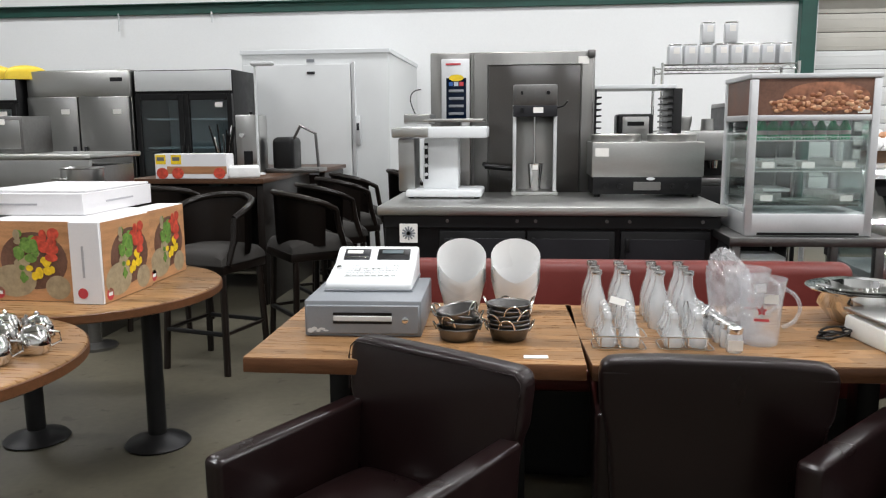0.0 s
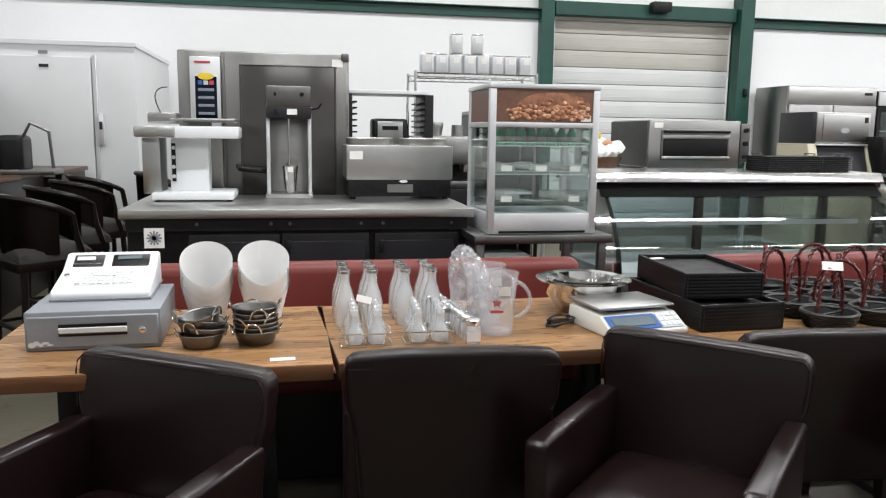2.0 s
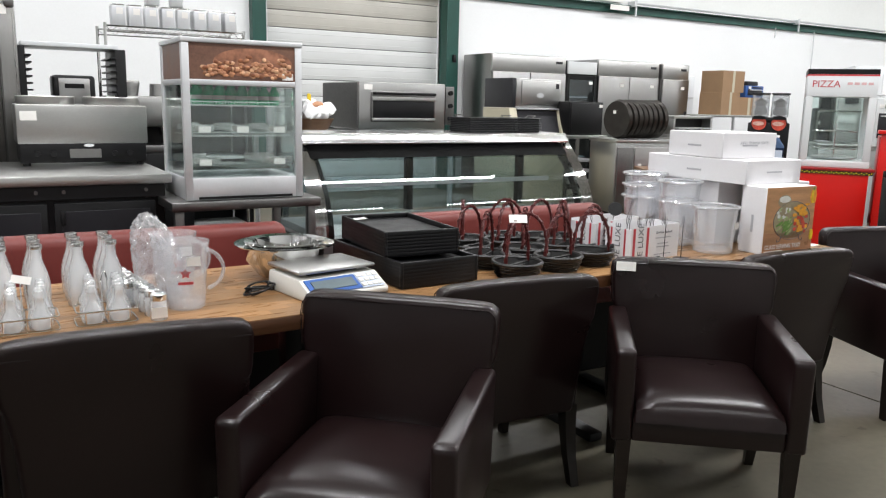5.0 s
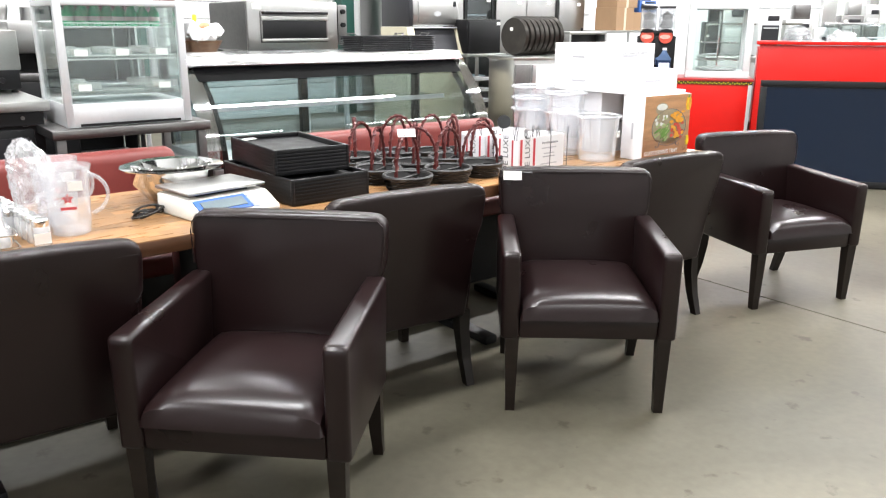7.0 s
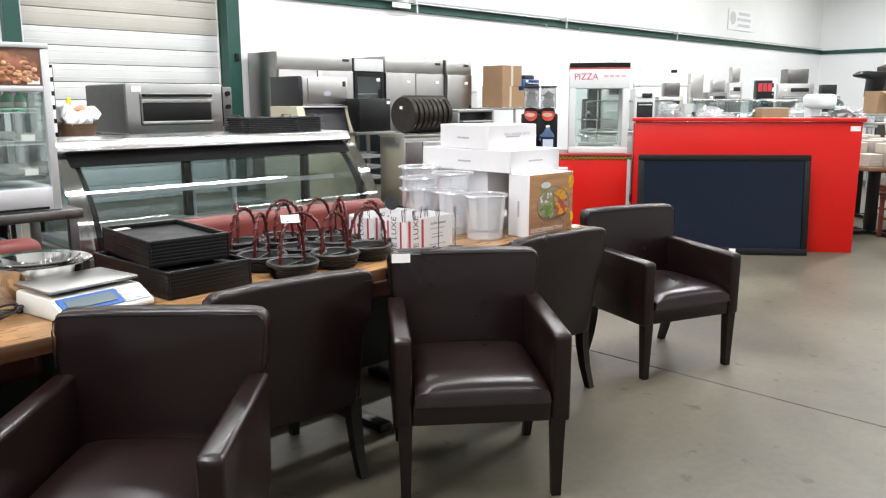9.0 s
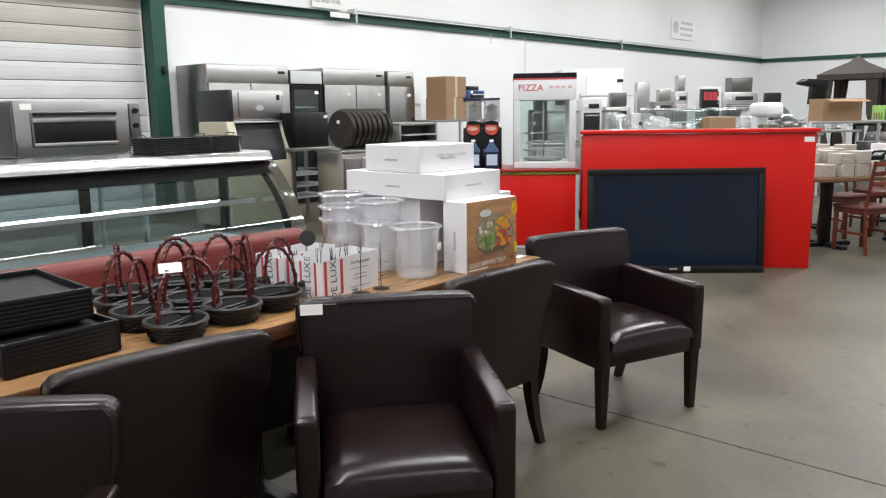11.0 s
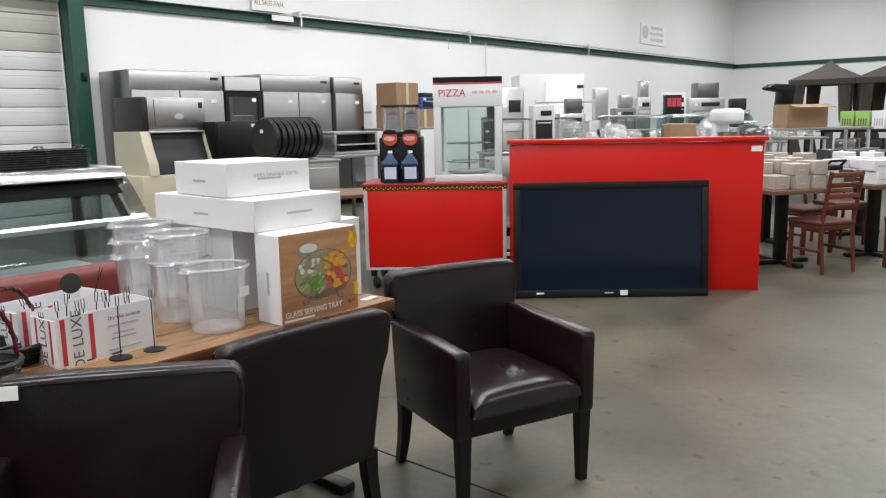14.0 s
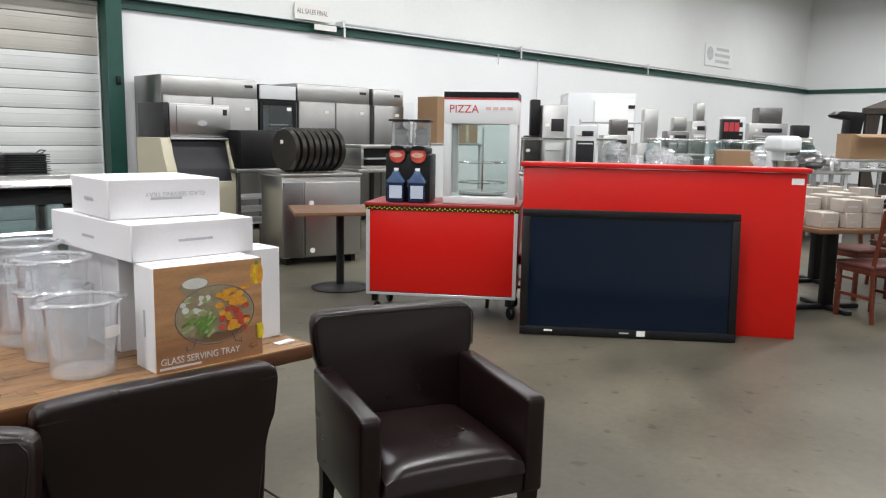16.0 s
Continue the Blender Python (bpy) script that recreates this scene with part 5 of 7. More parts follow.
def slatted_rack():
    t = thing("dish_rack", pose(1.27, 6.15, 0), "black-sided rack with a white top and machines inside", "rack")
    w = 0.62
    for sx in (-1, 1):
        sd = part("side_frame", box(B(), (sx * w / 2, 0.2, 0.86), (0.07, 0.45, 1.72), 0.006), BLACK, t)
        for k in range(9):
            part("slat", box(B(), (sx * (w / 2 - 0.05), 0.19, 1.3 + 0.045 * k), (0.04, 0.46, 0.012), 0.003, 1), BLACK_M, sd)
    part("top", box(B(), (0, 0.2, 1.735), (w - 0.02, 0.46, 0.03), 0.006), WHITE_E, t)
    part("shelf", box(B(), (0, 0.2, 1.18), (w - 0.04, 0.42, 0.03)), STEEL, t)
    m = thing("coffee_grinder", pose(1.27, 6.16, 1.196), "black and steel countertop coffee machine", "coffee machine")
    part("body", box(B(), (0, 0, 0.17), (0.26, 0.24, 0.34), 0.02), BLACK, m)
    part("front_plate", box(B(), (0.0, -0.123, 0.2), (0.19, 0.01, 0.24), 0.008), STEEL, m)
    part("dial", lathe(B(), [(0, 0), (0.05, 0), (0.045, 0.03), (0, 0.03)], 20, m=pose(0.02, -0.126, 0.11, 90, 0, 0)), STEEL_D, m)
    part("slot", box(B(), (0.0, -0.129, 0.27), (0.12, 0.004, 0.03)), BLACK, m)
    e = thing("espresso_machine", pose(1.78, 6.2, 0), "steel espresso machine on a dark cabinet", "espresso machine")
    part("cabinet", box(B(), (0, 0.2, 0.5), (0.55, 0.45, 1.0), 0.008), BLACK, e)
    part("body", box(B(), (0, 0.2, 1.3), (0.5, 0.38, 0.22), 0.015), STEEL, e)
    part("base_tray", box(B(), (0, 0.2, 1.03), (0.5, 0.4, 0.06), 0.01), STEEL_D, e)
    part("pillar", box(B(), (0, 0.33, 1.13), (0.46, 0.12, 0.2)), BLACK, e)
    part("hopper", lathe(B(), [(0, 1.41), (0.07, 1.41), (0.085, 1.5), (0.08, 1.52), (0, 1.52)], 20, (-0.12, 0.2, 0)), STEEL, e)
    part("pitcher", lathe(B(), [(0, 1.41), (0.05, 1.41), (0.045, 1.5), (0, 1.5)], 20, (0.08, 0.2, 0)), STEEL, e)
    for x in (-0.14, 0.1):
        part("group_head", lathe(B(), [(0, 1.13), (0.035, 1.13), (0.04, 1.19), (0, 1.19)], 16, (x, 0.06, 0)), CHROME, e)
    f = thing("open_cooler", pose(2.45, 7.0, 0), "dark open-front cooler with white shelves", "cooler")
    part("back", box(B(), (0, 0.5, 0.8), (0.62, 0.05, 1.6)), BLACK, f)
    for sx in (-0.3, 0.3):
        part("side", box(B(), (sx, 0.25, 0.8), (0.03, 0.48, 1.6)), BLACK, f)
    part("top", box(B(), (0, 0.25, 1.61), (0.63, 0.52, 0.05), 0.01), STEEL_D, f)
    for z in (0.3, 0.6, 0.9, 1.15, 1.38):
        part("shelf", box(B(), (0, 0.24, z), (0.56, 0.44, 0.02)), WHITE_E, f)


slatted_rack()


# ---- curved glass deli case ----
def ribbed_trays(m, w, label):
    """Nested trays, each with a flared wall and a rolled rim that stands out."""
    t = thing("baking_trays", m, label, "baking tray", "trays on the deli case")
    d = 0.3
    for k in range(8):
        z = 0.0125 * k
        sx = random.Random(int(w * 100) + k).uniform(-0.004, 0.004)
        tray = part("tray", box(B(), (sx, 0, z + 0.0045), (w - 0.035, d - 0.035, 0.009)), BLACK_M, t)
        bm = B()
        for s in (-1, 1):
            box(bm, (sx, s * (d / 2 - 0.008), z + 0.011), (w, 0.016, 0.0045), 0.0015, 1)
            box(bm, (sx + s * (w / 2 - 0.008), 0, z + 0.011), (0.016, d - 0.034, 0.0045), 0.0015, 1)
        part("rim", bm, CHARC, tray)
    for s in (-1, 1):
        part("handle", tube(B(), [(s * (w / 2 - 0.02), -0.05, 0.1), (s * (w / 2 + 0.004), -0.05, 0.118), (s * (w / 2 + 0.004), 0.05, 0.118), (s * (w / 2 - 0.02), 0.05, 0.1)], 0.004, 6), STEEL_D, t)


def deli_case():
    t = thing("deli_case", pose(2.36, 0, 0), "curved-glass refrigerated deli display case with chrome ends", "display case")
    w = 2.02
    part("top_slab", prism(B(), [(4.692, 1.145), (4.69, 1.155), (4.722, 1.206), (4.735, 1.21), (5.3, 1.21), (5.3, 1.14), (4.7, 1.14)], -0.03, w + 0.03, 0.003, 1, axis="x"), SLAB, t)
    part("base", box(B(), (w / 2, 4.84, 0.29), (w, 0.88, 0.58), 0.01), STEEL_D, t)
    part("deck", box(B(), (w / 2, 4.86, 0.6), (w - 0.1, 0.8, 0.04)), WHITE_E, t)
    part("back_wall", box(B(), (w / 2, 5.26, 0.9), (w - 0.04, 0.012, 0.52)), GLASS_D, t)
    sec = []
    for k in range(17):
        s = k / 16
        sec.append((4.755 - 0.36 * math.sin(s * math.pi / 2) ** 1.1, 1.16 - 0.57 * s ** 1.25))
    g = part("curved_glass", ribbon(B(), sec, 0.05, w - 0.05, 0.006), GLASS_C, t)
    g.visible_shadow = False
    part("top_gasket", ribbon(B(), [(y - 0.005, z + 0.005) for y, z in sec[:5]], 0.03, w - 0.03, 0.006), BLACK, t)
    for x, s in ((0.0, 1), (w - 0.045, 1)):
        outline = [(5.28, 1.16)] + sec + [(5.28, 0.59)]
        bm = B()
        ribbon(bm, [(y - 0.004, z + 0.004) for y, z in sec], x - (0.05 if x == 0 else 0.0), x + (0.05 if x == 0 else 0.095), 0.02)
        part("chrome_end_trim", bm, CHROME, t)
        e = part("end_glass", prism(B(), outline, x + 0.018, x + 0.026, axis="x"), GLASS, t)
        e.visible_shadow = False
        ribs = ribbon(B(), [(y + 0.02, z - 0.02) for y, z in sec], x + 0.045 if x == 0 else x - 0.045, x + 0.095 if x == 0 else x + 0.005, 0.01)
        part("black_seal", ribs, BLACK, t)
    for x in (0.02, w / 2, w - 0.02):
        part("mullion", box(B(), (x, 5.22, 0.9), (0.05, 0.05, 0.52)), BLACK, t)
    for z, d in ((0.88, 0.4),):
        part("shelf", box(B(), (w / 2, 5.0, z), (w - 0.12, d, 0.012)), GLASS, t)
        part("shelf_rail", box(B(), (w / 2, 4.8, z), (w - 0.12, 0.015, 0.03)), ALU, t)
    part("top_seal", box(B(), (w / 2, 4.775, 1.137), (w - 0.14, 0.05, 0.032), 0.006), BLACK, t)
    part("lamp_hood", box(B(), (w / 2, 4.86, 1.13), (w - 0.12, 0.16, 0.05), 0.01), BLACK, t)
    part("tag", box(B(), (w - 0.1, 4.745, 1.13), (0.07, 0.002, 0.04)), PAPER, t)
    ribbed_trays(pose(3.87, 5.02, 1.2105, 0, 0, 1), 0.42, "stack of dark metal baking trays on the deli case")
    ribbed_trays(pose(4.21, 5.05, 1.2105, 0, 0, -3), 0.23, "short stack of dark baking trays on the deli case")


deli_case()


# ---- pizza oven behind the deli case ----
def deck_oven():
    s = thing("work_table", pose(3.3, 5.62, 0), "stainless steel work table behind the deli case", "work table")
    part("tabletop", box(B(), (0, 0.4, 1.165), (1.5, 0.8, 0.04), 0.006), STEEL_H, s)
    for sx in (-0.7, 0.7):
        for y in (0.06, 0.74):
            part("leg", tube(B(), [(sx, y, 0), (sx, y, 1.15)], 0.02, 8), ALU, s)
    t = thing("pizza_oven", pose(3.54, 5.64, 1.1855), "steel countertop pizza oven with a long window", "pizza oven")
    part("body", box(B(), (0, 0.35, 0.19), (0.75, 0.7, 0.36), 0.008), STEEL, t)
    part("side_panel", box(B(), (-0.379, 0.35, 0.19), (0.012, 0.68, 0.34)), STEEL_D, t)
    d = part("door", box(B(), (0.0, -0.006, 0.185), (0.56, 0.02, 0.23), 0.01), STEEL_D, t)
    part("window", box(B(), (0.0, -0.016, 0.165), (0.53, 0.008, 0.15), 0.006), BLACK, d)
    part("upper_bar", box(B(), (0.0, -0.022, 0.245), (0.55, 0.014, 0.03), 0.005), STEEL_H, d)
    part("lower_bar", box(B(), (0.0, -0.022, 0.09), (0.55, 0.014, 0.022), 0.005), STEEL_H, d)
    part("handle", tube(B(), [(-0.26, -0.01, 0.285), (-0.26, -0.05, 0.285), (0.26, -0.05, 0.285), (0.26, -0.01, 0.285)], 0.01, 8), BLACK, d)
    part("knob_panel", box(B(), (0.42, 0.05, 0.2), (0.08, 0.1, 0.3), 0.006), STEEL_D, t)
    for z in (0.1, 0.2, 0.3):
        part("knob", lathe(B(), [(0, 0), (0.02, 0), (0.018, 0.02), (0, 0.02)], 14, m=pose(0.42, -0.0, z, 90, 0, 0)), BLACK, t)
    part("tag", box(B(), (-0.3, -0.004, 0.33), (0.07, 0.003, 0.04)), PAPER, t)
    for sx in (-0.33, 0.33):
        for y in (0.05, 0.65):
            part("foot", lathe(B(), [(0, 0), (0.02, 0), (0.02, 0.012), (0, 0.012)], 10, (sx, y, 0)), BLACK, t)
    b = thing("gift_basket", pose(2.86, 5.8, 1.1855), "wicker basket of white wrapped goods with a yellow ribbon", "basket")
    part("basket_shell", lathe(B(), [(0, 0), (0.11, 0), (0.16, 0.09), (0.15, 0.09), (0.1, 0.01), (0, 0.01)], 20), BROWNW, b)
    random.seed(8)
    for k in range(12):
        bm = B()
        bmesh.ops.create_icosphere(bm, subdivisions=2, radius=0.055)
        c = Vector((random.uniform(-0.1, 0.1), random.uniform(-0.1, 0.08), 0.11 + random.uniform(0, 0.07)))
        for v in bm.verts:
            v.co = v.co * (1 + 0.5 * noise.noise(v.co * 25 + c * 9)) + c
        part("wrapped_item", bm, WHITE_P if k % 3 else FOODBR, b)
    part("ribbon", box(B(), (-0.05, -0.06, 0.22), (0.03, 0.02, 0.1), 0.008), YELL, b)
    p = thing("menu_stand", pose(2.66, 5.7, 1.1855), "narrow black display stand holding cards", "display stand")
    part("frame", box(B(), (0, 0, 0.24), (0.06, 0.14, 0.48), 0.006), BLACK, p)
    for k in range(5):
        part("card", box(B(), (0.0, -0.072, 0.07 + 0.09 * k), (0.045, 0.004, 0.06)), PAPER, p)


deck_oven()


# ---- fridges and machines along the wall ----
def steel_fridge(x0, x1, y, h, doors, label, depth=0.8):
    w = x1 - x0
    t = thing("reach_in_refrigerator", pose((x0 + x1) / 2, y, 0), label, "refrigerator", "steel reach-in refrigerators")
    part("body", box(B(), (0, depth / 2 + 0.03, h / 2 + 0.05), (w, depth, h - 0.1), 0.01), STEEL_F, t)
    part("header", box(B(), (0, 0.02, h - 0.14), (w, 0.05, 0.26), 0.01), STEEL_H, t)
    part("badge", box(B(), (w / 2 - 0.14, -0.008, h - 0.1), (0.13, 0.006, 0.04)), CHARC, t)
    dw = w / doors
    for k in range(doors):
        x = -w / 2 + dw * (k + 0.5)
        d = part("door", box(B(), (x, 0.0, (h - 0.3) / 2 + 0.09), (dw - 0.012, 0.06, h - 0.42), 0.012), STEEL_F, t)
        part("handle", box(B(), (x + (0.5 - (k % 2 == 1)) * (dw - 0.12), -0.04, h * 0.55), (0.03, 0.03, 0.3), 0.008), CHARC, d)
        part("tag", box(B(), (x + dw * 0.25, -0.032, h - 0.42), (0.09, 0.003, 0.05)), PAPER, d)
    for sx in (-1, 1):
        part("foot", box(B(), (sx * (w / 2 - 0.08), 0.2, 0.05), (0.06, 0.3, 0.1), 0.01), BLACK, t)


def glass_fridge(x0, x1, y, h, doors, label):
    w = x1 - x0
    t = thing("glass_door_refrigerator", pose((x0 + x1) / 2, y, 0), label, "refrigerator", "glass-door merchandisers")
    part("body_back", box(B(), (0, 0.7, h / 2), (w, 0.05, h - 0.02)), WHITE_E, t)
    for sx in (-1, 1):
        part("side", box(B(), (sx * (w / 2 - 0.02), 0.36, h / 2), (0.04, 0.68, h - 0.02), 0.004), BLACK, t)
    part("floor_box", box(B(), (0, 0.34, 0.14), (w - 0.08, 0.66, 0.26), 0.006), BLACK, t)
    part("roof", box(B(), (0, 0.34, h - 0.13), (w - 0.08, 0.66, 0.24)), BLACK, t)
    part("sign_panel", box(B(), (0, -0.005, h - 0.12), (w - 0.02, 0.03, 0.2), 0.004), LTGREY, t)
    for z in (0.55, 0.9, 1.25, 1.55):
        part("shelf", box(B(), (0, 0.38, z), (w - 0.1, 0.5, 0.016)), WHITE_E, t)
    dw = w / doors
    for k in range(doors):
        x = -w / 2 + dw * (k + 0.5)
        bm = B()
        z0, z1 = 0.28, h - 0.25
        for cx, cz, sx, sz in ((x - dw / 2 + 0.03, (z0 + z1) / 2, 0.055, z1 - z0), (x + dw / 2 - 0.03, (z0 + z1) / 2, 0.055, z1 - z0), (x, z0 + 0.03, dw - 0.12, 0.06), (x, z1 - 0.03, dw - 0.12, 0.06)):
            box(bm, (cx, -0.0, cz), (sx, 0.05, sz), 0.005, 1)
        d = part("door_frame", bm, BLACK, t)
        part("pane", box(B(), (x, 0.0, (z0 + z1) / 2), (dw - 0.12, 0.008, z1 - z0 - 0.12)), GLASS_D, d)
        part("handle", box(B(), (x + (0.5 - (k % 2 == 1)) * (dw - 0.06), -0.035, 1.1), (0.025, 0.025, 0.35), 0.006), BLACK_M, d)
    part("sticker", box(B(), (w / 2 - 0.14, -0.03, h - 0.36), (0.08, 0.003, 0.05)), PAPER, t)


steel_fridge(7.62, 9.07, 10.5, 2.18, 2, "two-door stainless reach-in refrigerator against the wall")
glass_fridge(9.1, 9.74, 10.5, 2.14, 1, "narrow black glass-door refrigerator between steel ones")
steel_fridge(9.77, 11.18, 10.5, 2.18, 2, "two-door stainless reach-in refrigerator against the wall")
steel_fridge(11.22, 11.88, 10.45, 2.17, 1, "single-door stainless refrigerator at the row's end")
steel_fridge(-4.63, -3.52, 7.87, 2.05, 2, "two-door dark stainless refrigerator with steel header")
glass_fridge(-3.5, -2.47, 7.93, 2.05, 2, "black two-door glass merchandiser with a pale header")
glass_fridge(-6.0, -4.67, 7.75, 1.97, 2, "black glass-door merchandiser with yellow bags on top")
random.seed(2)
for k in range(4):
    solo("yellow_bag", cushion(B(), -0.2, 0.2, -0.14, 0.14, 0.0, 0.1, 0.05), YELL, "yellow plastic bag on top of the refrigerator", "bag", m=pose(-5.7 + 0.34 * k, 7.95, 1.962, 0, 0, 12 * k), group="yellow bags")


def walk_in():
    t = thing("walk_in_cooler", pose(-1.86, 8.8, 0), "pale grey walk-in cooler box with a flush door", "walk-in cooler")
    part("body", box(B(), (0, 1.2, 1.15), (1.67, 2.3, 2.3), 0.012), LTGREY, t)
    part("cornice", box(B(), (0, 1.2, 2.285), (1.7, 2.33, 0.05), 0.004, 1), WHITE_E, t)
    d = part("door", box(B(), (-0.2, 0.025, 1.12), (1.22, 0.06, 2.05), 0.012), LTGREY, t)
    part("edge_strip", box(B(), (0.44, 0.03, 1.12), (0.04, 0.05, 2.1), 0.004, 1), ALU, t)
    part("latch", box(B(), (0.49, 0.0, 1.42), (0.055, 0.06, 0.32), 0.01), ALU, t)
    part("latch_lock", box(B(), (0.49, -0.035, 1.46), (0.03, 0.02, 0.08), 0.006), CHARC, t)
    part("nameplate", box(B(), (-0.03, -0.008, 2.18), (0.09, 0.004, 0.035)), GREY_P, d)
    part("nameplate", box(B(), (-0.03, -0.008, 2.05), (0.09, 0.004, 0.03)), CHARC, d)


walk_in()


def ice_machine():
    t = thing("ice_machine", pose(7.23, 8.7, 0), "steel ice machine head on a beige storage bin", "ice machine")
    part("bin", box(B(), (-0.02, 0.42, 0.46), (1.0, 0.82, 0.8), 0.015), BEIGE, t)
    part("bin_top", prism(B(), [(0.1, 1.17), (0.02, 1.0), (0.0, 0.85), (0.78, 0.85), (0.78, 1.36), (0.16, 1.36)], -0.42, -0.3, 0.004, 1, axis="x"), BEIGE, t)
    part("bin_top", prism(B(), [(0.1, 1.17), (0.02, 1.0), (0.0, 0.85), (0.78, 0.85), (0.78, 1.36), (0.16, 1.36)], 0.39, 0.44, 0.004, 1, axis="x"), BEIGE, t)
    part("bin_door", prism(B(), [(0.03, 0.865), (0.06, 1.0), (0.17, 1.33), (0.78, 1.345), (0.78, 0.865)], -0.298, 0.388, 0.006, 1, axis="x"), CHARC, t)
    part("door_edge", box(B(), (0.05, 0.16, 1.352), (0.72, 0.06, 0.02), 0.004), ALU, t)
    part("head", box(B(), (0.09, 0.5, 1.56), (0.76, 0.62, 0.38), 0.01), STEEL, t)
    part("head_front", box(B(), (0.12, 0.18, 1.57), (0.66, 0.02, 0.31), 0.006), STEEL_H, t)
    part("head_side", box(B(), (-0.34, 0.5, 1.56), (0.06, 0.66, 0.39), 0.006), CHARC, t)
    part("badge", disc(B(), (0.1, 1.53), 0.06, 0.035, 16, 0.168), ALU, t)
    part("display", box(B(), (0.39, 0.168, 1.66), (0.05, 0.006, 0.07)), CHARC, t)
    for sx in (-0.45, 0.42):
        part("foot", box(B(), (sx, 0.4, 0.03), (0.06, 0.6, 0.06)), BLACK, t)


ice_machine()


def black_oven():
    s = thing("equipment_stand", pose(7.96, 8.6, 0), "steel stand with shelves under a black cabinet", "stand")
    part("shelf_top", box(B(), (0, 0.3, 0.985), (0.72, 0.65, 0.04), 0.006), STEEL_H, s)
    for sx in (-0.32, 0.32):
        for y in (0.03, 0.57):
            part("leg", box(B(), (sx, y, 0.48), (0.04, 0.04, 0.965)), STEEL_D, s)
    for z in (0.35, 0.5, 0.65):
        part("shelf", box(B(), (0, 0.3, z), (0.6, 0.5, 0.025)), ALU, s)
    t = thing("holding_cabinet", pose(7.95, 8.62, 1.006), "black countertop heated holding cabinet", "cabinet")
    part("body", box(B(), (0, 0.28, 0.23), (0.6, 0.55, 0.45), 0.01), BLACK, t)
    part("door", box(B(), (-0.02, -0.006, 0.23), (0.53, 0.02, 0.41), 0.006), BLACK_M, t)
    part("tag", box(B(), (0.24, -0.018, 0.4), (0.06, 0.003, 0.04)), PAPER, t)


black_oven()


def keg_unit():
    m = pose(7.52, 7.52, 0, 0, 0, -14)
    t = thing("undercounter_refrigerator", m, "dented stainless undercounter cabinet with scratched doors", "refrigerator")
    part("body", box(B(), (0.46, 0.36, 0.53), (0.93, 0.7, 0.9), 0.01), STEEL, t)
    part("worktop", box(B(), (0.46, 0.36, 0.985), (0.96, 0.74, 0.035), 0.006), STEEL_H, t)
    part("door", box(B(), (0.12, -0.0, 0.5), (0.22, 0.04, 0.82), 0.01), STEEL_D, t)
    part("door", box(B(), (0.58, -0.0, 0.5), (0.66, 0.04, 0.82), 0.01), STEEL, t)
    part("label", box(B(), (0.32, -0.022, 0.68), (0.05, 0.003, 0.06)), PAPER, t)
    part("logo_disc", disc(B(), (0.33, 0.16), 0.03, 0.03, 16, -0.024), PAPER, t)
    for sx in (0.08, 0.85):
        part("foot", box(B(), (sx, 0.35, 0.04), (0.05, 0.6, 0.08)), BLACK, t)
    p0 = None
    for k in range(8):
        mm = m @ pose(0.12 + 0.085 * k, 0.27 + 0.02 * k, 1.004 + 0.248, 0, 90, 16 + 2 * math.sin(k))
        if p0 is None:
            p0 = thing("pizza_pan", mm, "round blackened pizza pan standing on edge", "pan", "black pizza pans")
            part("pan", lathe(B(), [(0, 0.0), (0.22, 0.0), (0.24, 0.035), (0.247, 0.035), (0.225, -0.004), (0, -0.004)], 36), mat("seasoned_iron", (0.03, 0.026, 0.022), 0.4, 0.5, var=0.4, scale=8), p0)
        else:
            copy_thing(p0, mm)
    solo("price_tag", box(B(), (0, 0, 0), (0.002, 0.05, 0.04)), PAPER, "white tag stuck on a pizza pan", "price tag", m=m @ pose(0.12, 0.27, 1.34, 0, 0, 16) @ pose(-0.008, 0.03, 0))


keg_unit()


def toaster_oven():
    s = thing("equipment_stand", pose(9.4, 8.0, 0), "steel table under a conveyor toaster", "stand")
    part("shelf_top", box(B(), (0, 0.3, 0.98), (0.95, 0.65, 0.04), 0.006), STEEL_H, s)
    for sx in (-0.42, 0.42):
        for y in (0.03, 0.57):
            part("leg", box(B(), (sx, y, 0.48), (0.04, 0.04, 0.96)), STEEL_D, s)
    t = thing("conveyor_toaster", pose(9.4, 8.02, 1.001), "steel conveyor toaster with a dark opening", "toaster")
    for z in (0.02, 0.28):
        part("shell", box(B(), (0, 0.28, z), (0.78, 0.55, 0.04), 0.006), STEEL_H, t)
    for sx in (-0.37, 0.37):
        part("side", box(B(), (sx, 0.28, 0.15), (0.04, 0.55, 0.22), 0.004), STEEL, t)
    part("cavity", box(B(), (0, 0.35, 0.15), (0.69, 0.38, 0.21)), BLACK, t)
    part("rack", box(B(), (0, 0.06, 0.13), (0.66, 0.2, 0.015)), ALU, t)


toaster_oven()


# ---- pedestal table, concession cart, red counter, television ----
def pedestal_table():
    t = thing("pedestal_table", pose(7.28, 6.2, 0, 0, 0, -30), "brown square table on a black round pedestal", "table")
    part("tabletop", box(B(), (0, 0, 0.735), (0.9, 0.76, 0.034), 0.006), BROWNW, t)
    part("column", tube(B(), [(0, 0, 0.02), (0, 0, 0.72)], 0.038, 16), BLACK_M, t)
    part("base", lathe(B(), [(0, 0), (0.27, 0), (0.275, 0.01), (0.2, 0.024), (0.05, 0.04), (0, 0.04)], 32), BLACK_M, t)


pedestal_table()


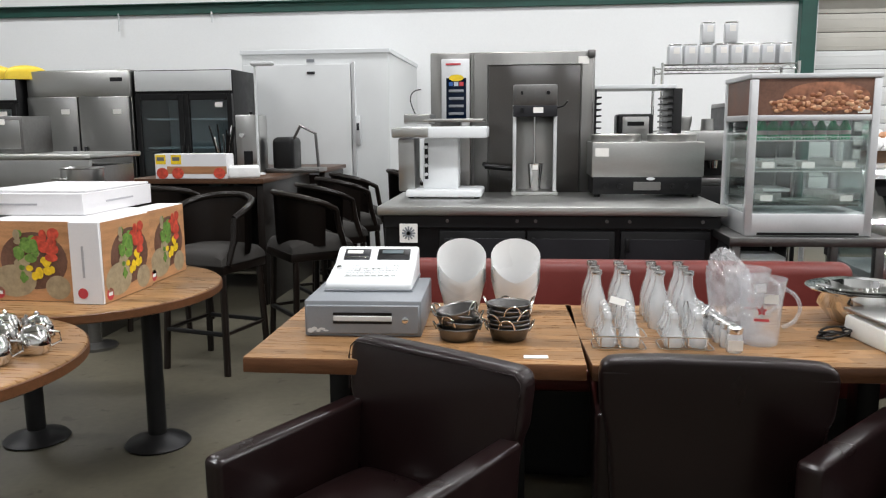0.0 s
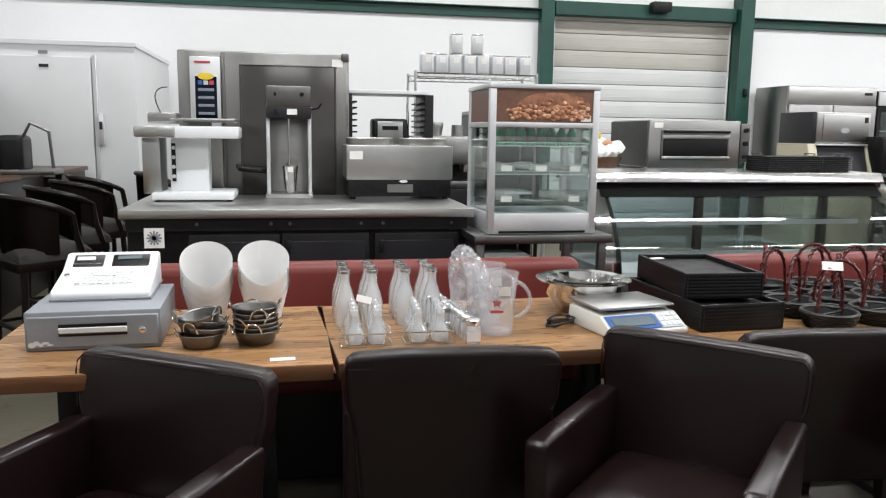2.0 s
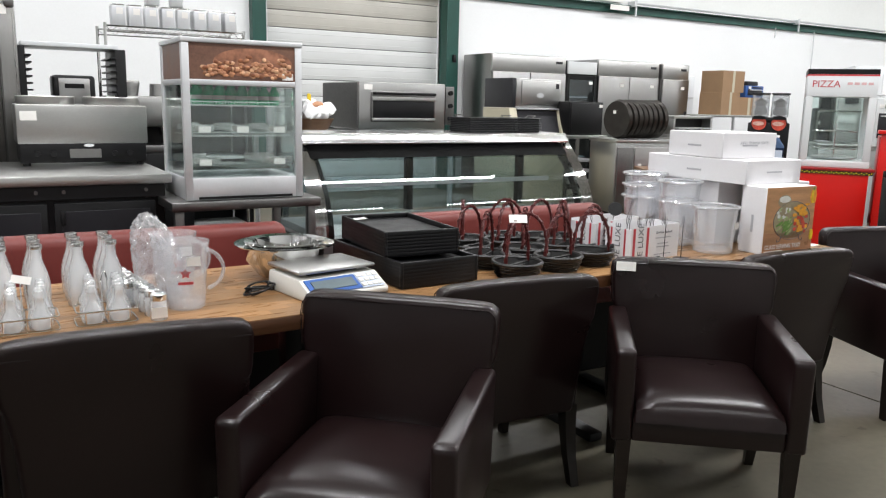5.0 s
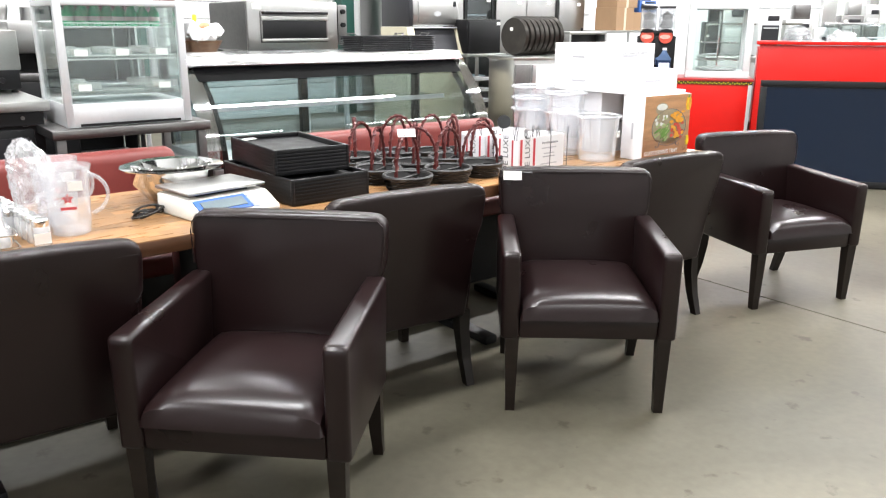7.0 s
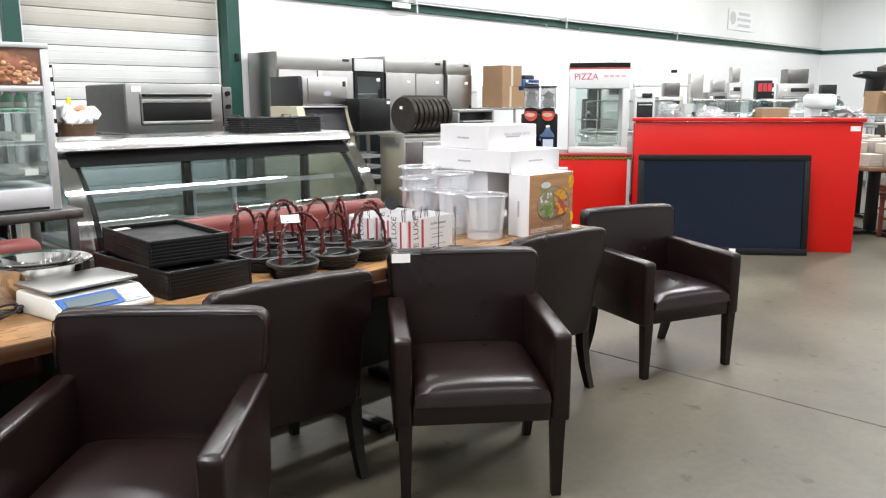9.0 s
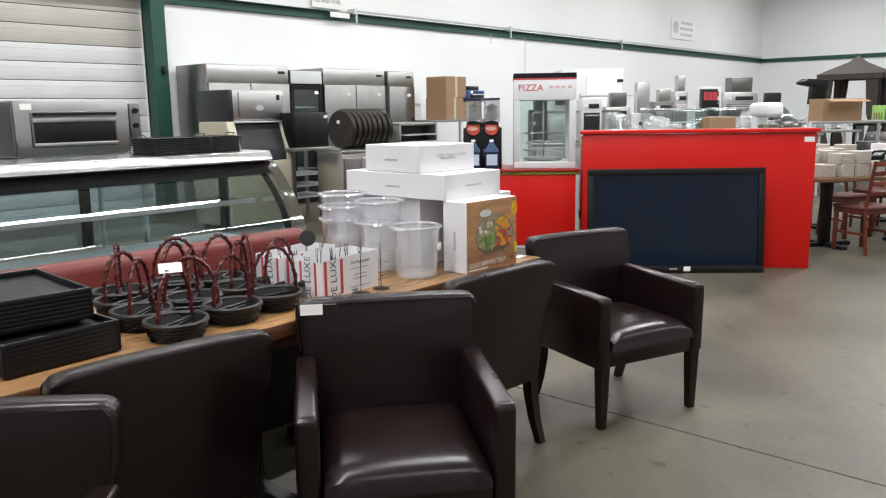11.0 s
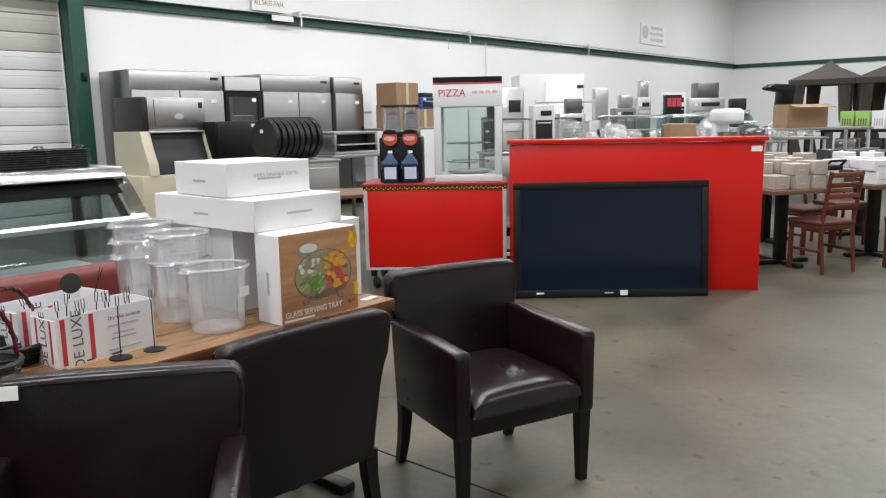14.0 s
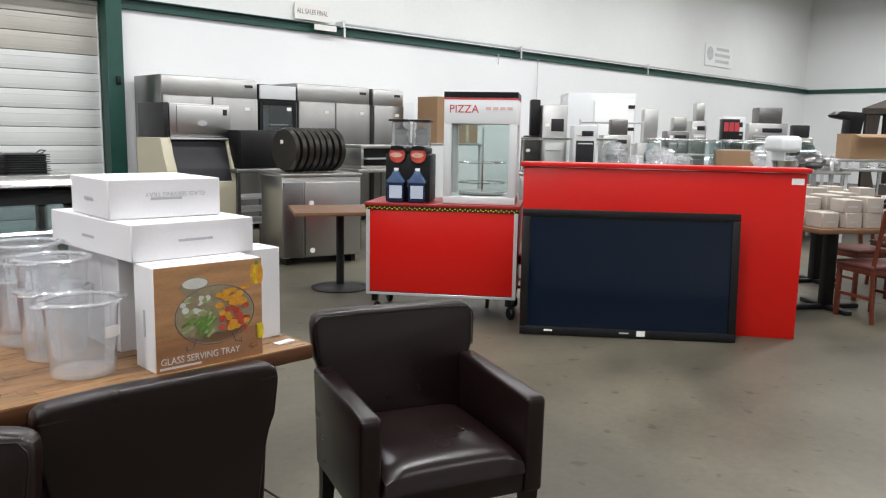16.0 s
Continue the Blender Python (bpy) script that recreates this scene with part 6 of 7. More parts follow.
def cart():
    m = pose(6.75, 5.17, 0, 0, 0, -53)
    t = thing("concession_cart", m, "red concession cart on castors with a checkered edge", "cart")
    w, d = 1.2, 0.6
    part("front_panel", box(B(), (w / 2, 0.015, 0.53), (w - 0.05, 0.03, 0.66), 0.004), REDL, t)
    part("back_panel", box(B(), (w / 2, d - 0.015, 0.53), (w - 0.05, 0.03, 0.66), 0.004), REDL, t)
    for x in (0.015, w - 0.015):
        part("side_panel", box(B(), (x, d / 2, 0.53), (0.03, d - 0.06, 0.66), 0.004), REDL, t)
        part("corner_trim", box(B(), (x, -0.003, 0.53), (0.03, 0.012, 0.7), 0.002, 1), ALU, t)
    part("bottom_trim", box(B(), (w / 2, -0.003, 0.185), (w, 0.012, 0.02), 0.002, 1), ALU, t)
    part("floor_board", box(B(), (w / 2, d / 2, 0.19), (w - 0.02, d - 0.02, 0.025)), BLACK, t)
    part("countertop", box(B(), (w / 2, d / 2, 0.9), (w + 0.03, d + 0.03, 0.025), 0.005), REDD, t)
    part("edge_band", box(B(), (w / 2, 0.0, 0.872), (w + 0.01, 0.02, 0.028)), BLACK, t)
    bm = B()
    for k in range(60):
        box(bm, (0.01 + k * 0.02, -0.0112, 0.866 + 0.011 * (k % 2)), (0.01, 0.002, 0.01))
    part("checker_print", bm, YELL, t)
    for x in (0.06, w - 0.06):
        for y in (0.06, d - 0.06):
            c = part("castor", box(B(), (x, y, 0.145), (0.05, 0.05, 0.07), 0.006), BLACK_M, t)
            part("wheel", lathe(B(), [(0, -0.018), (0.045, -0.018), (0.052, -0.01), (0.052, 0.01), (0.045, 0.018), (0, 0.018)], 20, m=pose(x + 0.02, y, 0.053, 0, 90, 30)), BLACK, c)
    # frozen drink machine
    s = thing("frozen_drink_machine", m @ pose(0.31, 0.2, 0.9135), "black twin frozen drink machine with juice bottles", "drink machine")
    part("body", box(B(), (0, 0.06, 0.19), (0.36, 0.3, 0.38), 0.012), BLACK, s)
    part("cap", box(B(), (0, 0.06, 0.405), (0.3, 0.28, 0.05), 0.01), BLACK_M, s)
    for x in (-0.085, 0.085):
        part("fruit_disc", lathe(B(), [(0, 0), (0.062, 0), (0.066, 0.012), (0, 0.014)], 22, m=pose(x, -0.092, 0.375, 90, 0, 0)), PR_R, s, "round printed strawberry front")
        # pale oval painted as the highlight on the strawberry disc
        part("fruit_gleam", disc(B(), (x - 0.005, 0.372), 0.05, 0.02, 14, -0.1085), PR_W2, s)
        part("fruit_shade", box(B(), (x, -0.1095, 0.425), (0.1, 0.002, 0.03), 0.0005, 1), BLACK, s)
        part("fruit_ring", lathe(B(), [(0.064, 0), (0.072, 0), (0.072, 0.02), (0.064, 0.02)], 22, m=pose(x, -0.09, 0.375, 90, 0, 0)), BLACK, s)
        part("tank", lathe(B(), [(0.07, 0), (0.078, 0.01), (0.074, 0.2), (0.06, 0.21)], 20, m=pose(x, 0.05, 0.43)), CLEAR_P, s)
        part("auger", lathe(B(), [(0, 0), (0.055, 0.01), (0.062, 0.05), (0.045, 0.09), (0.06, 0.13), (0, 0.17)], 14, m=pose(x, 0.05, 0.44)), BLACK, s)
        part("tank_lid", box(B(), (x, 0.05, 0.645), (0.16, 0.24, 0.015), 0.005), CHARC, s)
        j = thing("juice_jug", m @ pose(0.31 + x, 0.075, 0.9135), "dark blue plastic jug with a pale label", "jug", "blue juice jugs")
        part("body", prism(B(), [(-0.062, 0.0), (-0.066, 0.02), (-0.066, 0.17), (-0.025, 0.225), (-0.018, 0.25), (0.018, 0.25), (0.025, 0.225), (0.066, 0.17), (0.066, 0.02), (0.062, 0)], -0.05, 0.05, 0.012, 2), mat("dark_blue_jug", (0.01, 0.022, 0.06), 0.2, var=0.1), j)
        part("jug_label", box(B(), (0.004, -0.0515, 0.085), (0.1, 0.002, 0.1)), BLUE_L, j)
        part("jug_cap", lathe(B(), [(0, 0.25), (0.02, 0.25), (0.02, 0.27), (0, 0.272)], 14), WHITE_P, j)
        part("shoulder", prism(B(), [(-0.067, 0.15), (-0.067, 0.172), (-0.026, 0.226), (-0.019, 0.251), (0.019, 0.251), (0.026, 0.226), (0.067, 0.172), (0.067, 0.15)], -0.052, 0.052, 0.012, 2), BLUE_T, j)
        part("grip", tube(B(), [(-0.05, 0, 0.18), (-0.075, 0, 0.17), (-0.075, 0, 0.13), (-0.06, 0, 0.11)], 0.009, 6), BLUE_T, j)
    # pizza warmer
    p = thing("pizza_warmer", m @ pose(0.885, 0.32, 0.9135), "white pizza warmer cabinet with glass sides", "pizza warmer")
    pw, ph = 0.57, 0.85
    part("base", box(B(), (0, 0, 0.03), (pw, 0.5, 0.06), 0.006), LTGREY, p)
    part("header", box(B(), (0, 0, 0.725), (pw, 0.5, 0.2), 0.006), WHITE_E, p)
    part("header_stripe", box(B(), (0, 0, 0.8455), (pw + 0.004, 0.504, 0.045), 0.003, 1), BLACK, p)
    part("header_stripe", box(B(), (0, 0, 0.815), (pw + 0.004, 0.504, 0.014)), INK_R, p)
    for sx in (-1, 1):
        for sy in (-1, 1):
            part("post", box(B(), (sx * (pw / 2 - 0.03), sy * 0.22, 0.343), (0.06, 0.06, 0.565), 0.004), LTGREY, p)
    for c, s2 in (((0, -0.235, 0.343), (pw - 0.12, 0.005, 0.565)), ((0, 0.235, 0.343), (pw - 0.12, 0.005, 0.565)), ((-pw / 2 + 0.015, 0, 0.343), (0.005, 0.38, 0.565)), ((pw / 2 - 0.015, 0, 0.343), (0.005, 0.38, 0.565))):
        g = part("pane", box(B(), c, s2), GLASS, p)
        g.visible_shadow = False
    for z in (0.16, 0.32):
        part("rack_ring", tube(B(), [(0.19 * math.cos(a), 0.19 * math.sin(a), z) for a in [2 * math.pi * k / 28 for k in range(28)]], 0.005, 6, closed=True), CHROME, p)
    part("rack_stem", tube(B(), [(0, 0, 0.06), (0, 0, 0.6)], 0.008, 8), CHROME, p)
    part("pan", lathe(B(), [(0, 0.07), (0.18, 0.07), (0.19, 0.09), (0, 0.08)], 28), STEEL, p)
    letters("PIZZA", 0.085, INK_R, p, pose(-0.13, -0.2525, 0.735, 90, 0, 0))
    for k in range(4):
        part("print_bar", box(B(), (0.06 + 0.055 * k, -0.2515, 0.742), (0.04, 0.002, 0.022)), mat("pale_red_ink", (0.7, 0.45, 0.45), 0.5), p)


cart()


def red_counter():
    t = thing("bar_counter", pose(7.512, 4.211, 0, 0, 0, -56.9), "tall glossy red bar counter front with a narrow ledge", "counter")
    w = 2.05
    part("front_panel", box(B(), (w / 2, 0.02, 0.61), (w - 0.02, 0.04, 1.22), 0.004), REDL, t)
    part("ledge", box(B(), (w / 2, 0.1, 1.24), (w + 0.03, 0.26, 0.032), 0.006), REDL, t)
    for x in (0.02, w - 0.02):
        part("side_panel", box(B(), (x, 0.27, 0.6), (0.035, 0.45, 1.2), 0.004), REDL, t)
    part("shelf", box(B(), (w / 2, 0.28, 0.75), (w - 0.08, 0.4, 0.025)), BLACK, t)
    part("tag", box(B(), (w - 0.07, -0.002, 1.16), (0.085, 0.003, 0.045)), PAPER, t)
    e = thing("television", pose(7.215, 3.955, 0.0, 0, 0, -51.2) @ pose(0, 0, 0.004, -5, 0, 0), "large dark plasma television leaning on the red counter", "television")
    tw, th2 = 1.55, 0.925
    part("screen", box(B(), (tw / 2, 0.012, th2 / 2), (tw - 0.1, 0.01, th2 - 0.1)), NAVY, e)
    bm = B()
    for cx, cz, sx, sz in ((tw / 2, 0.03, tw, 0.06), (tw / 2, th2 - 0.028, tw, 0.056), (0.028, th2 / 2, 0.056, th2 - 0.116), (tw - 0.028, th2 / 2, 0.056, th2 - 0.116)):
        box(bm, (cx, 0.01, cz), (sx, 0.035, sz), 0.004, 2)
    part("bezel", bm, BLACK, e)
    part("back_shell", box(B(), (tw / 2, 0.06, th2 / 2), (tw - 0.06, 0.08, th2 - 0.06), 0.015), BLACK, e)
    part("sticker", box(B(), (0.21, -0.009, 0.035), (0.06, 0.002, 0.014)), PAPER, e)
    part("sticker", box(B(), (0.88, -0.009, 0.035), (0.06, 0.002, 0.04)), PAPER, e)
    part("name_mark", box(B(), (0.76, -0.009, 0.035), (0.07, 0.002, 0.01)), ALU, e)
    part("prop_block", box(B(), (tw / 2, 0.13, 0.45), (0.5, 0.07, 0.06)), BLACK, e)


red_counter()


# ---- left side: round tables, bar stools, high table ----
def round_table(x, y, label):
    t = thing("round_table", pose(x, y, 0), label, "table", "round butcher-block tables")
    part("tabletop", lathe(B(), [(0, 0.75), (0.588, 0.75), (0.597, 0.746), (0.6, 0.74), (0.6, 0.71), (0.594, 0.704), (0, 0.704)], 64), STAVES, t)
    part("edge_band", lathe(B(), [(0.6005, 0.743), (0.6035, 0.74), (0.6035, 0.71), (0.6005, 0.707)], 64), EDGEW, t)
    for s in (-1, 1):
        part("column", tube(B(), [(s * 0.3, 0, 0.02), (s * 0.3, 0, 0.7)], 0.042, 18), BLACK_M, t)
        part("base", lathe(B(), [(0, 0), (0.14, 0), (0.148, 0.008), (0.135, 0.022), (0.06, 0.05), (0.045, 0.055), (0, 0.055)], 32, (s * 0.3, 0, 0)), BLACK_M, t)


round_table(-1.53, 3.455, "round butcher-block table with boxed trays on it")
round_table(-1.54, 2.295, "round butcher-block table with chrome teapots on it")


def teapot(m):
    t = thing("teapot", m, "small polished steel teapot with a hinged lid", "teapot", "chrome teapots")
    part("pot", lathe(B(), [(0, 0), (0.036, 0), (0.046, 0.012), (0.05, 0.035), (0.044, 0.065), (0.034, 0.078)], 24), CHROME, t)
    part("lid", lathe(B(), [(0.036, 0.078), (0.03, 0.088), (0.012, 0.094), (0, 0.095)], 20), CHROME, t)
    part("knob", lathe(B(), [(0, 0.093), (0.005, 0.094), (0.008, 0.103), (0, 0.108)], 12), CHROME, t)
    part("spout", tube(B(), [(0.042, 0, 0.035), (0.06, 0, 0.05), (0.072, 0, 0.075)], 0.007, 8), CHROME, t)
    part("handle", tube(B(), [(-0.045, 0, 0.07), (-0.075, 0, 0.065), (-0.078, 0, 0.035), (-0.048, 0, 0.02)], 0.004, 8), CHROME, t)
    return t


t0 = teapot(pose(-1.085, 2.4, 0.7512, 0, 0, 200))
for x, y, r in ((-1.15, 2.52, 160), (-1.2, 2.41, 120), (-1.27, 2.53, 60), (-1.13, 2.27, 210), (-1.27, 2.3, 80), (-1.33, 2.42, 10)):
    copy_thing(t0, pose(x, y, 0.7512, 0, 0, r))
solo("price_tag", box(B(), (0, 0, 0), (0.045, 0.001, 0.03)), PAPER, "white tag stuck on a teapot", "price tag", m=pose(-1.128, 2.218, 0.79, 0, 0, 20))


def fruit_box(m, label, size, photo=True):
    """A carton with a printed photo on its broad front and a white spine."""
    w, d, h = size
    t = thing("kitchenware_box", m, label, "cardboard box", "boxed kitchenware")
    part("carton", box(B(), (0, 0, h / 2), size, 0.0025, 1), CARD_W, t)
    if photo:
        rng = random.Random(11)
        yf = -d / 2 - 0.0012
        ph = part("printed_photo", box(B(), (0.006, yf, h / 2), (w - 0.014, 0.0016, h - 0.004)), PR_OR, t, "printed photo of fruit on a tray")
        y1 = yf - 0.0012
        part("printed_shadow", disc(B(), (0.02, 0.17), 0.15, 0.12, 24, y1), PR_DK, ph)
        part("printed_dish", disc(B(), (-0.075, 0.085), 0.1, 0.068, 24, y1 - 0.0004), PR_GLASS, ph)
        part("printed_dish", disc(B(), (0.12, 0.06), 0.055, 0.05, 20, y1 - 0.0006), PR_GLASS, ph)
        for k in range(44):
            u, v = rng.uniform(-1, 1), rng.uniform(-1, 1)
            mt = PR_R if u > 0.1 and v > -0.1 else PR_Y if v < -0.1 and u > -0.4 else PR_G if k % 3 else PR_GLASS
            part("printed_fruit", disc(B(), (0.03 + 0.085 * u, 0.19 + 0.095 * v), rng.uniform(0.012, 0.03), rng.uniform(0.012, 0.028), 9, y1 - 0.0009 - 0.00004 * k), mt, ph)
        part("printed_logo", disc(B(), (-w / 2 + 0.05, 0.035), 0.026, 0.026, 18, y1 - 0.0004), INK_R, ph)
        part("printed_line", box(B(), (-w / 2 + 0.05, y1 - 0.001, 0.035), (0.03, 0.0006, 0.014)), PAPER, ph)
        part("print_line", box(B(), (-w / 2 - 0.0012, 0.01, h * 0.52), (0.001, 0.01, 0.13)), INK_L, t)
        part("printed_logo", disc(B(), (0, 0), 0.022, 0.022, 16), INK_R, t).matrix_basis = pose(-w / 2 - 0.0014, 0.02, 0.045, 0, 0, -90)
    else:
        part("print_line", box(B(), (0.0, -d / 2 - 0.0015, h * 0.5), (w * 0.3, 0.001, 0.008)), INK_L, t)
        part("print_line", box(B(), (w / 2 + 0.0015, 0.0, h * 0.5), (0.001, d * 0.4, 0.008)), INK_L, t)
        part("lid_sheet", box(B(), (0.04, 0.02, h + 0.006), (w - 0.1, d - 0.04, 0.01), 0.003, 1), CARD_W, t)
    return t


FRUIT = "white kitchenware box with printed fruit photos"
for k in range(4):
    fruit_box(pose(-1.56, 3.185 + 0.142 * k, 0.7512, 0, 0, -2), FRUIT, (0.395, 0.132, 0.335))
fruit_box(pose(-1.286, 3.27, 0.7512, 0, 0, 88), FRUIT, (0.395, 0.132, 0.335))
fruit_box(pose(-1.3, 3.672, 0.7512, 0, 0, 90), FRUIT, (0.395, 0.132, 0.335))
fruit_box(pose(-1.71, 3.6, 1.0875, 0, 0, -1), "flat white carton lying on the fruit boxes", (0.6, 0.6, 0.095), False)


def bar_stool(m):
    t = thing("bar_stool", m, "dark wooden bar stool with a curved back and fabric seat", "bar stool", "bar stools by the high tables")
    part("seat", cushion(B(), -0.23, 0.23, -0.23, 0.21, 0.66, 0.74, 0.02), FABRIC, t)
    part("seat_frame", box(B(), (0, 0, 0.635), (0.45, 0.43, 0.06), 0.01), DKWOOD, t)
    arc = [(0.25 * math.sin(radians(a)), -0.02 + 0.25 * math.cos(radians(a)) * 0.95, 1.04 - 0.11 * (abs(a) / 110) ** 2.2) for a in range(-110, 111, 10)]
    part("top_rail", tube(B(), arc, 0.02, 8), DKWOOD, t)
    bm = B()
    rows = [[bm.verts.new((x * s, y * s, z)) for x, y, z in [(p[0], p[1], p[2] * f + 0.7 * (1 - f)) for p in arc[2:-2]]] for f, s in ((1.0, 1.0), (0.5, 0.98), (0.0, 0.95))]
    for a, b in zip(rows, rows[1:]):
        for k in range(len(a) - 1):
            bm.faces.new((a[k], a[k + 1], b[k + 1], b[k]))
    bmesh.ops.solidify(bm, geom=bm.faces[:], thickness=0.03)
    part("back_shell", bm, DKWOOD, t)
    for s in (-1, 1):
        part("arm_post", tube(B(), [(s * 0.235, -0.1, 0.93), (s * 0.24, -0.12, 0.8), (s * 0.225, -0.17, 0.66)], 0.02, 8), DKWOOD, t)
        for y in (-0.19, 0.17):
            part("leg", tube(B(), [(s * 0.2, y, 0.65), (s * 0.225, y * 1.15, 0.0)], 0.021, 8), DKWOOD, t)
        part("side_stretcher", tube(B(), [(s * 0.215, -0.21, 0.25), (s * 0.215, 0.19, 0.25)], 0.012, 6), DKWOOD, t)
    part("foot_rail", box(B(), (0, -0.212, 0.25), (0.43, 0.025, 0.025), 0.004), BLACK_M, t)
    part("foot_rail", box(B(), (0, 0.19, 0.25), (0.43, 0.025, 0.025), 0.004), BLACK_M, t)
    return t


bs = bar_stool(pose(-1.43, 4.72, 0, 0, 0, -16))
for x, y, r in ((-0.97, 5.2, 128), (-1.0, 5.85, 126), (-1.02, 6.5, 130), (-1.05, 7.1, 125), (-0.62, 7.6, 100), (-2.15, 5.6, 180)):
    copy_thing(bs, pose(x, y, 0, 0, 0, r))


def high_table(x0, x1, y0, y1):
    t = thing("high_table", pose((x0 + x1) / 2, (y0 + y1) / 2, 0), "dark wooden bar-height table crowded with wares", "table", "bar-height tables")
    w, d = x1 - x0, y1 - y0
    part("tabletop", box(B(), (0, 0, 1.03), (w, d, 0.04), 0.004), DKTOP, t)
    for s in (-1, 1):
        part("end_panel", box(B(), (s * (w / 2 - 0.05), 0, 0.5), (0.06, d - 0.1, 1.02), 0.006), DKWOOD, t)
    part("apron", box(B(), (0, -d / 2 + 0.06, 0.94), (w - 0.16, 0.03, 0.09)), DKWOOD, t)


high_table(-2.75, -1.62, 6.25, 7.75)
high_table(-2.55, -1.5, 7.78, 8.7)
t = thing("printed_carton", pose(-2.22, 6.33, 1.0502), "long printed carton with yellow and red ends", "cardboard box")
part("carton", box(B(), (0, 0, 0.1), (0.6, 0.16, 0.2), 0.003, 1), CARD_W, t)
for x in (-0.25, -0.12):
    part("printed_patch", box(B(), (x, -0.0815, 0.155), (0.085, 0.002, 0.075)), PR_Y, t)
    part("print_bar", box(B(), (x, -0.083, 0.16), (0.06, 0.001, 0.03)), INK, t)
for x in (-0.24, -0.11, 0.24):
    part("printed_fruit", disc(B(), (x, 0.045), 0.05, 0.045, 16, -0.0825), PR_R, t)
part("printed_band", box(B(), (0.05, -0.0815, 0.07), (0.5, 0.001, 0.06)), FOODBR, t)
t = thing("coffee_grinder", pose(-1.98, 7.05, 1.0502), "tall steel coffee grinder on the high table", "coffee grinder")
part("body", box(B(), (0, 0, 0.26), (0.22, 0.22, 0.52), 0.012), STEEL, t)
part("recess", box(B(), (0, -0.112, 0.14), (0.08, 0.006, 0.12)), BLACK, t)
part("spout", lathe(B(), [(0, 0), (0.02, 0), (0.02, 0.05), (0, 0.05)], 12, m=pose(-0.04, -0.11, 0.34, 90, 0, 0)), CHROME, t)
part("knob", lathe(B(), [(0, 0.52), (0.012, 0.52), (0.015, 0.545), (0, 0.55)], 12), BLACK, t)
t = thing("meat_slicer", pose(-1.72, 7.2, 1.0502), "black countertop machine with a curved arm", "slicer")
part("body", box(B(), (0, 0.05, 0.16), (0.2, 0.3, 0.32), 0.05, 4), BLACK, t)
part("arm", tube(B(), [(0.08, 0, 0.3), (0.16, -0.05, 0.42), (0.3, -0.05, 0.35), (0.32, -0.05, 0.05)], 0.014, 8), STEEL_D, t)
part("base", box(B(), (0.1, 0, 0.02), (0.5, 0.3, 0.04), 0.01), STEEL_D, t)
t = thing("pole_lamp", pose(-1.86, 6.85, 1.0502), "slim grey arm with a flat head above the table", "lamp")
part("pole", tube(B(), [(0, 0, 0.0), (0, 0, 0.95)], 0.011, 8), LTGREY, t)
part("head", box(B(), (0.07, 0, 0.95), (0.2, 0.06, 0.035), 0.015, 3), ALU, t)
part("foot", lathe(B(), [(0, 0), (0.06, 0), (0.05, 0.015), (0, 0.02)], 18), LTGREY, t)
t = thing("utensil_jar", pose(-2.28, 7.15, 1.0502), "steel jar packed with dark utensils", "utensil holder")
part("jar", lathe(B(), [(0, 0), (0.08, 0), (0.08, 0.16), (0.074, 0.16), (0.074, 0.01), (0, 0.01)], 20), STEEL, t)
random.seed(4)
for k in range(14):
    a, r = random.uniform(0, 6.3), random.uniform(0.05, 0.17)
    part("utensil", tube(B(), [(0.03 * math.cos(a), 0.03 * math.sin(a), 0.02), (r * math.cos(a), r * math.sin(a), random.uniform(0.3, 0.45))], 0.008, 6), BLACK if k % 3 else CHROME, t)
solo("paper_napkins", box(B(), (0, 0, 0.05), (0.25, 0.2, 0.1), 0.02, 3), WHITE_P, "white paper napkin stack on the high table", "napkins", m=pose(-1.83, 6.4, 1.0502, 0, 0, 20))

t = thing("steel_sink_unit", pose(-3.38, 5.2, 0), "stainless steel serving counter with a rolled edge", "counter")
part("top", box(B(), (0, 0.3, 1.27), (1.9, 0.7, 0.035), 0.01), STEEL_H, t)
part("front", box(B(), (0, -0.02, 1.12), (1.86, 0.03, 0.27), 0.006), STEEL, t)
part("body", box(B(), (0, 0.32, 0.6), (1.8, 0.6, 1.2), 0.006), STEEL_D, t)
t = thing("stock_pot", pose(-2.4, 4.98, 0), "tall stainless stock pot on a small stand", "pot")
part("pot", lathe(B(), [(0, 0.98), (0.125, 0.98), (0.13, 0.99), (0.13, 1.2), (0.137, 1.205), (0.13, 1.21), (0.12, 1.2), (0.12, 1.0), (0, 1.0)], 30), STEEL, t)
part("stand", lathe(B(), [(0, 0), (0.14, 0), (0.14, 0.02), (0.04, 0.04), (0.04, 0.95), (0.14, 0.978), (0, 0.979)], 24), STEEL_D, t)
part("handle", tube(B(), [(-0.1, -0.09, 1.14), (-0.13, -0.13, 1.14), (-0.06, -0.16, 1.14), (-0.03, -0.13, 1.14)], 0.007, 6), STEEL, t)
t = thing("steel_warmer_box", pose(-3.3, 5.55, 1.288), "dark reflective steel warmer box on the counter", "food warmer")
part("body", box(B(), (0, 0, 0.13), (0.5, 0.35, 0.26), 0.01), STEEL_D, t)
part("door", box(B(), (0.12, -0.178, 0.13), (0.22, 0.01, 0.2), 0.006), STEEL, t)
part("tag", box(B(), (0.1, -0.185, 0.22), (0.05, 0.003, 0.04)), PAPER, t)


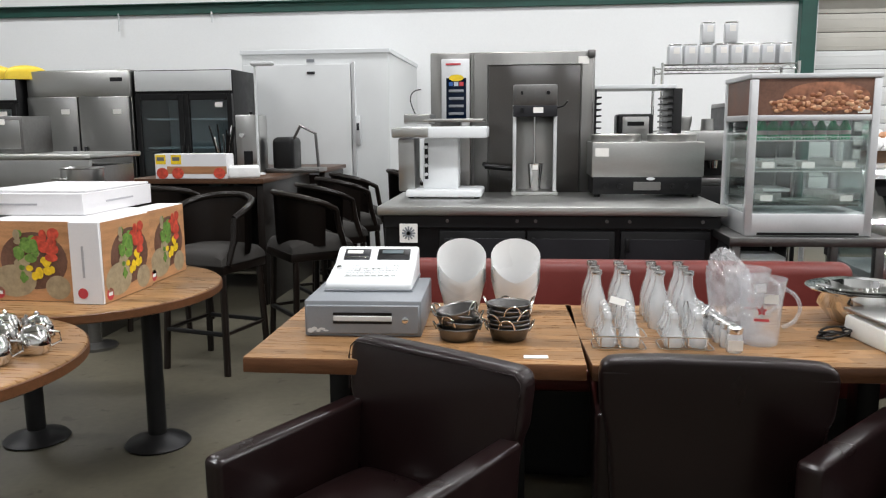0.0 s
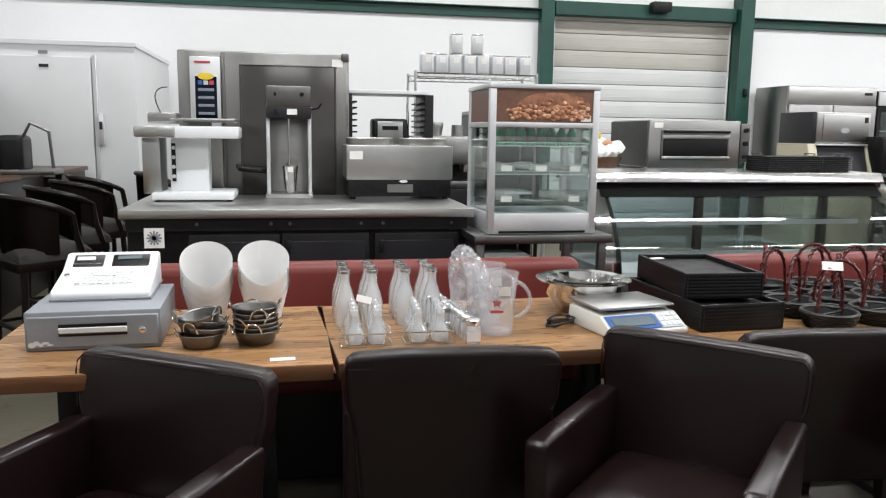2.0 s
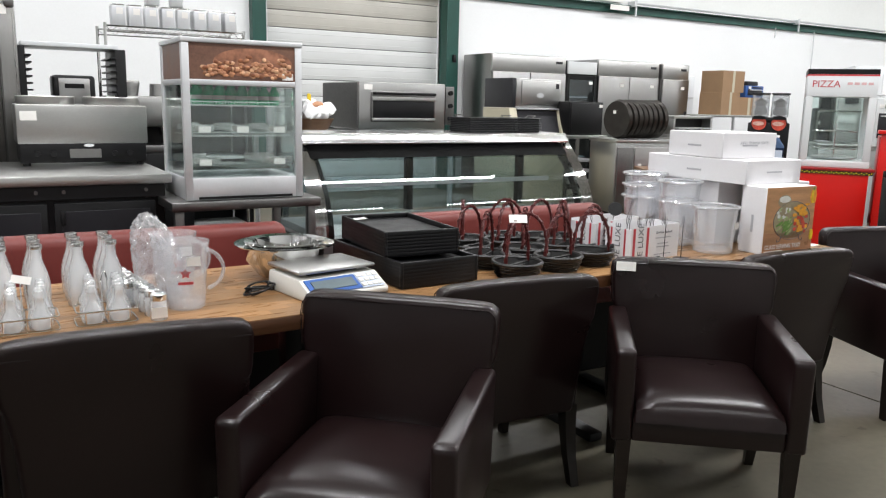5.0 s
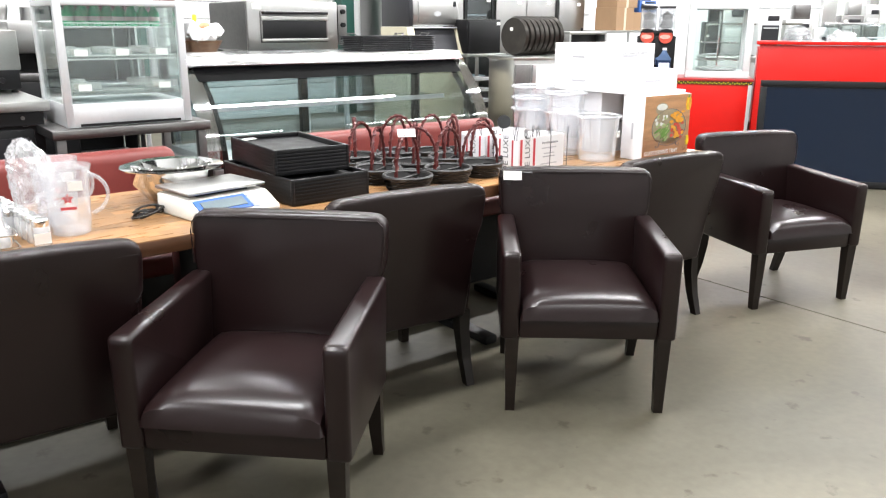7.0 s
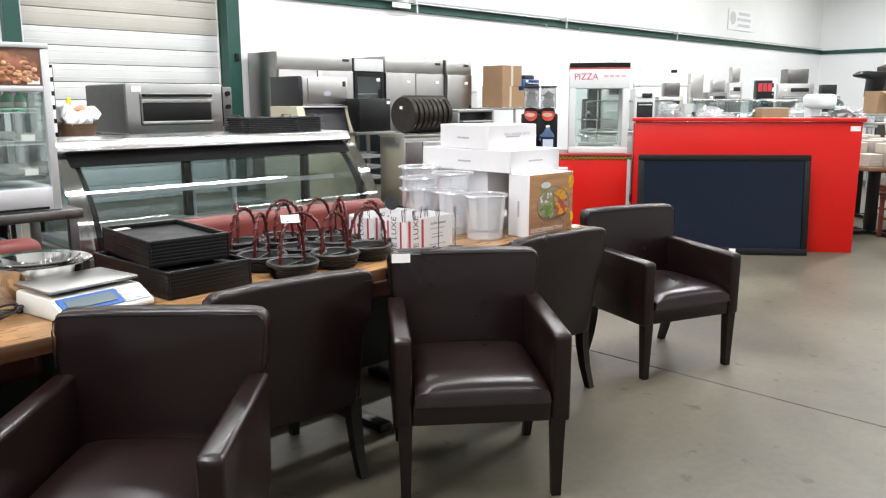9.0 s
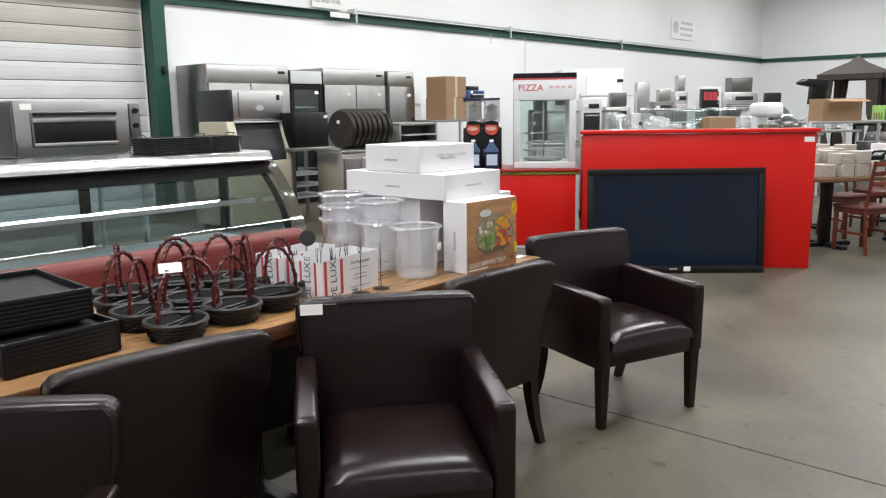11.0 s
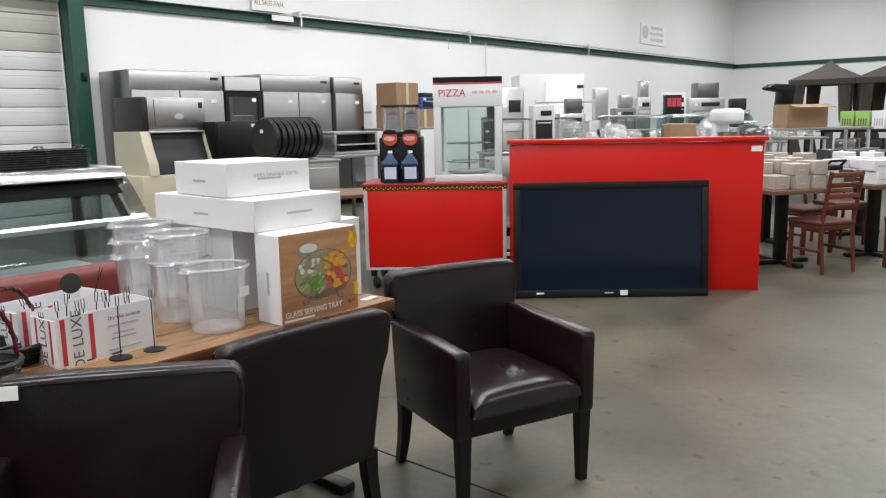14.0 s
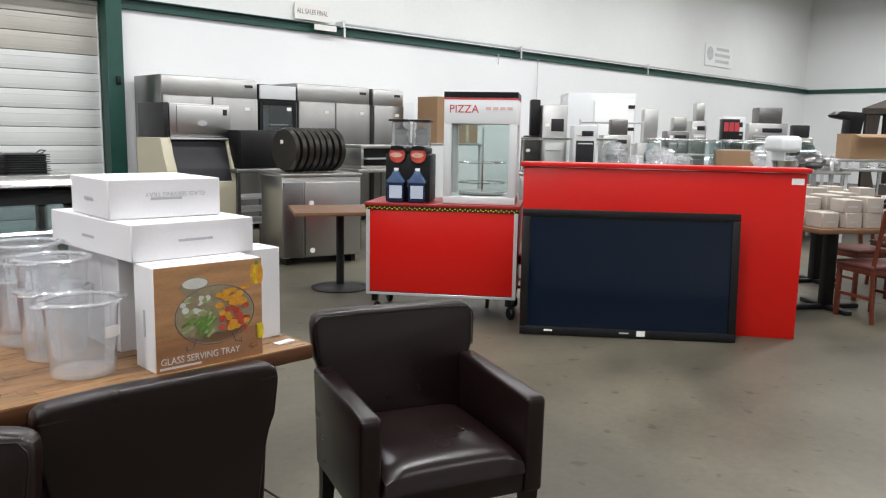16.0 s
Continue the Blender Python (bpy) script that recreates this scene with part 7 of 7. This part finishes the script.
# ---- far end of the hall ----
def plain_machine(name, label, category, x, y, z, w, d, h, m1, m2, rz=0):
    t = thing(name, pose(x, y, z, 0, 0, rz), label, category)
    low = h * (0.72 if len(name) % 2 else 1.0)
    part("body", box(B(), (0, d / 2, low / 2), (w, d, low), 0.02), m1, t)
    if low < h:
        part("hopper", box(B(), (w * 0.12, d * 0.55, low + (h - low) / 2), (w * 0.6, d * 0.6, h - low), 0.02), m2, t)
    part("front_panel", box(B(), (0, -0.006, low * 0.45), (w * 0.78, 0.02, low * 0.5), 0.01), m2, t)
    part("control_strip", box(B(), (w * 0.1, -0.006, low * 0.84), (w * 0.5, 0.014, low * 0.1), 0.004), CHARC, t)
    part("tag", box(B(), (-w * 0.3, -0.008, low * 0.84), (0.06, 0.012, 0.045)), PAPER, t)
    part("handle", tube(B(), [(-w * 0.3, 0, low * 0.64), (-w * 0.3, -0.05, low * 0.64), (w * 0.3, -0.05, low * 0.64), (w * 0.3, 0, low * 0.64)], 0.01, 6), ALU, t)
    return t



def stand(x, y, w, d, h, rz=0):
    t = thing("work_table", pose(x, y, 0, 0, 0, rz), "stainless steel work table in the far aisle", "work table", "far work tables")
    part("tabletop", box(B(), (0, d / 2, h - 0.022), (w, d, 0.04), 0.006), STEEL_H, t)
    part("shelf", box(B(), (0, d / 2, 0.3), (w - 0.1, d - 0.1, 0.03)), STEEL, t)
    for sx in (-1, 1):
        for y2 in (0.05, d - 0.05):
            part("leg", box(B(), (sx * (w / 2 - 0.05), y2, h / 2 - 0.02), (0.04, 0.04, h - 0.04)), ALU, t)


# cartons on the shelf beside the fridges
stand(12.6, 9.9, 1.5, 0.7, 1.3)
for x, z, w, h in ((12.45, 1.3005, 0.5, 0.4), (12.5, 1.701, 0.56, 0.38), (12.98, 1.3005, 0.5, 0.32)):
    t = thing("cardboard_carton", pose(x, 10.2, z, 0, 0, random.uniform(-6, 6)), "brown cardboard carton stacked on a steel table", "cardboard box", "brown cartons")
    part("carton", box(B(), (0, 0, h / 2), (w, 0.5, h), 0.004, 1), CARD_B, t)
    part("tape", box(B(), (0, -0.2505, h / 2), (0.06, 0.002, h)), BEIGE, t)
plain_machine("blue_cooler", "blue and grey plastic cooler on the table", "cooler", 13.15, 10.0, 1.621, 0.5, 0.4, 0.3, BLUE, CHARC)
t = thing("white_shelving", pose(12.25, 10.95, 0), "white wall cabinets behind the refrigerators", "cabinet")
part("body", box(B(), (0, 0.2, 1.0), (0.75, 0.36, 2.0), 0.01), WHITE_E, t)
for z in (0.6, 1.1, 1.6):
    part("shelf_edge", box(B(), (0, 0.01, z), (0.7, 0.02, 0.03)), LTGREY, t)
t = thing("white_freezer_box", pose(15.1, 8.6, 0, 0, 0, -45), "large white freezer cabinet with door fittings", "freezer")
part("body", box(B(), (0, 0.5, 1.12), (1.25, 0.95, 2.24), 0.012), WHITE_E, t)
part("door", box(B(), (0.22, -0.0, 1.12), (0.72, 0.05, 2.0), 0.012), WHITE_P, t)
for z in (1.0, 1.6, 2.0):
    part("hinge", box(B(), (0.53, -0.03, z), (0.12, 0.03, 0.06), 0.006), CHARC, t)
part("latch", box(B(), (-0.1, -0.035, 1.5), (0.06, 0.04, 0.4), 0.01), ALU, t)


def salad_bar(x, y, w, rz, label):
    t = thing("salad_bar", pose(x, y, 0, 0, 0, rz), label, "salad bar", "glass-guarded food bars")
    part("body", box(B(), (0, 0.35, 0.45), (w, 0.7, 0.9), 0.01), STEEL, t)
    part("top", box(B(), (0, 0.35, 0.92), (w + 0.06, 0.78, 0.04), 0.01), STEEL_H, t)
    for sx in (-1, 1):
        part("guard_post", tube(B(), [(sx * (w / 2 - 0.05), 0.6, 0.94), (sx * (w / 2 - 0.05), 0.5, 1.4), (sx * (w / 2 - 0.05), 0.12, 1.4)], 0.014, 8), CHROME, t)
    g = part("guard_glass", ribbon(B(), [(-0.02, 1.12), (0.1, 1.38), (0.16, 1.42), (0.5, 1.42)], -w / 2, w / 2, 0.008), GLASS, t)
    g.visible_shadow = False
    part("guard_rail", tube(B(), [(-w / 2, 0.12, 1.415), (w / 2, 0.12, 1.415)], 0.016, 8), CHROME, t)
    for k in range(4):
        part("food_pan", box(B(), (-w / 2 + w * (k + 0.5) / 4, 0.35, 0.945), (w / 4 - 0.06, 0.5, 0.03), 0.008), STEEL_D, t)


salad_bar(11.83, 6.9, 1.36, -45, "steel salad bar with a glass sneeze guard")
salad_bar(15.34, 6.21, 1.6, -45, "long glass-fronted food bar in the far aisle")
plain_machine("wall_oven", "black upright oven standing in the far aisle", "oven", 12.64, 8.21, 0, 0.26, 0.35, 2.02, BLACK, BLACK_M, -45)
plain_machine("steel_brewer", "tall steel brewer with a dark window", "brewer", 12.71, 7.85, 0, 0.39, 0.35, 1.93, STEEL, STEEL_H, -45)
plain_machine("vending_dispenser", "tall steel dispenser with a red label", "dispenser", 13.93, 6.92, 0, 0.38, 0.35, 1.90, STEEL, STEEL_H, -45)
plain_machine("coffee_brewer", "tall narrow steel coffee brewer on a table", "coffee brewer", 16.35, 7.32, 0.95, 0.27, 0.35, 1.14, STEEL, STEEL_H, -45)
stand(16.35, 7.30, 0.77, 0.45, 0.9495, -45)
plain_machine("microwave_oven", "white microwave oven with a dark window", "microwave", 17.29, 7.09, 0.95, 0.42, 0.35, 0.92, WHITE_E, BLACK, -45)
stand(17.29, 7.07, 0.92, 0.45, 0.9495, -45)
plain_machine("steel_fryer", "square steel fryer with a grey hood", "fryer", 18.24, 6.85, 0.95, 0.77, 0.62, 1.13, STEEL, STEEL_D, -45)
stand(18.24, 6.83, 1.27, 0.72, 0.9495, -45)
plain_machine("slicing_machine", "dull steel food processor on a table", "food processor", 15.63, 7.34, 0.95, 0.40, 0.35, 0.87, STEEL_D, STEEL, -45)
stand(15.63, 7.32, 0.90, 0.45, 0.9495, -45)
plain_machine("steel_steamer", "low steel steamer on a table", "steamer", 16.65, 5.61, 0.95, 0.44, 0.35, 0.76, STEEL, CHARC, -45)
stand(16.65, 5.59, 0.94, 0.45, 0.9495, -45)
plain_machine("prep_cooler", "steel prep cooler beside the salad bar", "cooler", 12.71, 6.72, 0.9, 0.41, 0.35, 0.81, STEEL_H, STEEL_D, -45)
stand(12.71, 6.70, 0.91, 0.45, 0.8995, -45)
plain_machine("ticket_printer", "grey boxed machine on the work table", "machine", 11.97, 6.76, 0.9, 0.32, 0.35, 0.71, LTGREY, CHARC, -45)
stand(11.97, 6.74, 0.82, 0.45, 0.8995, -45)
t = thing("red_sign_box", pose(16.34, 7.0, 0.95, 0, 0, -45) @ pose(0.3, 0.05, 0), "black stand with three red price cards", "display stand")
part("body", box(B(), (0, 0.1, 0.43), (0.3, 0.2, 0.86), 0.01), BLACK, t)
for x in (-0.095, 0.0, 0.095):
    part("card", box(B(), (x, -0.006, 0.72), (0.08, 0.008, 0.16)), INK_R, t)
t = thing("cutlery_carton", pose(14.46, 5.68, 1.0, 0, 0, -45), "open brown carton on a far table", "cardboard box")
part("carton", box(B(), (0, 0.2, 0.14), (0.5, 0.4, 0.28), 0.004, 1), CARD_B, t)
part("contents", box(B(), (0, 0.2, 0.285), (0.42, 0.3, 0.02)), CARD_D, t)
stand(14.46, 5.66, 1.1, 0.6, 0.9995, -45)
t = thing("stand_mixer", pose(13.45, 4.57, 0.0, 0, 0, -45), "white stand mixer on a pedestal base", "stand mixer")
part("pedestal", box(B(), (0, 0.2, 0.45), (0.5, 0.45, 0.9), 0.01), STEEL_D, t)
part("base", box(B(), (0, 0.18, 0.94), (0.36, 0.5, 0.08), 0.03, 3), WHITE_E, t)
part("column", box(B(), (0, 0.33, 1.15), (0.22, 0.18, 0.4), 0.05, 3), WHITE_E, t)
part("head", box(B(), (0, 0.14, 1.4), (0.28, 0.62, 0.22), 0.07, 4), WHITE_E, t)
part("bowl", lathe(B(), [(0, 0.98), (0.1, 0.98), (0.16, 1.18), (0.15, 1.18), (0, 1.0)], 24, (0, 0.05, 0)), CHROME, t)
t = thing("tray_stand", pose(17.68, 5.28, 0, 0, 0, -45), "dark folded canopy head on a steel frame", "canopy stand")
part("canopy", prism(B(), [(-0.24, 1.9), (-0.12, 1.97), (0.26, 1.95), (0.28, 1.88), (0.22, 1.5), (0.02, 1.48), (0.04, 1.82), (-0.2, 1.86)], -0.15, 0.15, 0.01), BLACK, t)
part("pole", tube(B(), [(0.12, 0, 0), (0.12, 0, 1.5)], 0.03, 8), ALU, t)
part("arm", tube(B(), [(-0.45, 0, 0.95), (0.3, 0, 1.5)], 0.025, 8), ALU, t)
for x, y, w in ((15.25, 4.05, 0.66),):
    t = thing("cardboard_carton", pose(x, y, 1.2002, 0, 0, -45), "open brown cardboard carton on a high table", "cardboard box", "brown cartons")
    part("carton", box(B(), (0, 0.2, 0.18), (w, 0.45, 0.36), 0.004, 1), CARD_B, t)
    part("flap", box(B(), (0, -0.1, 0.36), (w * 0.96, 0.2, 0.006), m=pose(0, 0, 0, 12, 0, 0)), CARD_B, t)
stand(15.35, 3.85, 1.7, 0.7, 1.2, -45)


def wrapped_lump(x, y, z, sx, sy, sz, seed):
    bm = B()
    bmesh.ops.create_icosphere(bm, subdivisions=3, radius=1.0)
    for v in bm.verts:
        ridge = sum((0.5 - abs(noise.noise(v.co * f + Vector((seed, f, 0))))) * g for f, g in ((1.6, 0.4), (4.3, 0.25)))
        q = v.co * (0.72 + ridge)
        v.co = Vector((q.x * sx, q.y * sy, max(0, sz + q.z * sz)))
    solo("wrapped_equipment", bm, BAG if seed % 4 else STEEL_D, "equipment wrapped in pale plastic film", "wrapped equipment", m=pose(x, y, z, 0, 0, 40 * seed), group="film-wrapped stock")


def curved_case(x, y, w, label):
    t = thing("countertop_case", pose(x, y, 0, 0, 0, -45), label, "display case", "countertop glass cases")
    part("base", box(B(), (0, 0.3, 0.5), (w, 0.6, 1.0), 0.01), STEEL, t)
    sec = [(0.02 + 0.3 * (1 - math.cos(radians(a))), 1.0 + 0.42 * math.sin(radians(a))) for a in range(0, 91, 10)]
    g = part("curved_glass", ribbon(B(), sec, -w / 2, w / 2, 0.006), GLASS_C, t)
    g.visible_shadow = False
    part("lid", box(B(), (0, 0.45, 1.43), (w, 0.28, 0.03), 0.006), SLAB, t)
    for s in (-1, 1):
        part("end_panel", prism(B(), sec + [(0.58, 1.42), (0.58, 1.0)], s * w / 2 - 0.008, s * w / 2 + 0.008, axis="x"), GLASS_D, t)
    part("shelf", box(B(), (0, 0.35, 1.2), (w - 0.06, 0.36, 0.015)), WHITE_E, t)


curved_case(14.1, 6.35, 1.1, "glass-fronted countertop display case on a steel base")
curved_case(14.9, 5.3, 1.3, "glass-fronted countertop display case on a steel base")
for k, (x, y) in enumerate(((13.35, 6.2), (12.9, 6.0), (14.0, 4.9), (14.5, 4.5), (15.9, 5.0), (12.3, 6.4), (16.4, 4.4))):
    stand(x, y, 0.9, 0.5, 1.02, -45)
    wrapped_lump(x + 0.15, y + 0.2, 1.0203, 0.26, 0.2, 0.13 + 0.03 * (k % 3), k + 1)
    wrapped_lump(x + 0.35, y - 0.02, 1.0203, 0.14, 0.14, 0.1, k + 4)
t = thing("tube_rack", pose(13.6, 7.4, 0, 0, 0, -45), "steel tube clothes rack in the far aisle", "rack")
for x in (-0.5, 0.0, 0.5):
    part("upright", tube(B(), [(x, 0, 0), (x, 0, 1.72)], 0.018, 8), ALU, t)
for z in (1.35, 1.68):
    part("crossbar", tube(B(), [(-0.5, 0, z), (0.5, 0, z)], 0.018, 8), ALU, t)


def gazebo(y):
    t = thing("garden_gazebo", pose(27.5, y, 0, 0, 0, -90), "taupe canvas gazebo with tied curtains", "gazebo", "canvas gazebos")
    w = 1.62
    bm = B()
    a = [bm.verts.new((sx * (w / 2 + 0.08), sy * (w / 2 + 0.08), 2.36)) for sx, sy in ((-1, -1), (1, -1), (1, 1), (-1, 1))]
    b = [bm.verts.new((sx * 0.22, sy * 0.2, 2.72)) for sx, sy in ((-1, -1), (1, -1), (1, 1), (-1, 1))]
    c = [bm.verts.new((sx * (w / 2 + 0.08), sy * (w / 2 + 0.08), 2.2)) for sx, sy in ((-1, -1), (1, -1), (1, 1), (-1, 1))]
    top = bm.verts.new((0, 0, 2.92))
    for k in range(4):
        k2 = (k + 1) % 4
        bm.faces.new((a[k], a[k2], b[k2], b[k]))
        bm.faces.new((c[k], c[k2], a[k2], a[k]))
        bm.faces.new((b[k], b[k2], top))
    part("roof", bm, CANV, t)
    for sx in (-1, 1):
        for sy in (-1, 1):
            part("post", box(B(), (sx * w / 2, sy * w / 2, 1.15), (0.06, 0.06, 2.3)), DKWOOD, t)
            bm = B()
            for k in range(5):
                x = sx * (w / 2 - 0.06 - 0.07 * k)
                tube(bm, [(x, sy * w / 2, 2.28), (x + sx * 0.02 * k, sy * w / 2, 1.2), (x + sx * 0.045 * k, sy * w / 2, 0.9), (x, sy * w / 2, 0.1)], 0.045, 8)
            part("curtain", bm, CANV, t)


gazebo(6.9)
gazebo(5.1)
for k in range(3):
    c = thing("lime_carton", pose(18.0, 4.1 - 0.26 * k, 1.1205), "lime green printed carton on a dark high table", "carton", "lime green cartons")
    part("carton", box(B(), (0, 0, 0.16), (0.26, 0.22, 0.32), 0.006, 1), LIME if k < 2 else CARD_W, c)
    for j in range(4):
        part("print_bar", box(B(), (-0.131, -0.06 + 0.04 * j, 0.12), (0.002, 0.022, 0.13)), PR_DK if k < 2 else INK_L, c)
t = thing("display_table", pose(18.0, 3.1, 0), "long dark high table with cartons on it", "table")
part("tabletop", box(B(), (0, 0, 1.095), (0.8, 2.9, 0.05), 0.006), BLACK, t)
for sy in (-1, 0, 1):
    part("leg", box(B(), (0, sy * 1.35, 0.535), (0.6, 0.06, 1.07)), BLACK_M, t)
part("lower_shelf", box(B(), (0, 0, 0.6), (0.7, 2.6, 0.03)), BLACK_M, t)
for k in range(6):
    f = thing("black_fryer", pose(17.85, 1.95 + 0.42 * k, 0.6155), "black countertop fryer on a lower shelf", "fryer", "black machines on the shelf")
    part("body", box(B(), (0, 0, 0.17), (0.36, 0.36, 0.34), 0.02), (BLACK, CHARC, STEEL_D)[k % 3], f)
    part("front_plate", box(B(), (-0.182, 0, 0.12), (0.006, 0.26, 0.14), 0.002, 1), STEEL, f)
    part("knob", lathe(B(), [(0, 0), (0.02, 0), (0.018, 0.02), (0, 0.02)], 12, m=pose(-0.184, 0.08, 0.26, 0, -90, 0)), ALU, f)


# ---- tables and wooden chairs beyond the red counter ----
def cafe_table(x, y, rz):
    t = thing("cafe_table", pose(x, y, 0, 0, 0, rz), "brown wooden cafe table stacked with white wares", "table", "cafe tables with stock")
    part("tabletop", box(B(), (0, 0, 0.73), (0.85, 0.85, 0.04), 0.006), BROWNW, t)
    part("column", box(B(), (0, 0, 0.37), (0.09, 0.09, 0.68), 0.006), BLACK_M, t)
    for a in (0, 90):
        part("foot", box(B(), (0, 0, 0.02), (0.62, 0.07, 0.04), 0.01, 2, pose(0, 0, 0, 0, 0, a)), BLACK_M, t)


def wood_chair(m):
    t = thing("wooden_chair", m, "reddish wooden side chair with a ladder back", "chair", "reddish wooden chairs")
    part("seat", box(B(), (0, 0, 0.455), (0.42, 0.4, 0.04), 0.015, 3), mat("dark_red_seat", (0.1, 0.03, 0.025), 0.5), t)
    part("seat_frame", box(B(), (0, 0, 0.415), (0.4, 0.38, 0.045), 0.004), REDW, t)
    for s in (-1, 1):
        part("front_leg", box(B(), (s * 0.18, -0.17, 0.2), (0.035, 0.035, 0.4), 0.004), REDW, t)
        part("back_leg", tube(B(), [(s * 0.18, 0.22, 0.0), (s * 0.18, 0.18, 0.43), (s * 0.18, 0.26, 0.92)], 0.018, 8), REDW, t)
        part("side_stretcher", box(B(), (s * 0.18, 0.01, 0.2), (0.018, 0.36, 0.025)), REDW, t)
    for z in (0.6, 0.7, 0.8, 0.89):
        part("back_slat", box(B(), (0, 0.19 + (z - 0.43) * 0.16, z), (0.35, 0.016, 0.045), 0.004), REDW, t)
    return t


for x, y in ((9.95, 2.75), (10.9, 2.15), (11.2, 3.3), (12.3, 2.6), (12.2, 1.2), (13.4, 1.9)):
    cafe_table(x, y, -35)
w0 = wood_chair(pose(9.84, 2.36, 0, 0, 0, 150))
for x, y, r in ((10.25, 1.65, 130), (9.75, 3.3, 20), (10.75, 2.75, -30), (11.4, 1.45, 120), (11.5, 2.6, -40), (10.9, 0.95, 130), (12.3, 0.4, 120), (7.95, 4.6, 30)):
    copy_thing(w0, pose(x, y, 0, 0, 0, r))
random.seed(21)
SPOTS = ((9.95, 2.75), (10.9, 2.15), (11.2, 3.3), (12.3, 2.6))
for k in range(96):
    cx, cy = SPOTS[k % 4]
    i = k // 4
    col, row, layer = i % 4, (i // 4) % 3, i // 12
    h = 0.085 + 0.02 * ((k * 7) % 3)
    dx, dy = -0.27 + 0.18 * col + random.uniform(-0.015, 0.015), -0.26 + 0.25 * row + random.uniform(-0.02, 0.02)
    if layer and (col + row + k) % 3 == 0:
        continue
    a = radians(-35)
    w = thing("white_ware_box", pose(cx + dx * math.cos(a) - dy * math.sin(a), cy + dx * math.sin(a) + dy * math.cos(a), 0.7505 + 0.1255 * layer, 0, 0, -35 + random.uniform(-7, 7)),
              "small white boxed ware stacked on a cafe table", "box", "white wares on cafe tables")
    part("carton", box(B(), (0, 0, 0.0625 if not layer else h / 2), (0.155, 0.2, 0.125 if not layer else h), 0.005, 1), (CARD_D, CARD_W, CARD_D, LTGREY, CARD_D, STEEL_D)[k % 6], w)
    part("print_line", box(B(), (0, -0.1012, 0.05), (0.08, 0.002, 0.012)), INK_L, w)
t = thing("countertop_grill", pose(10.1, 2.35, 0.7505, 0, 0, -35), "black and steel countertop grill press", "grill")
part("base", box(B(), (0, 0.1, 0.06), (0.26, 0.2, 0.12), 0.012), STEEL, t)
part("lid", box(B(), (0, 0.1, 0.17), (0.24, 0.2, 0.05), 0.02, 3), BLACK, t)
part("handle", tube(B(), [(-0.08, 0.0, 0.19), (-0.08, -0.06, 0.24), (0.08, -0.06, 0.24), (0.08, 0.0, 0.19)], 0.012, 8), BLACK, t)
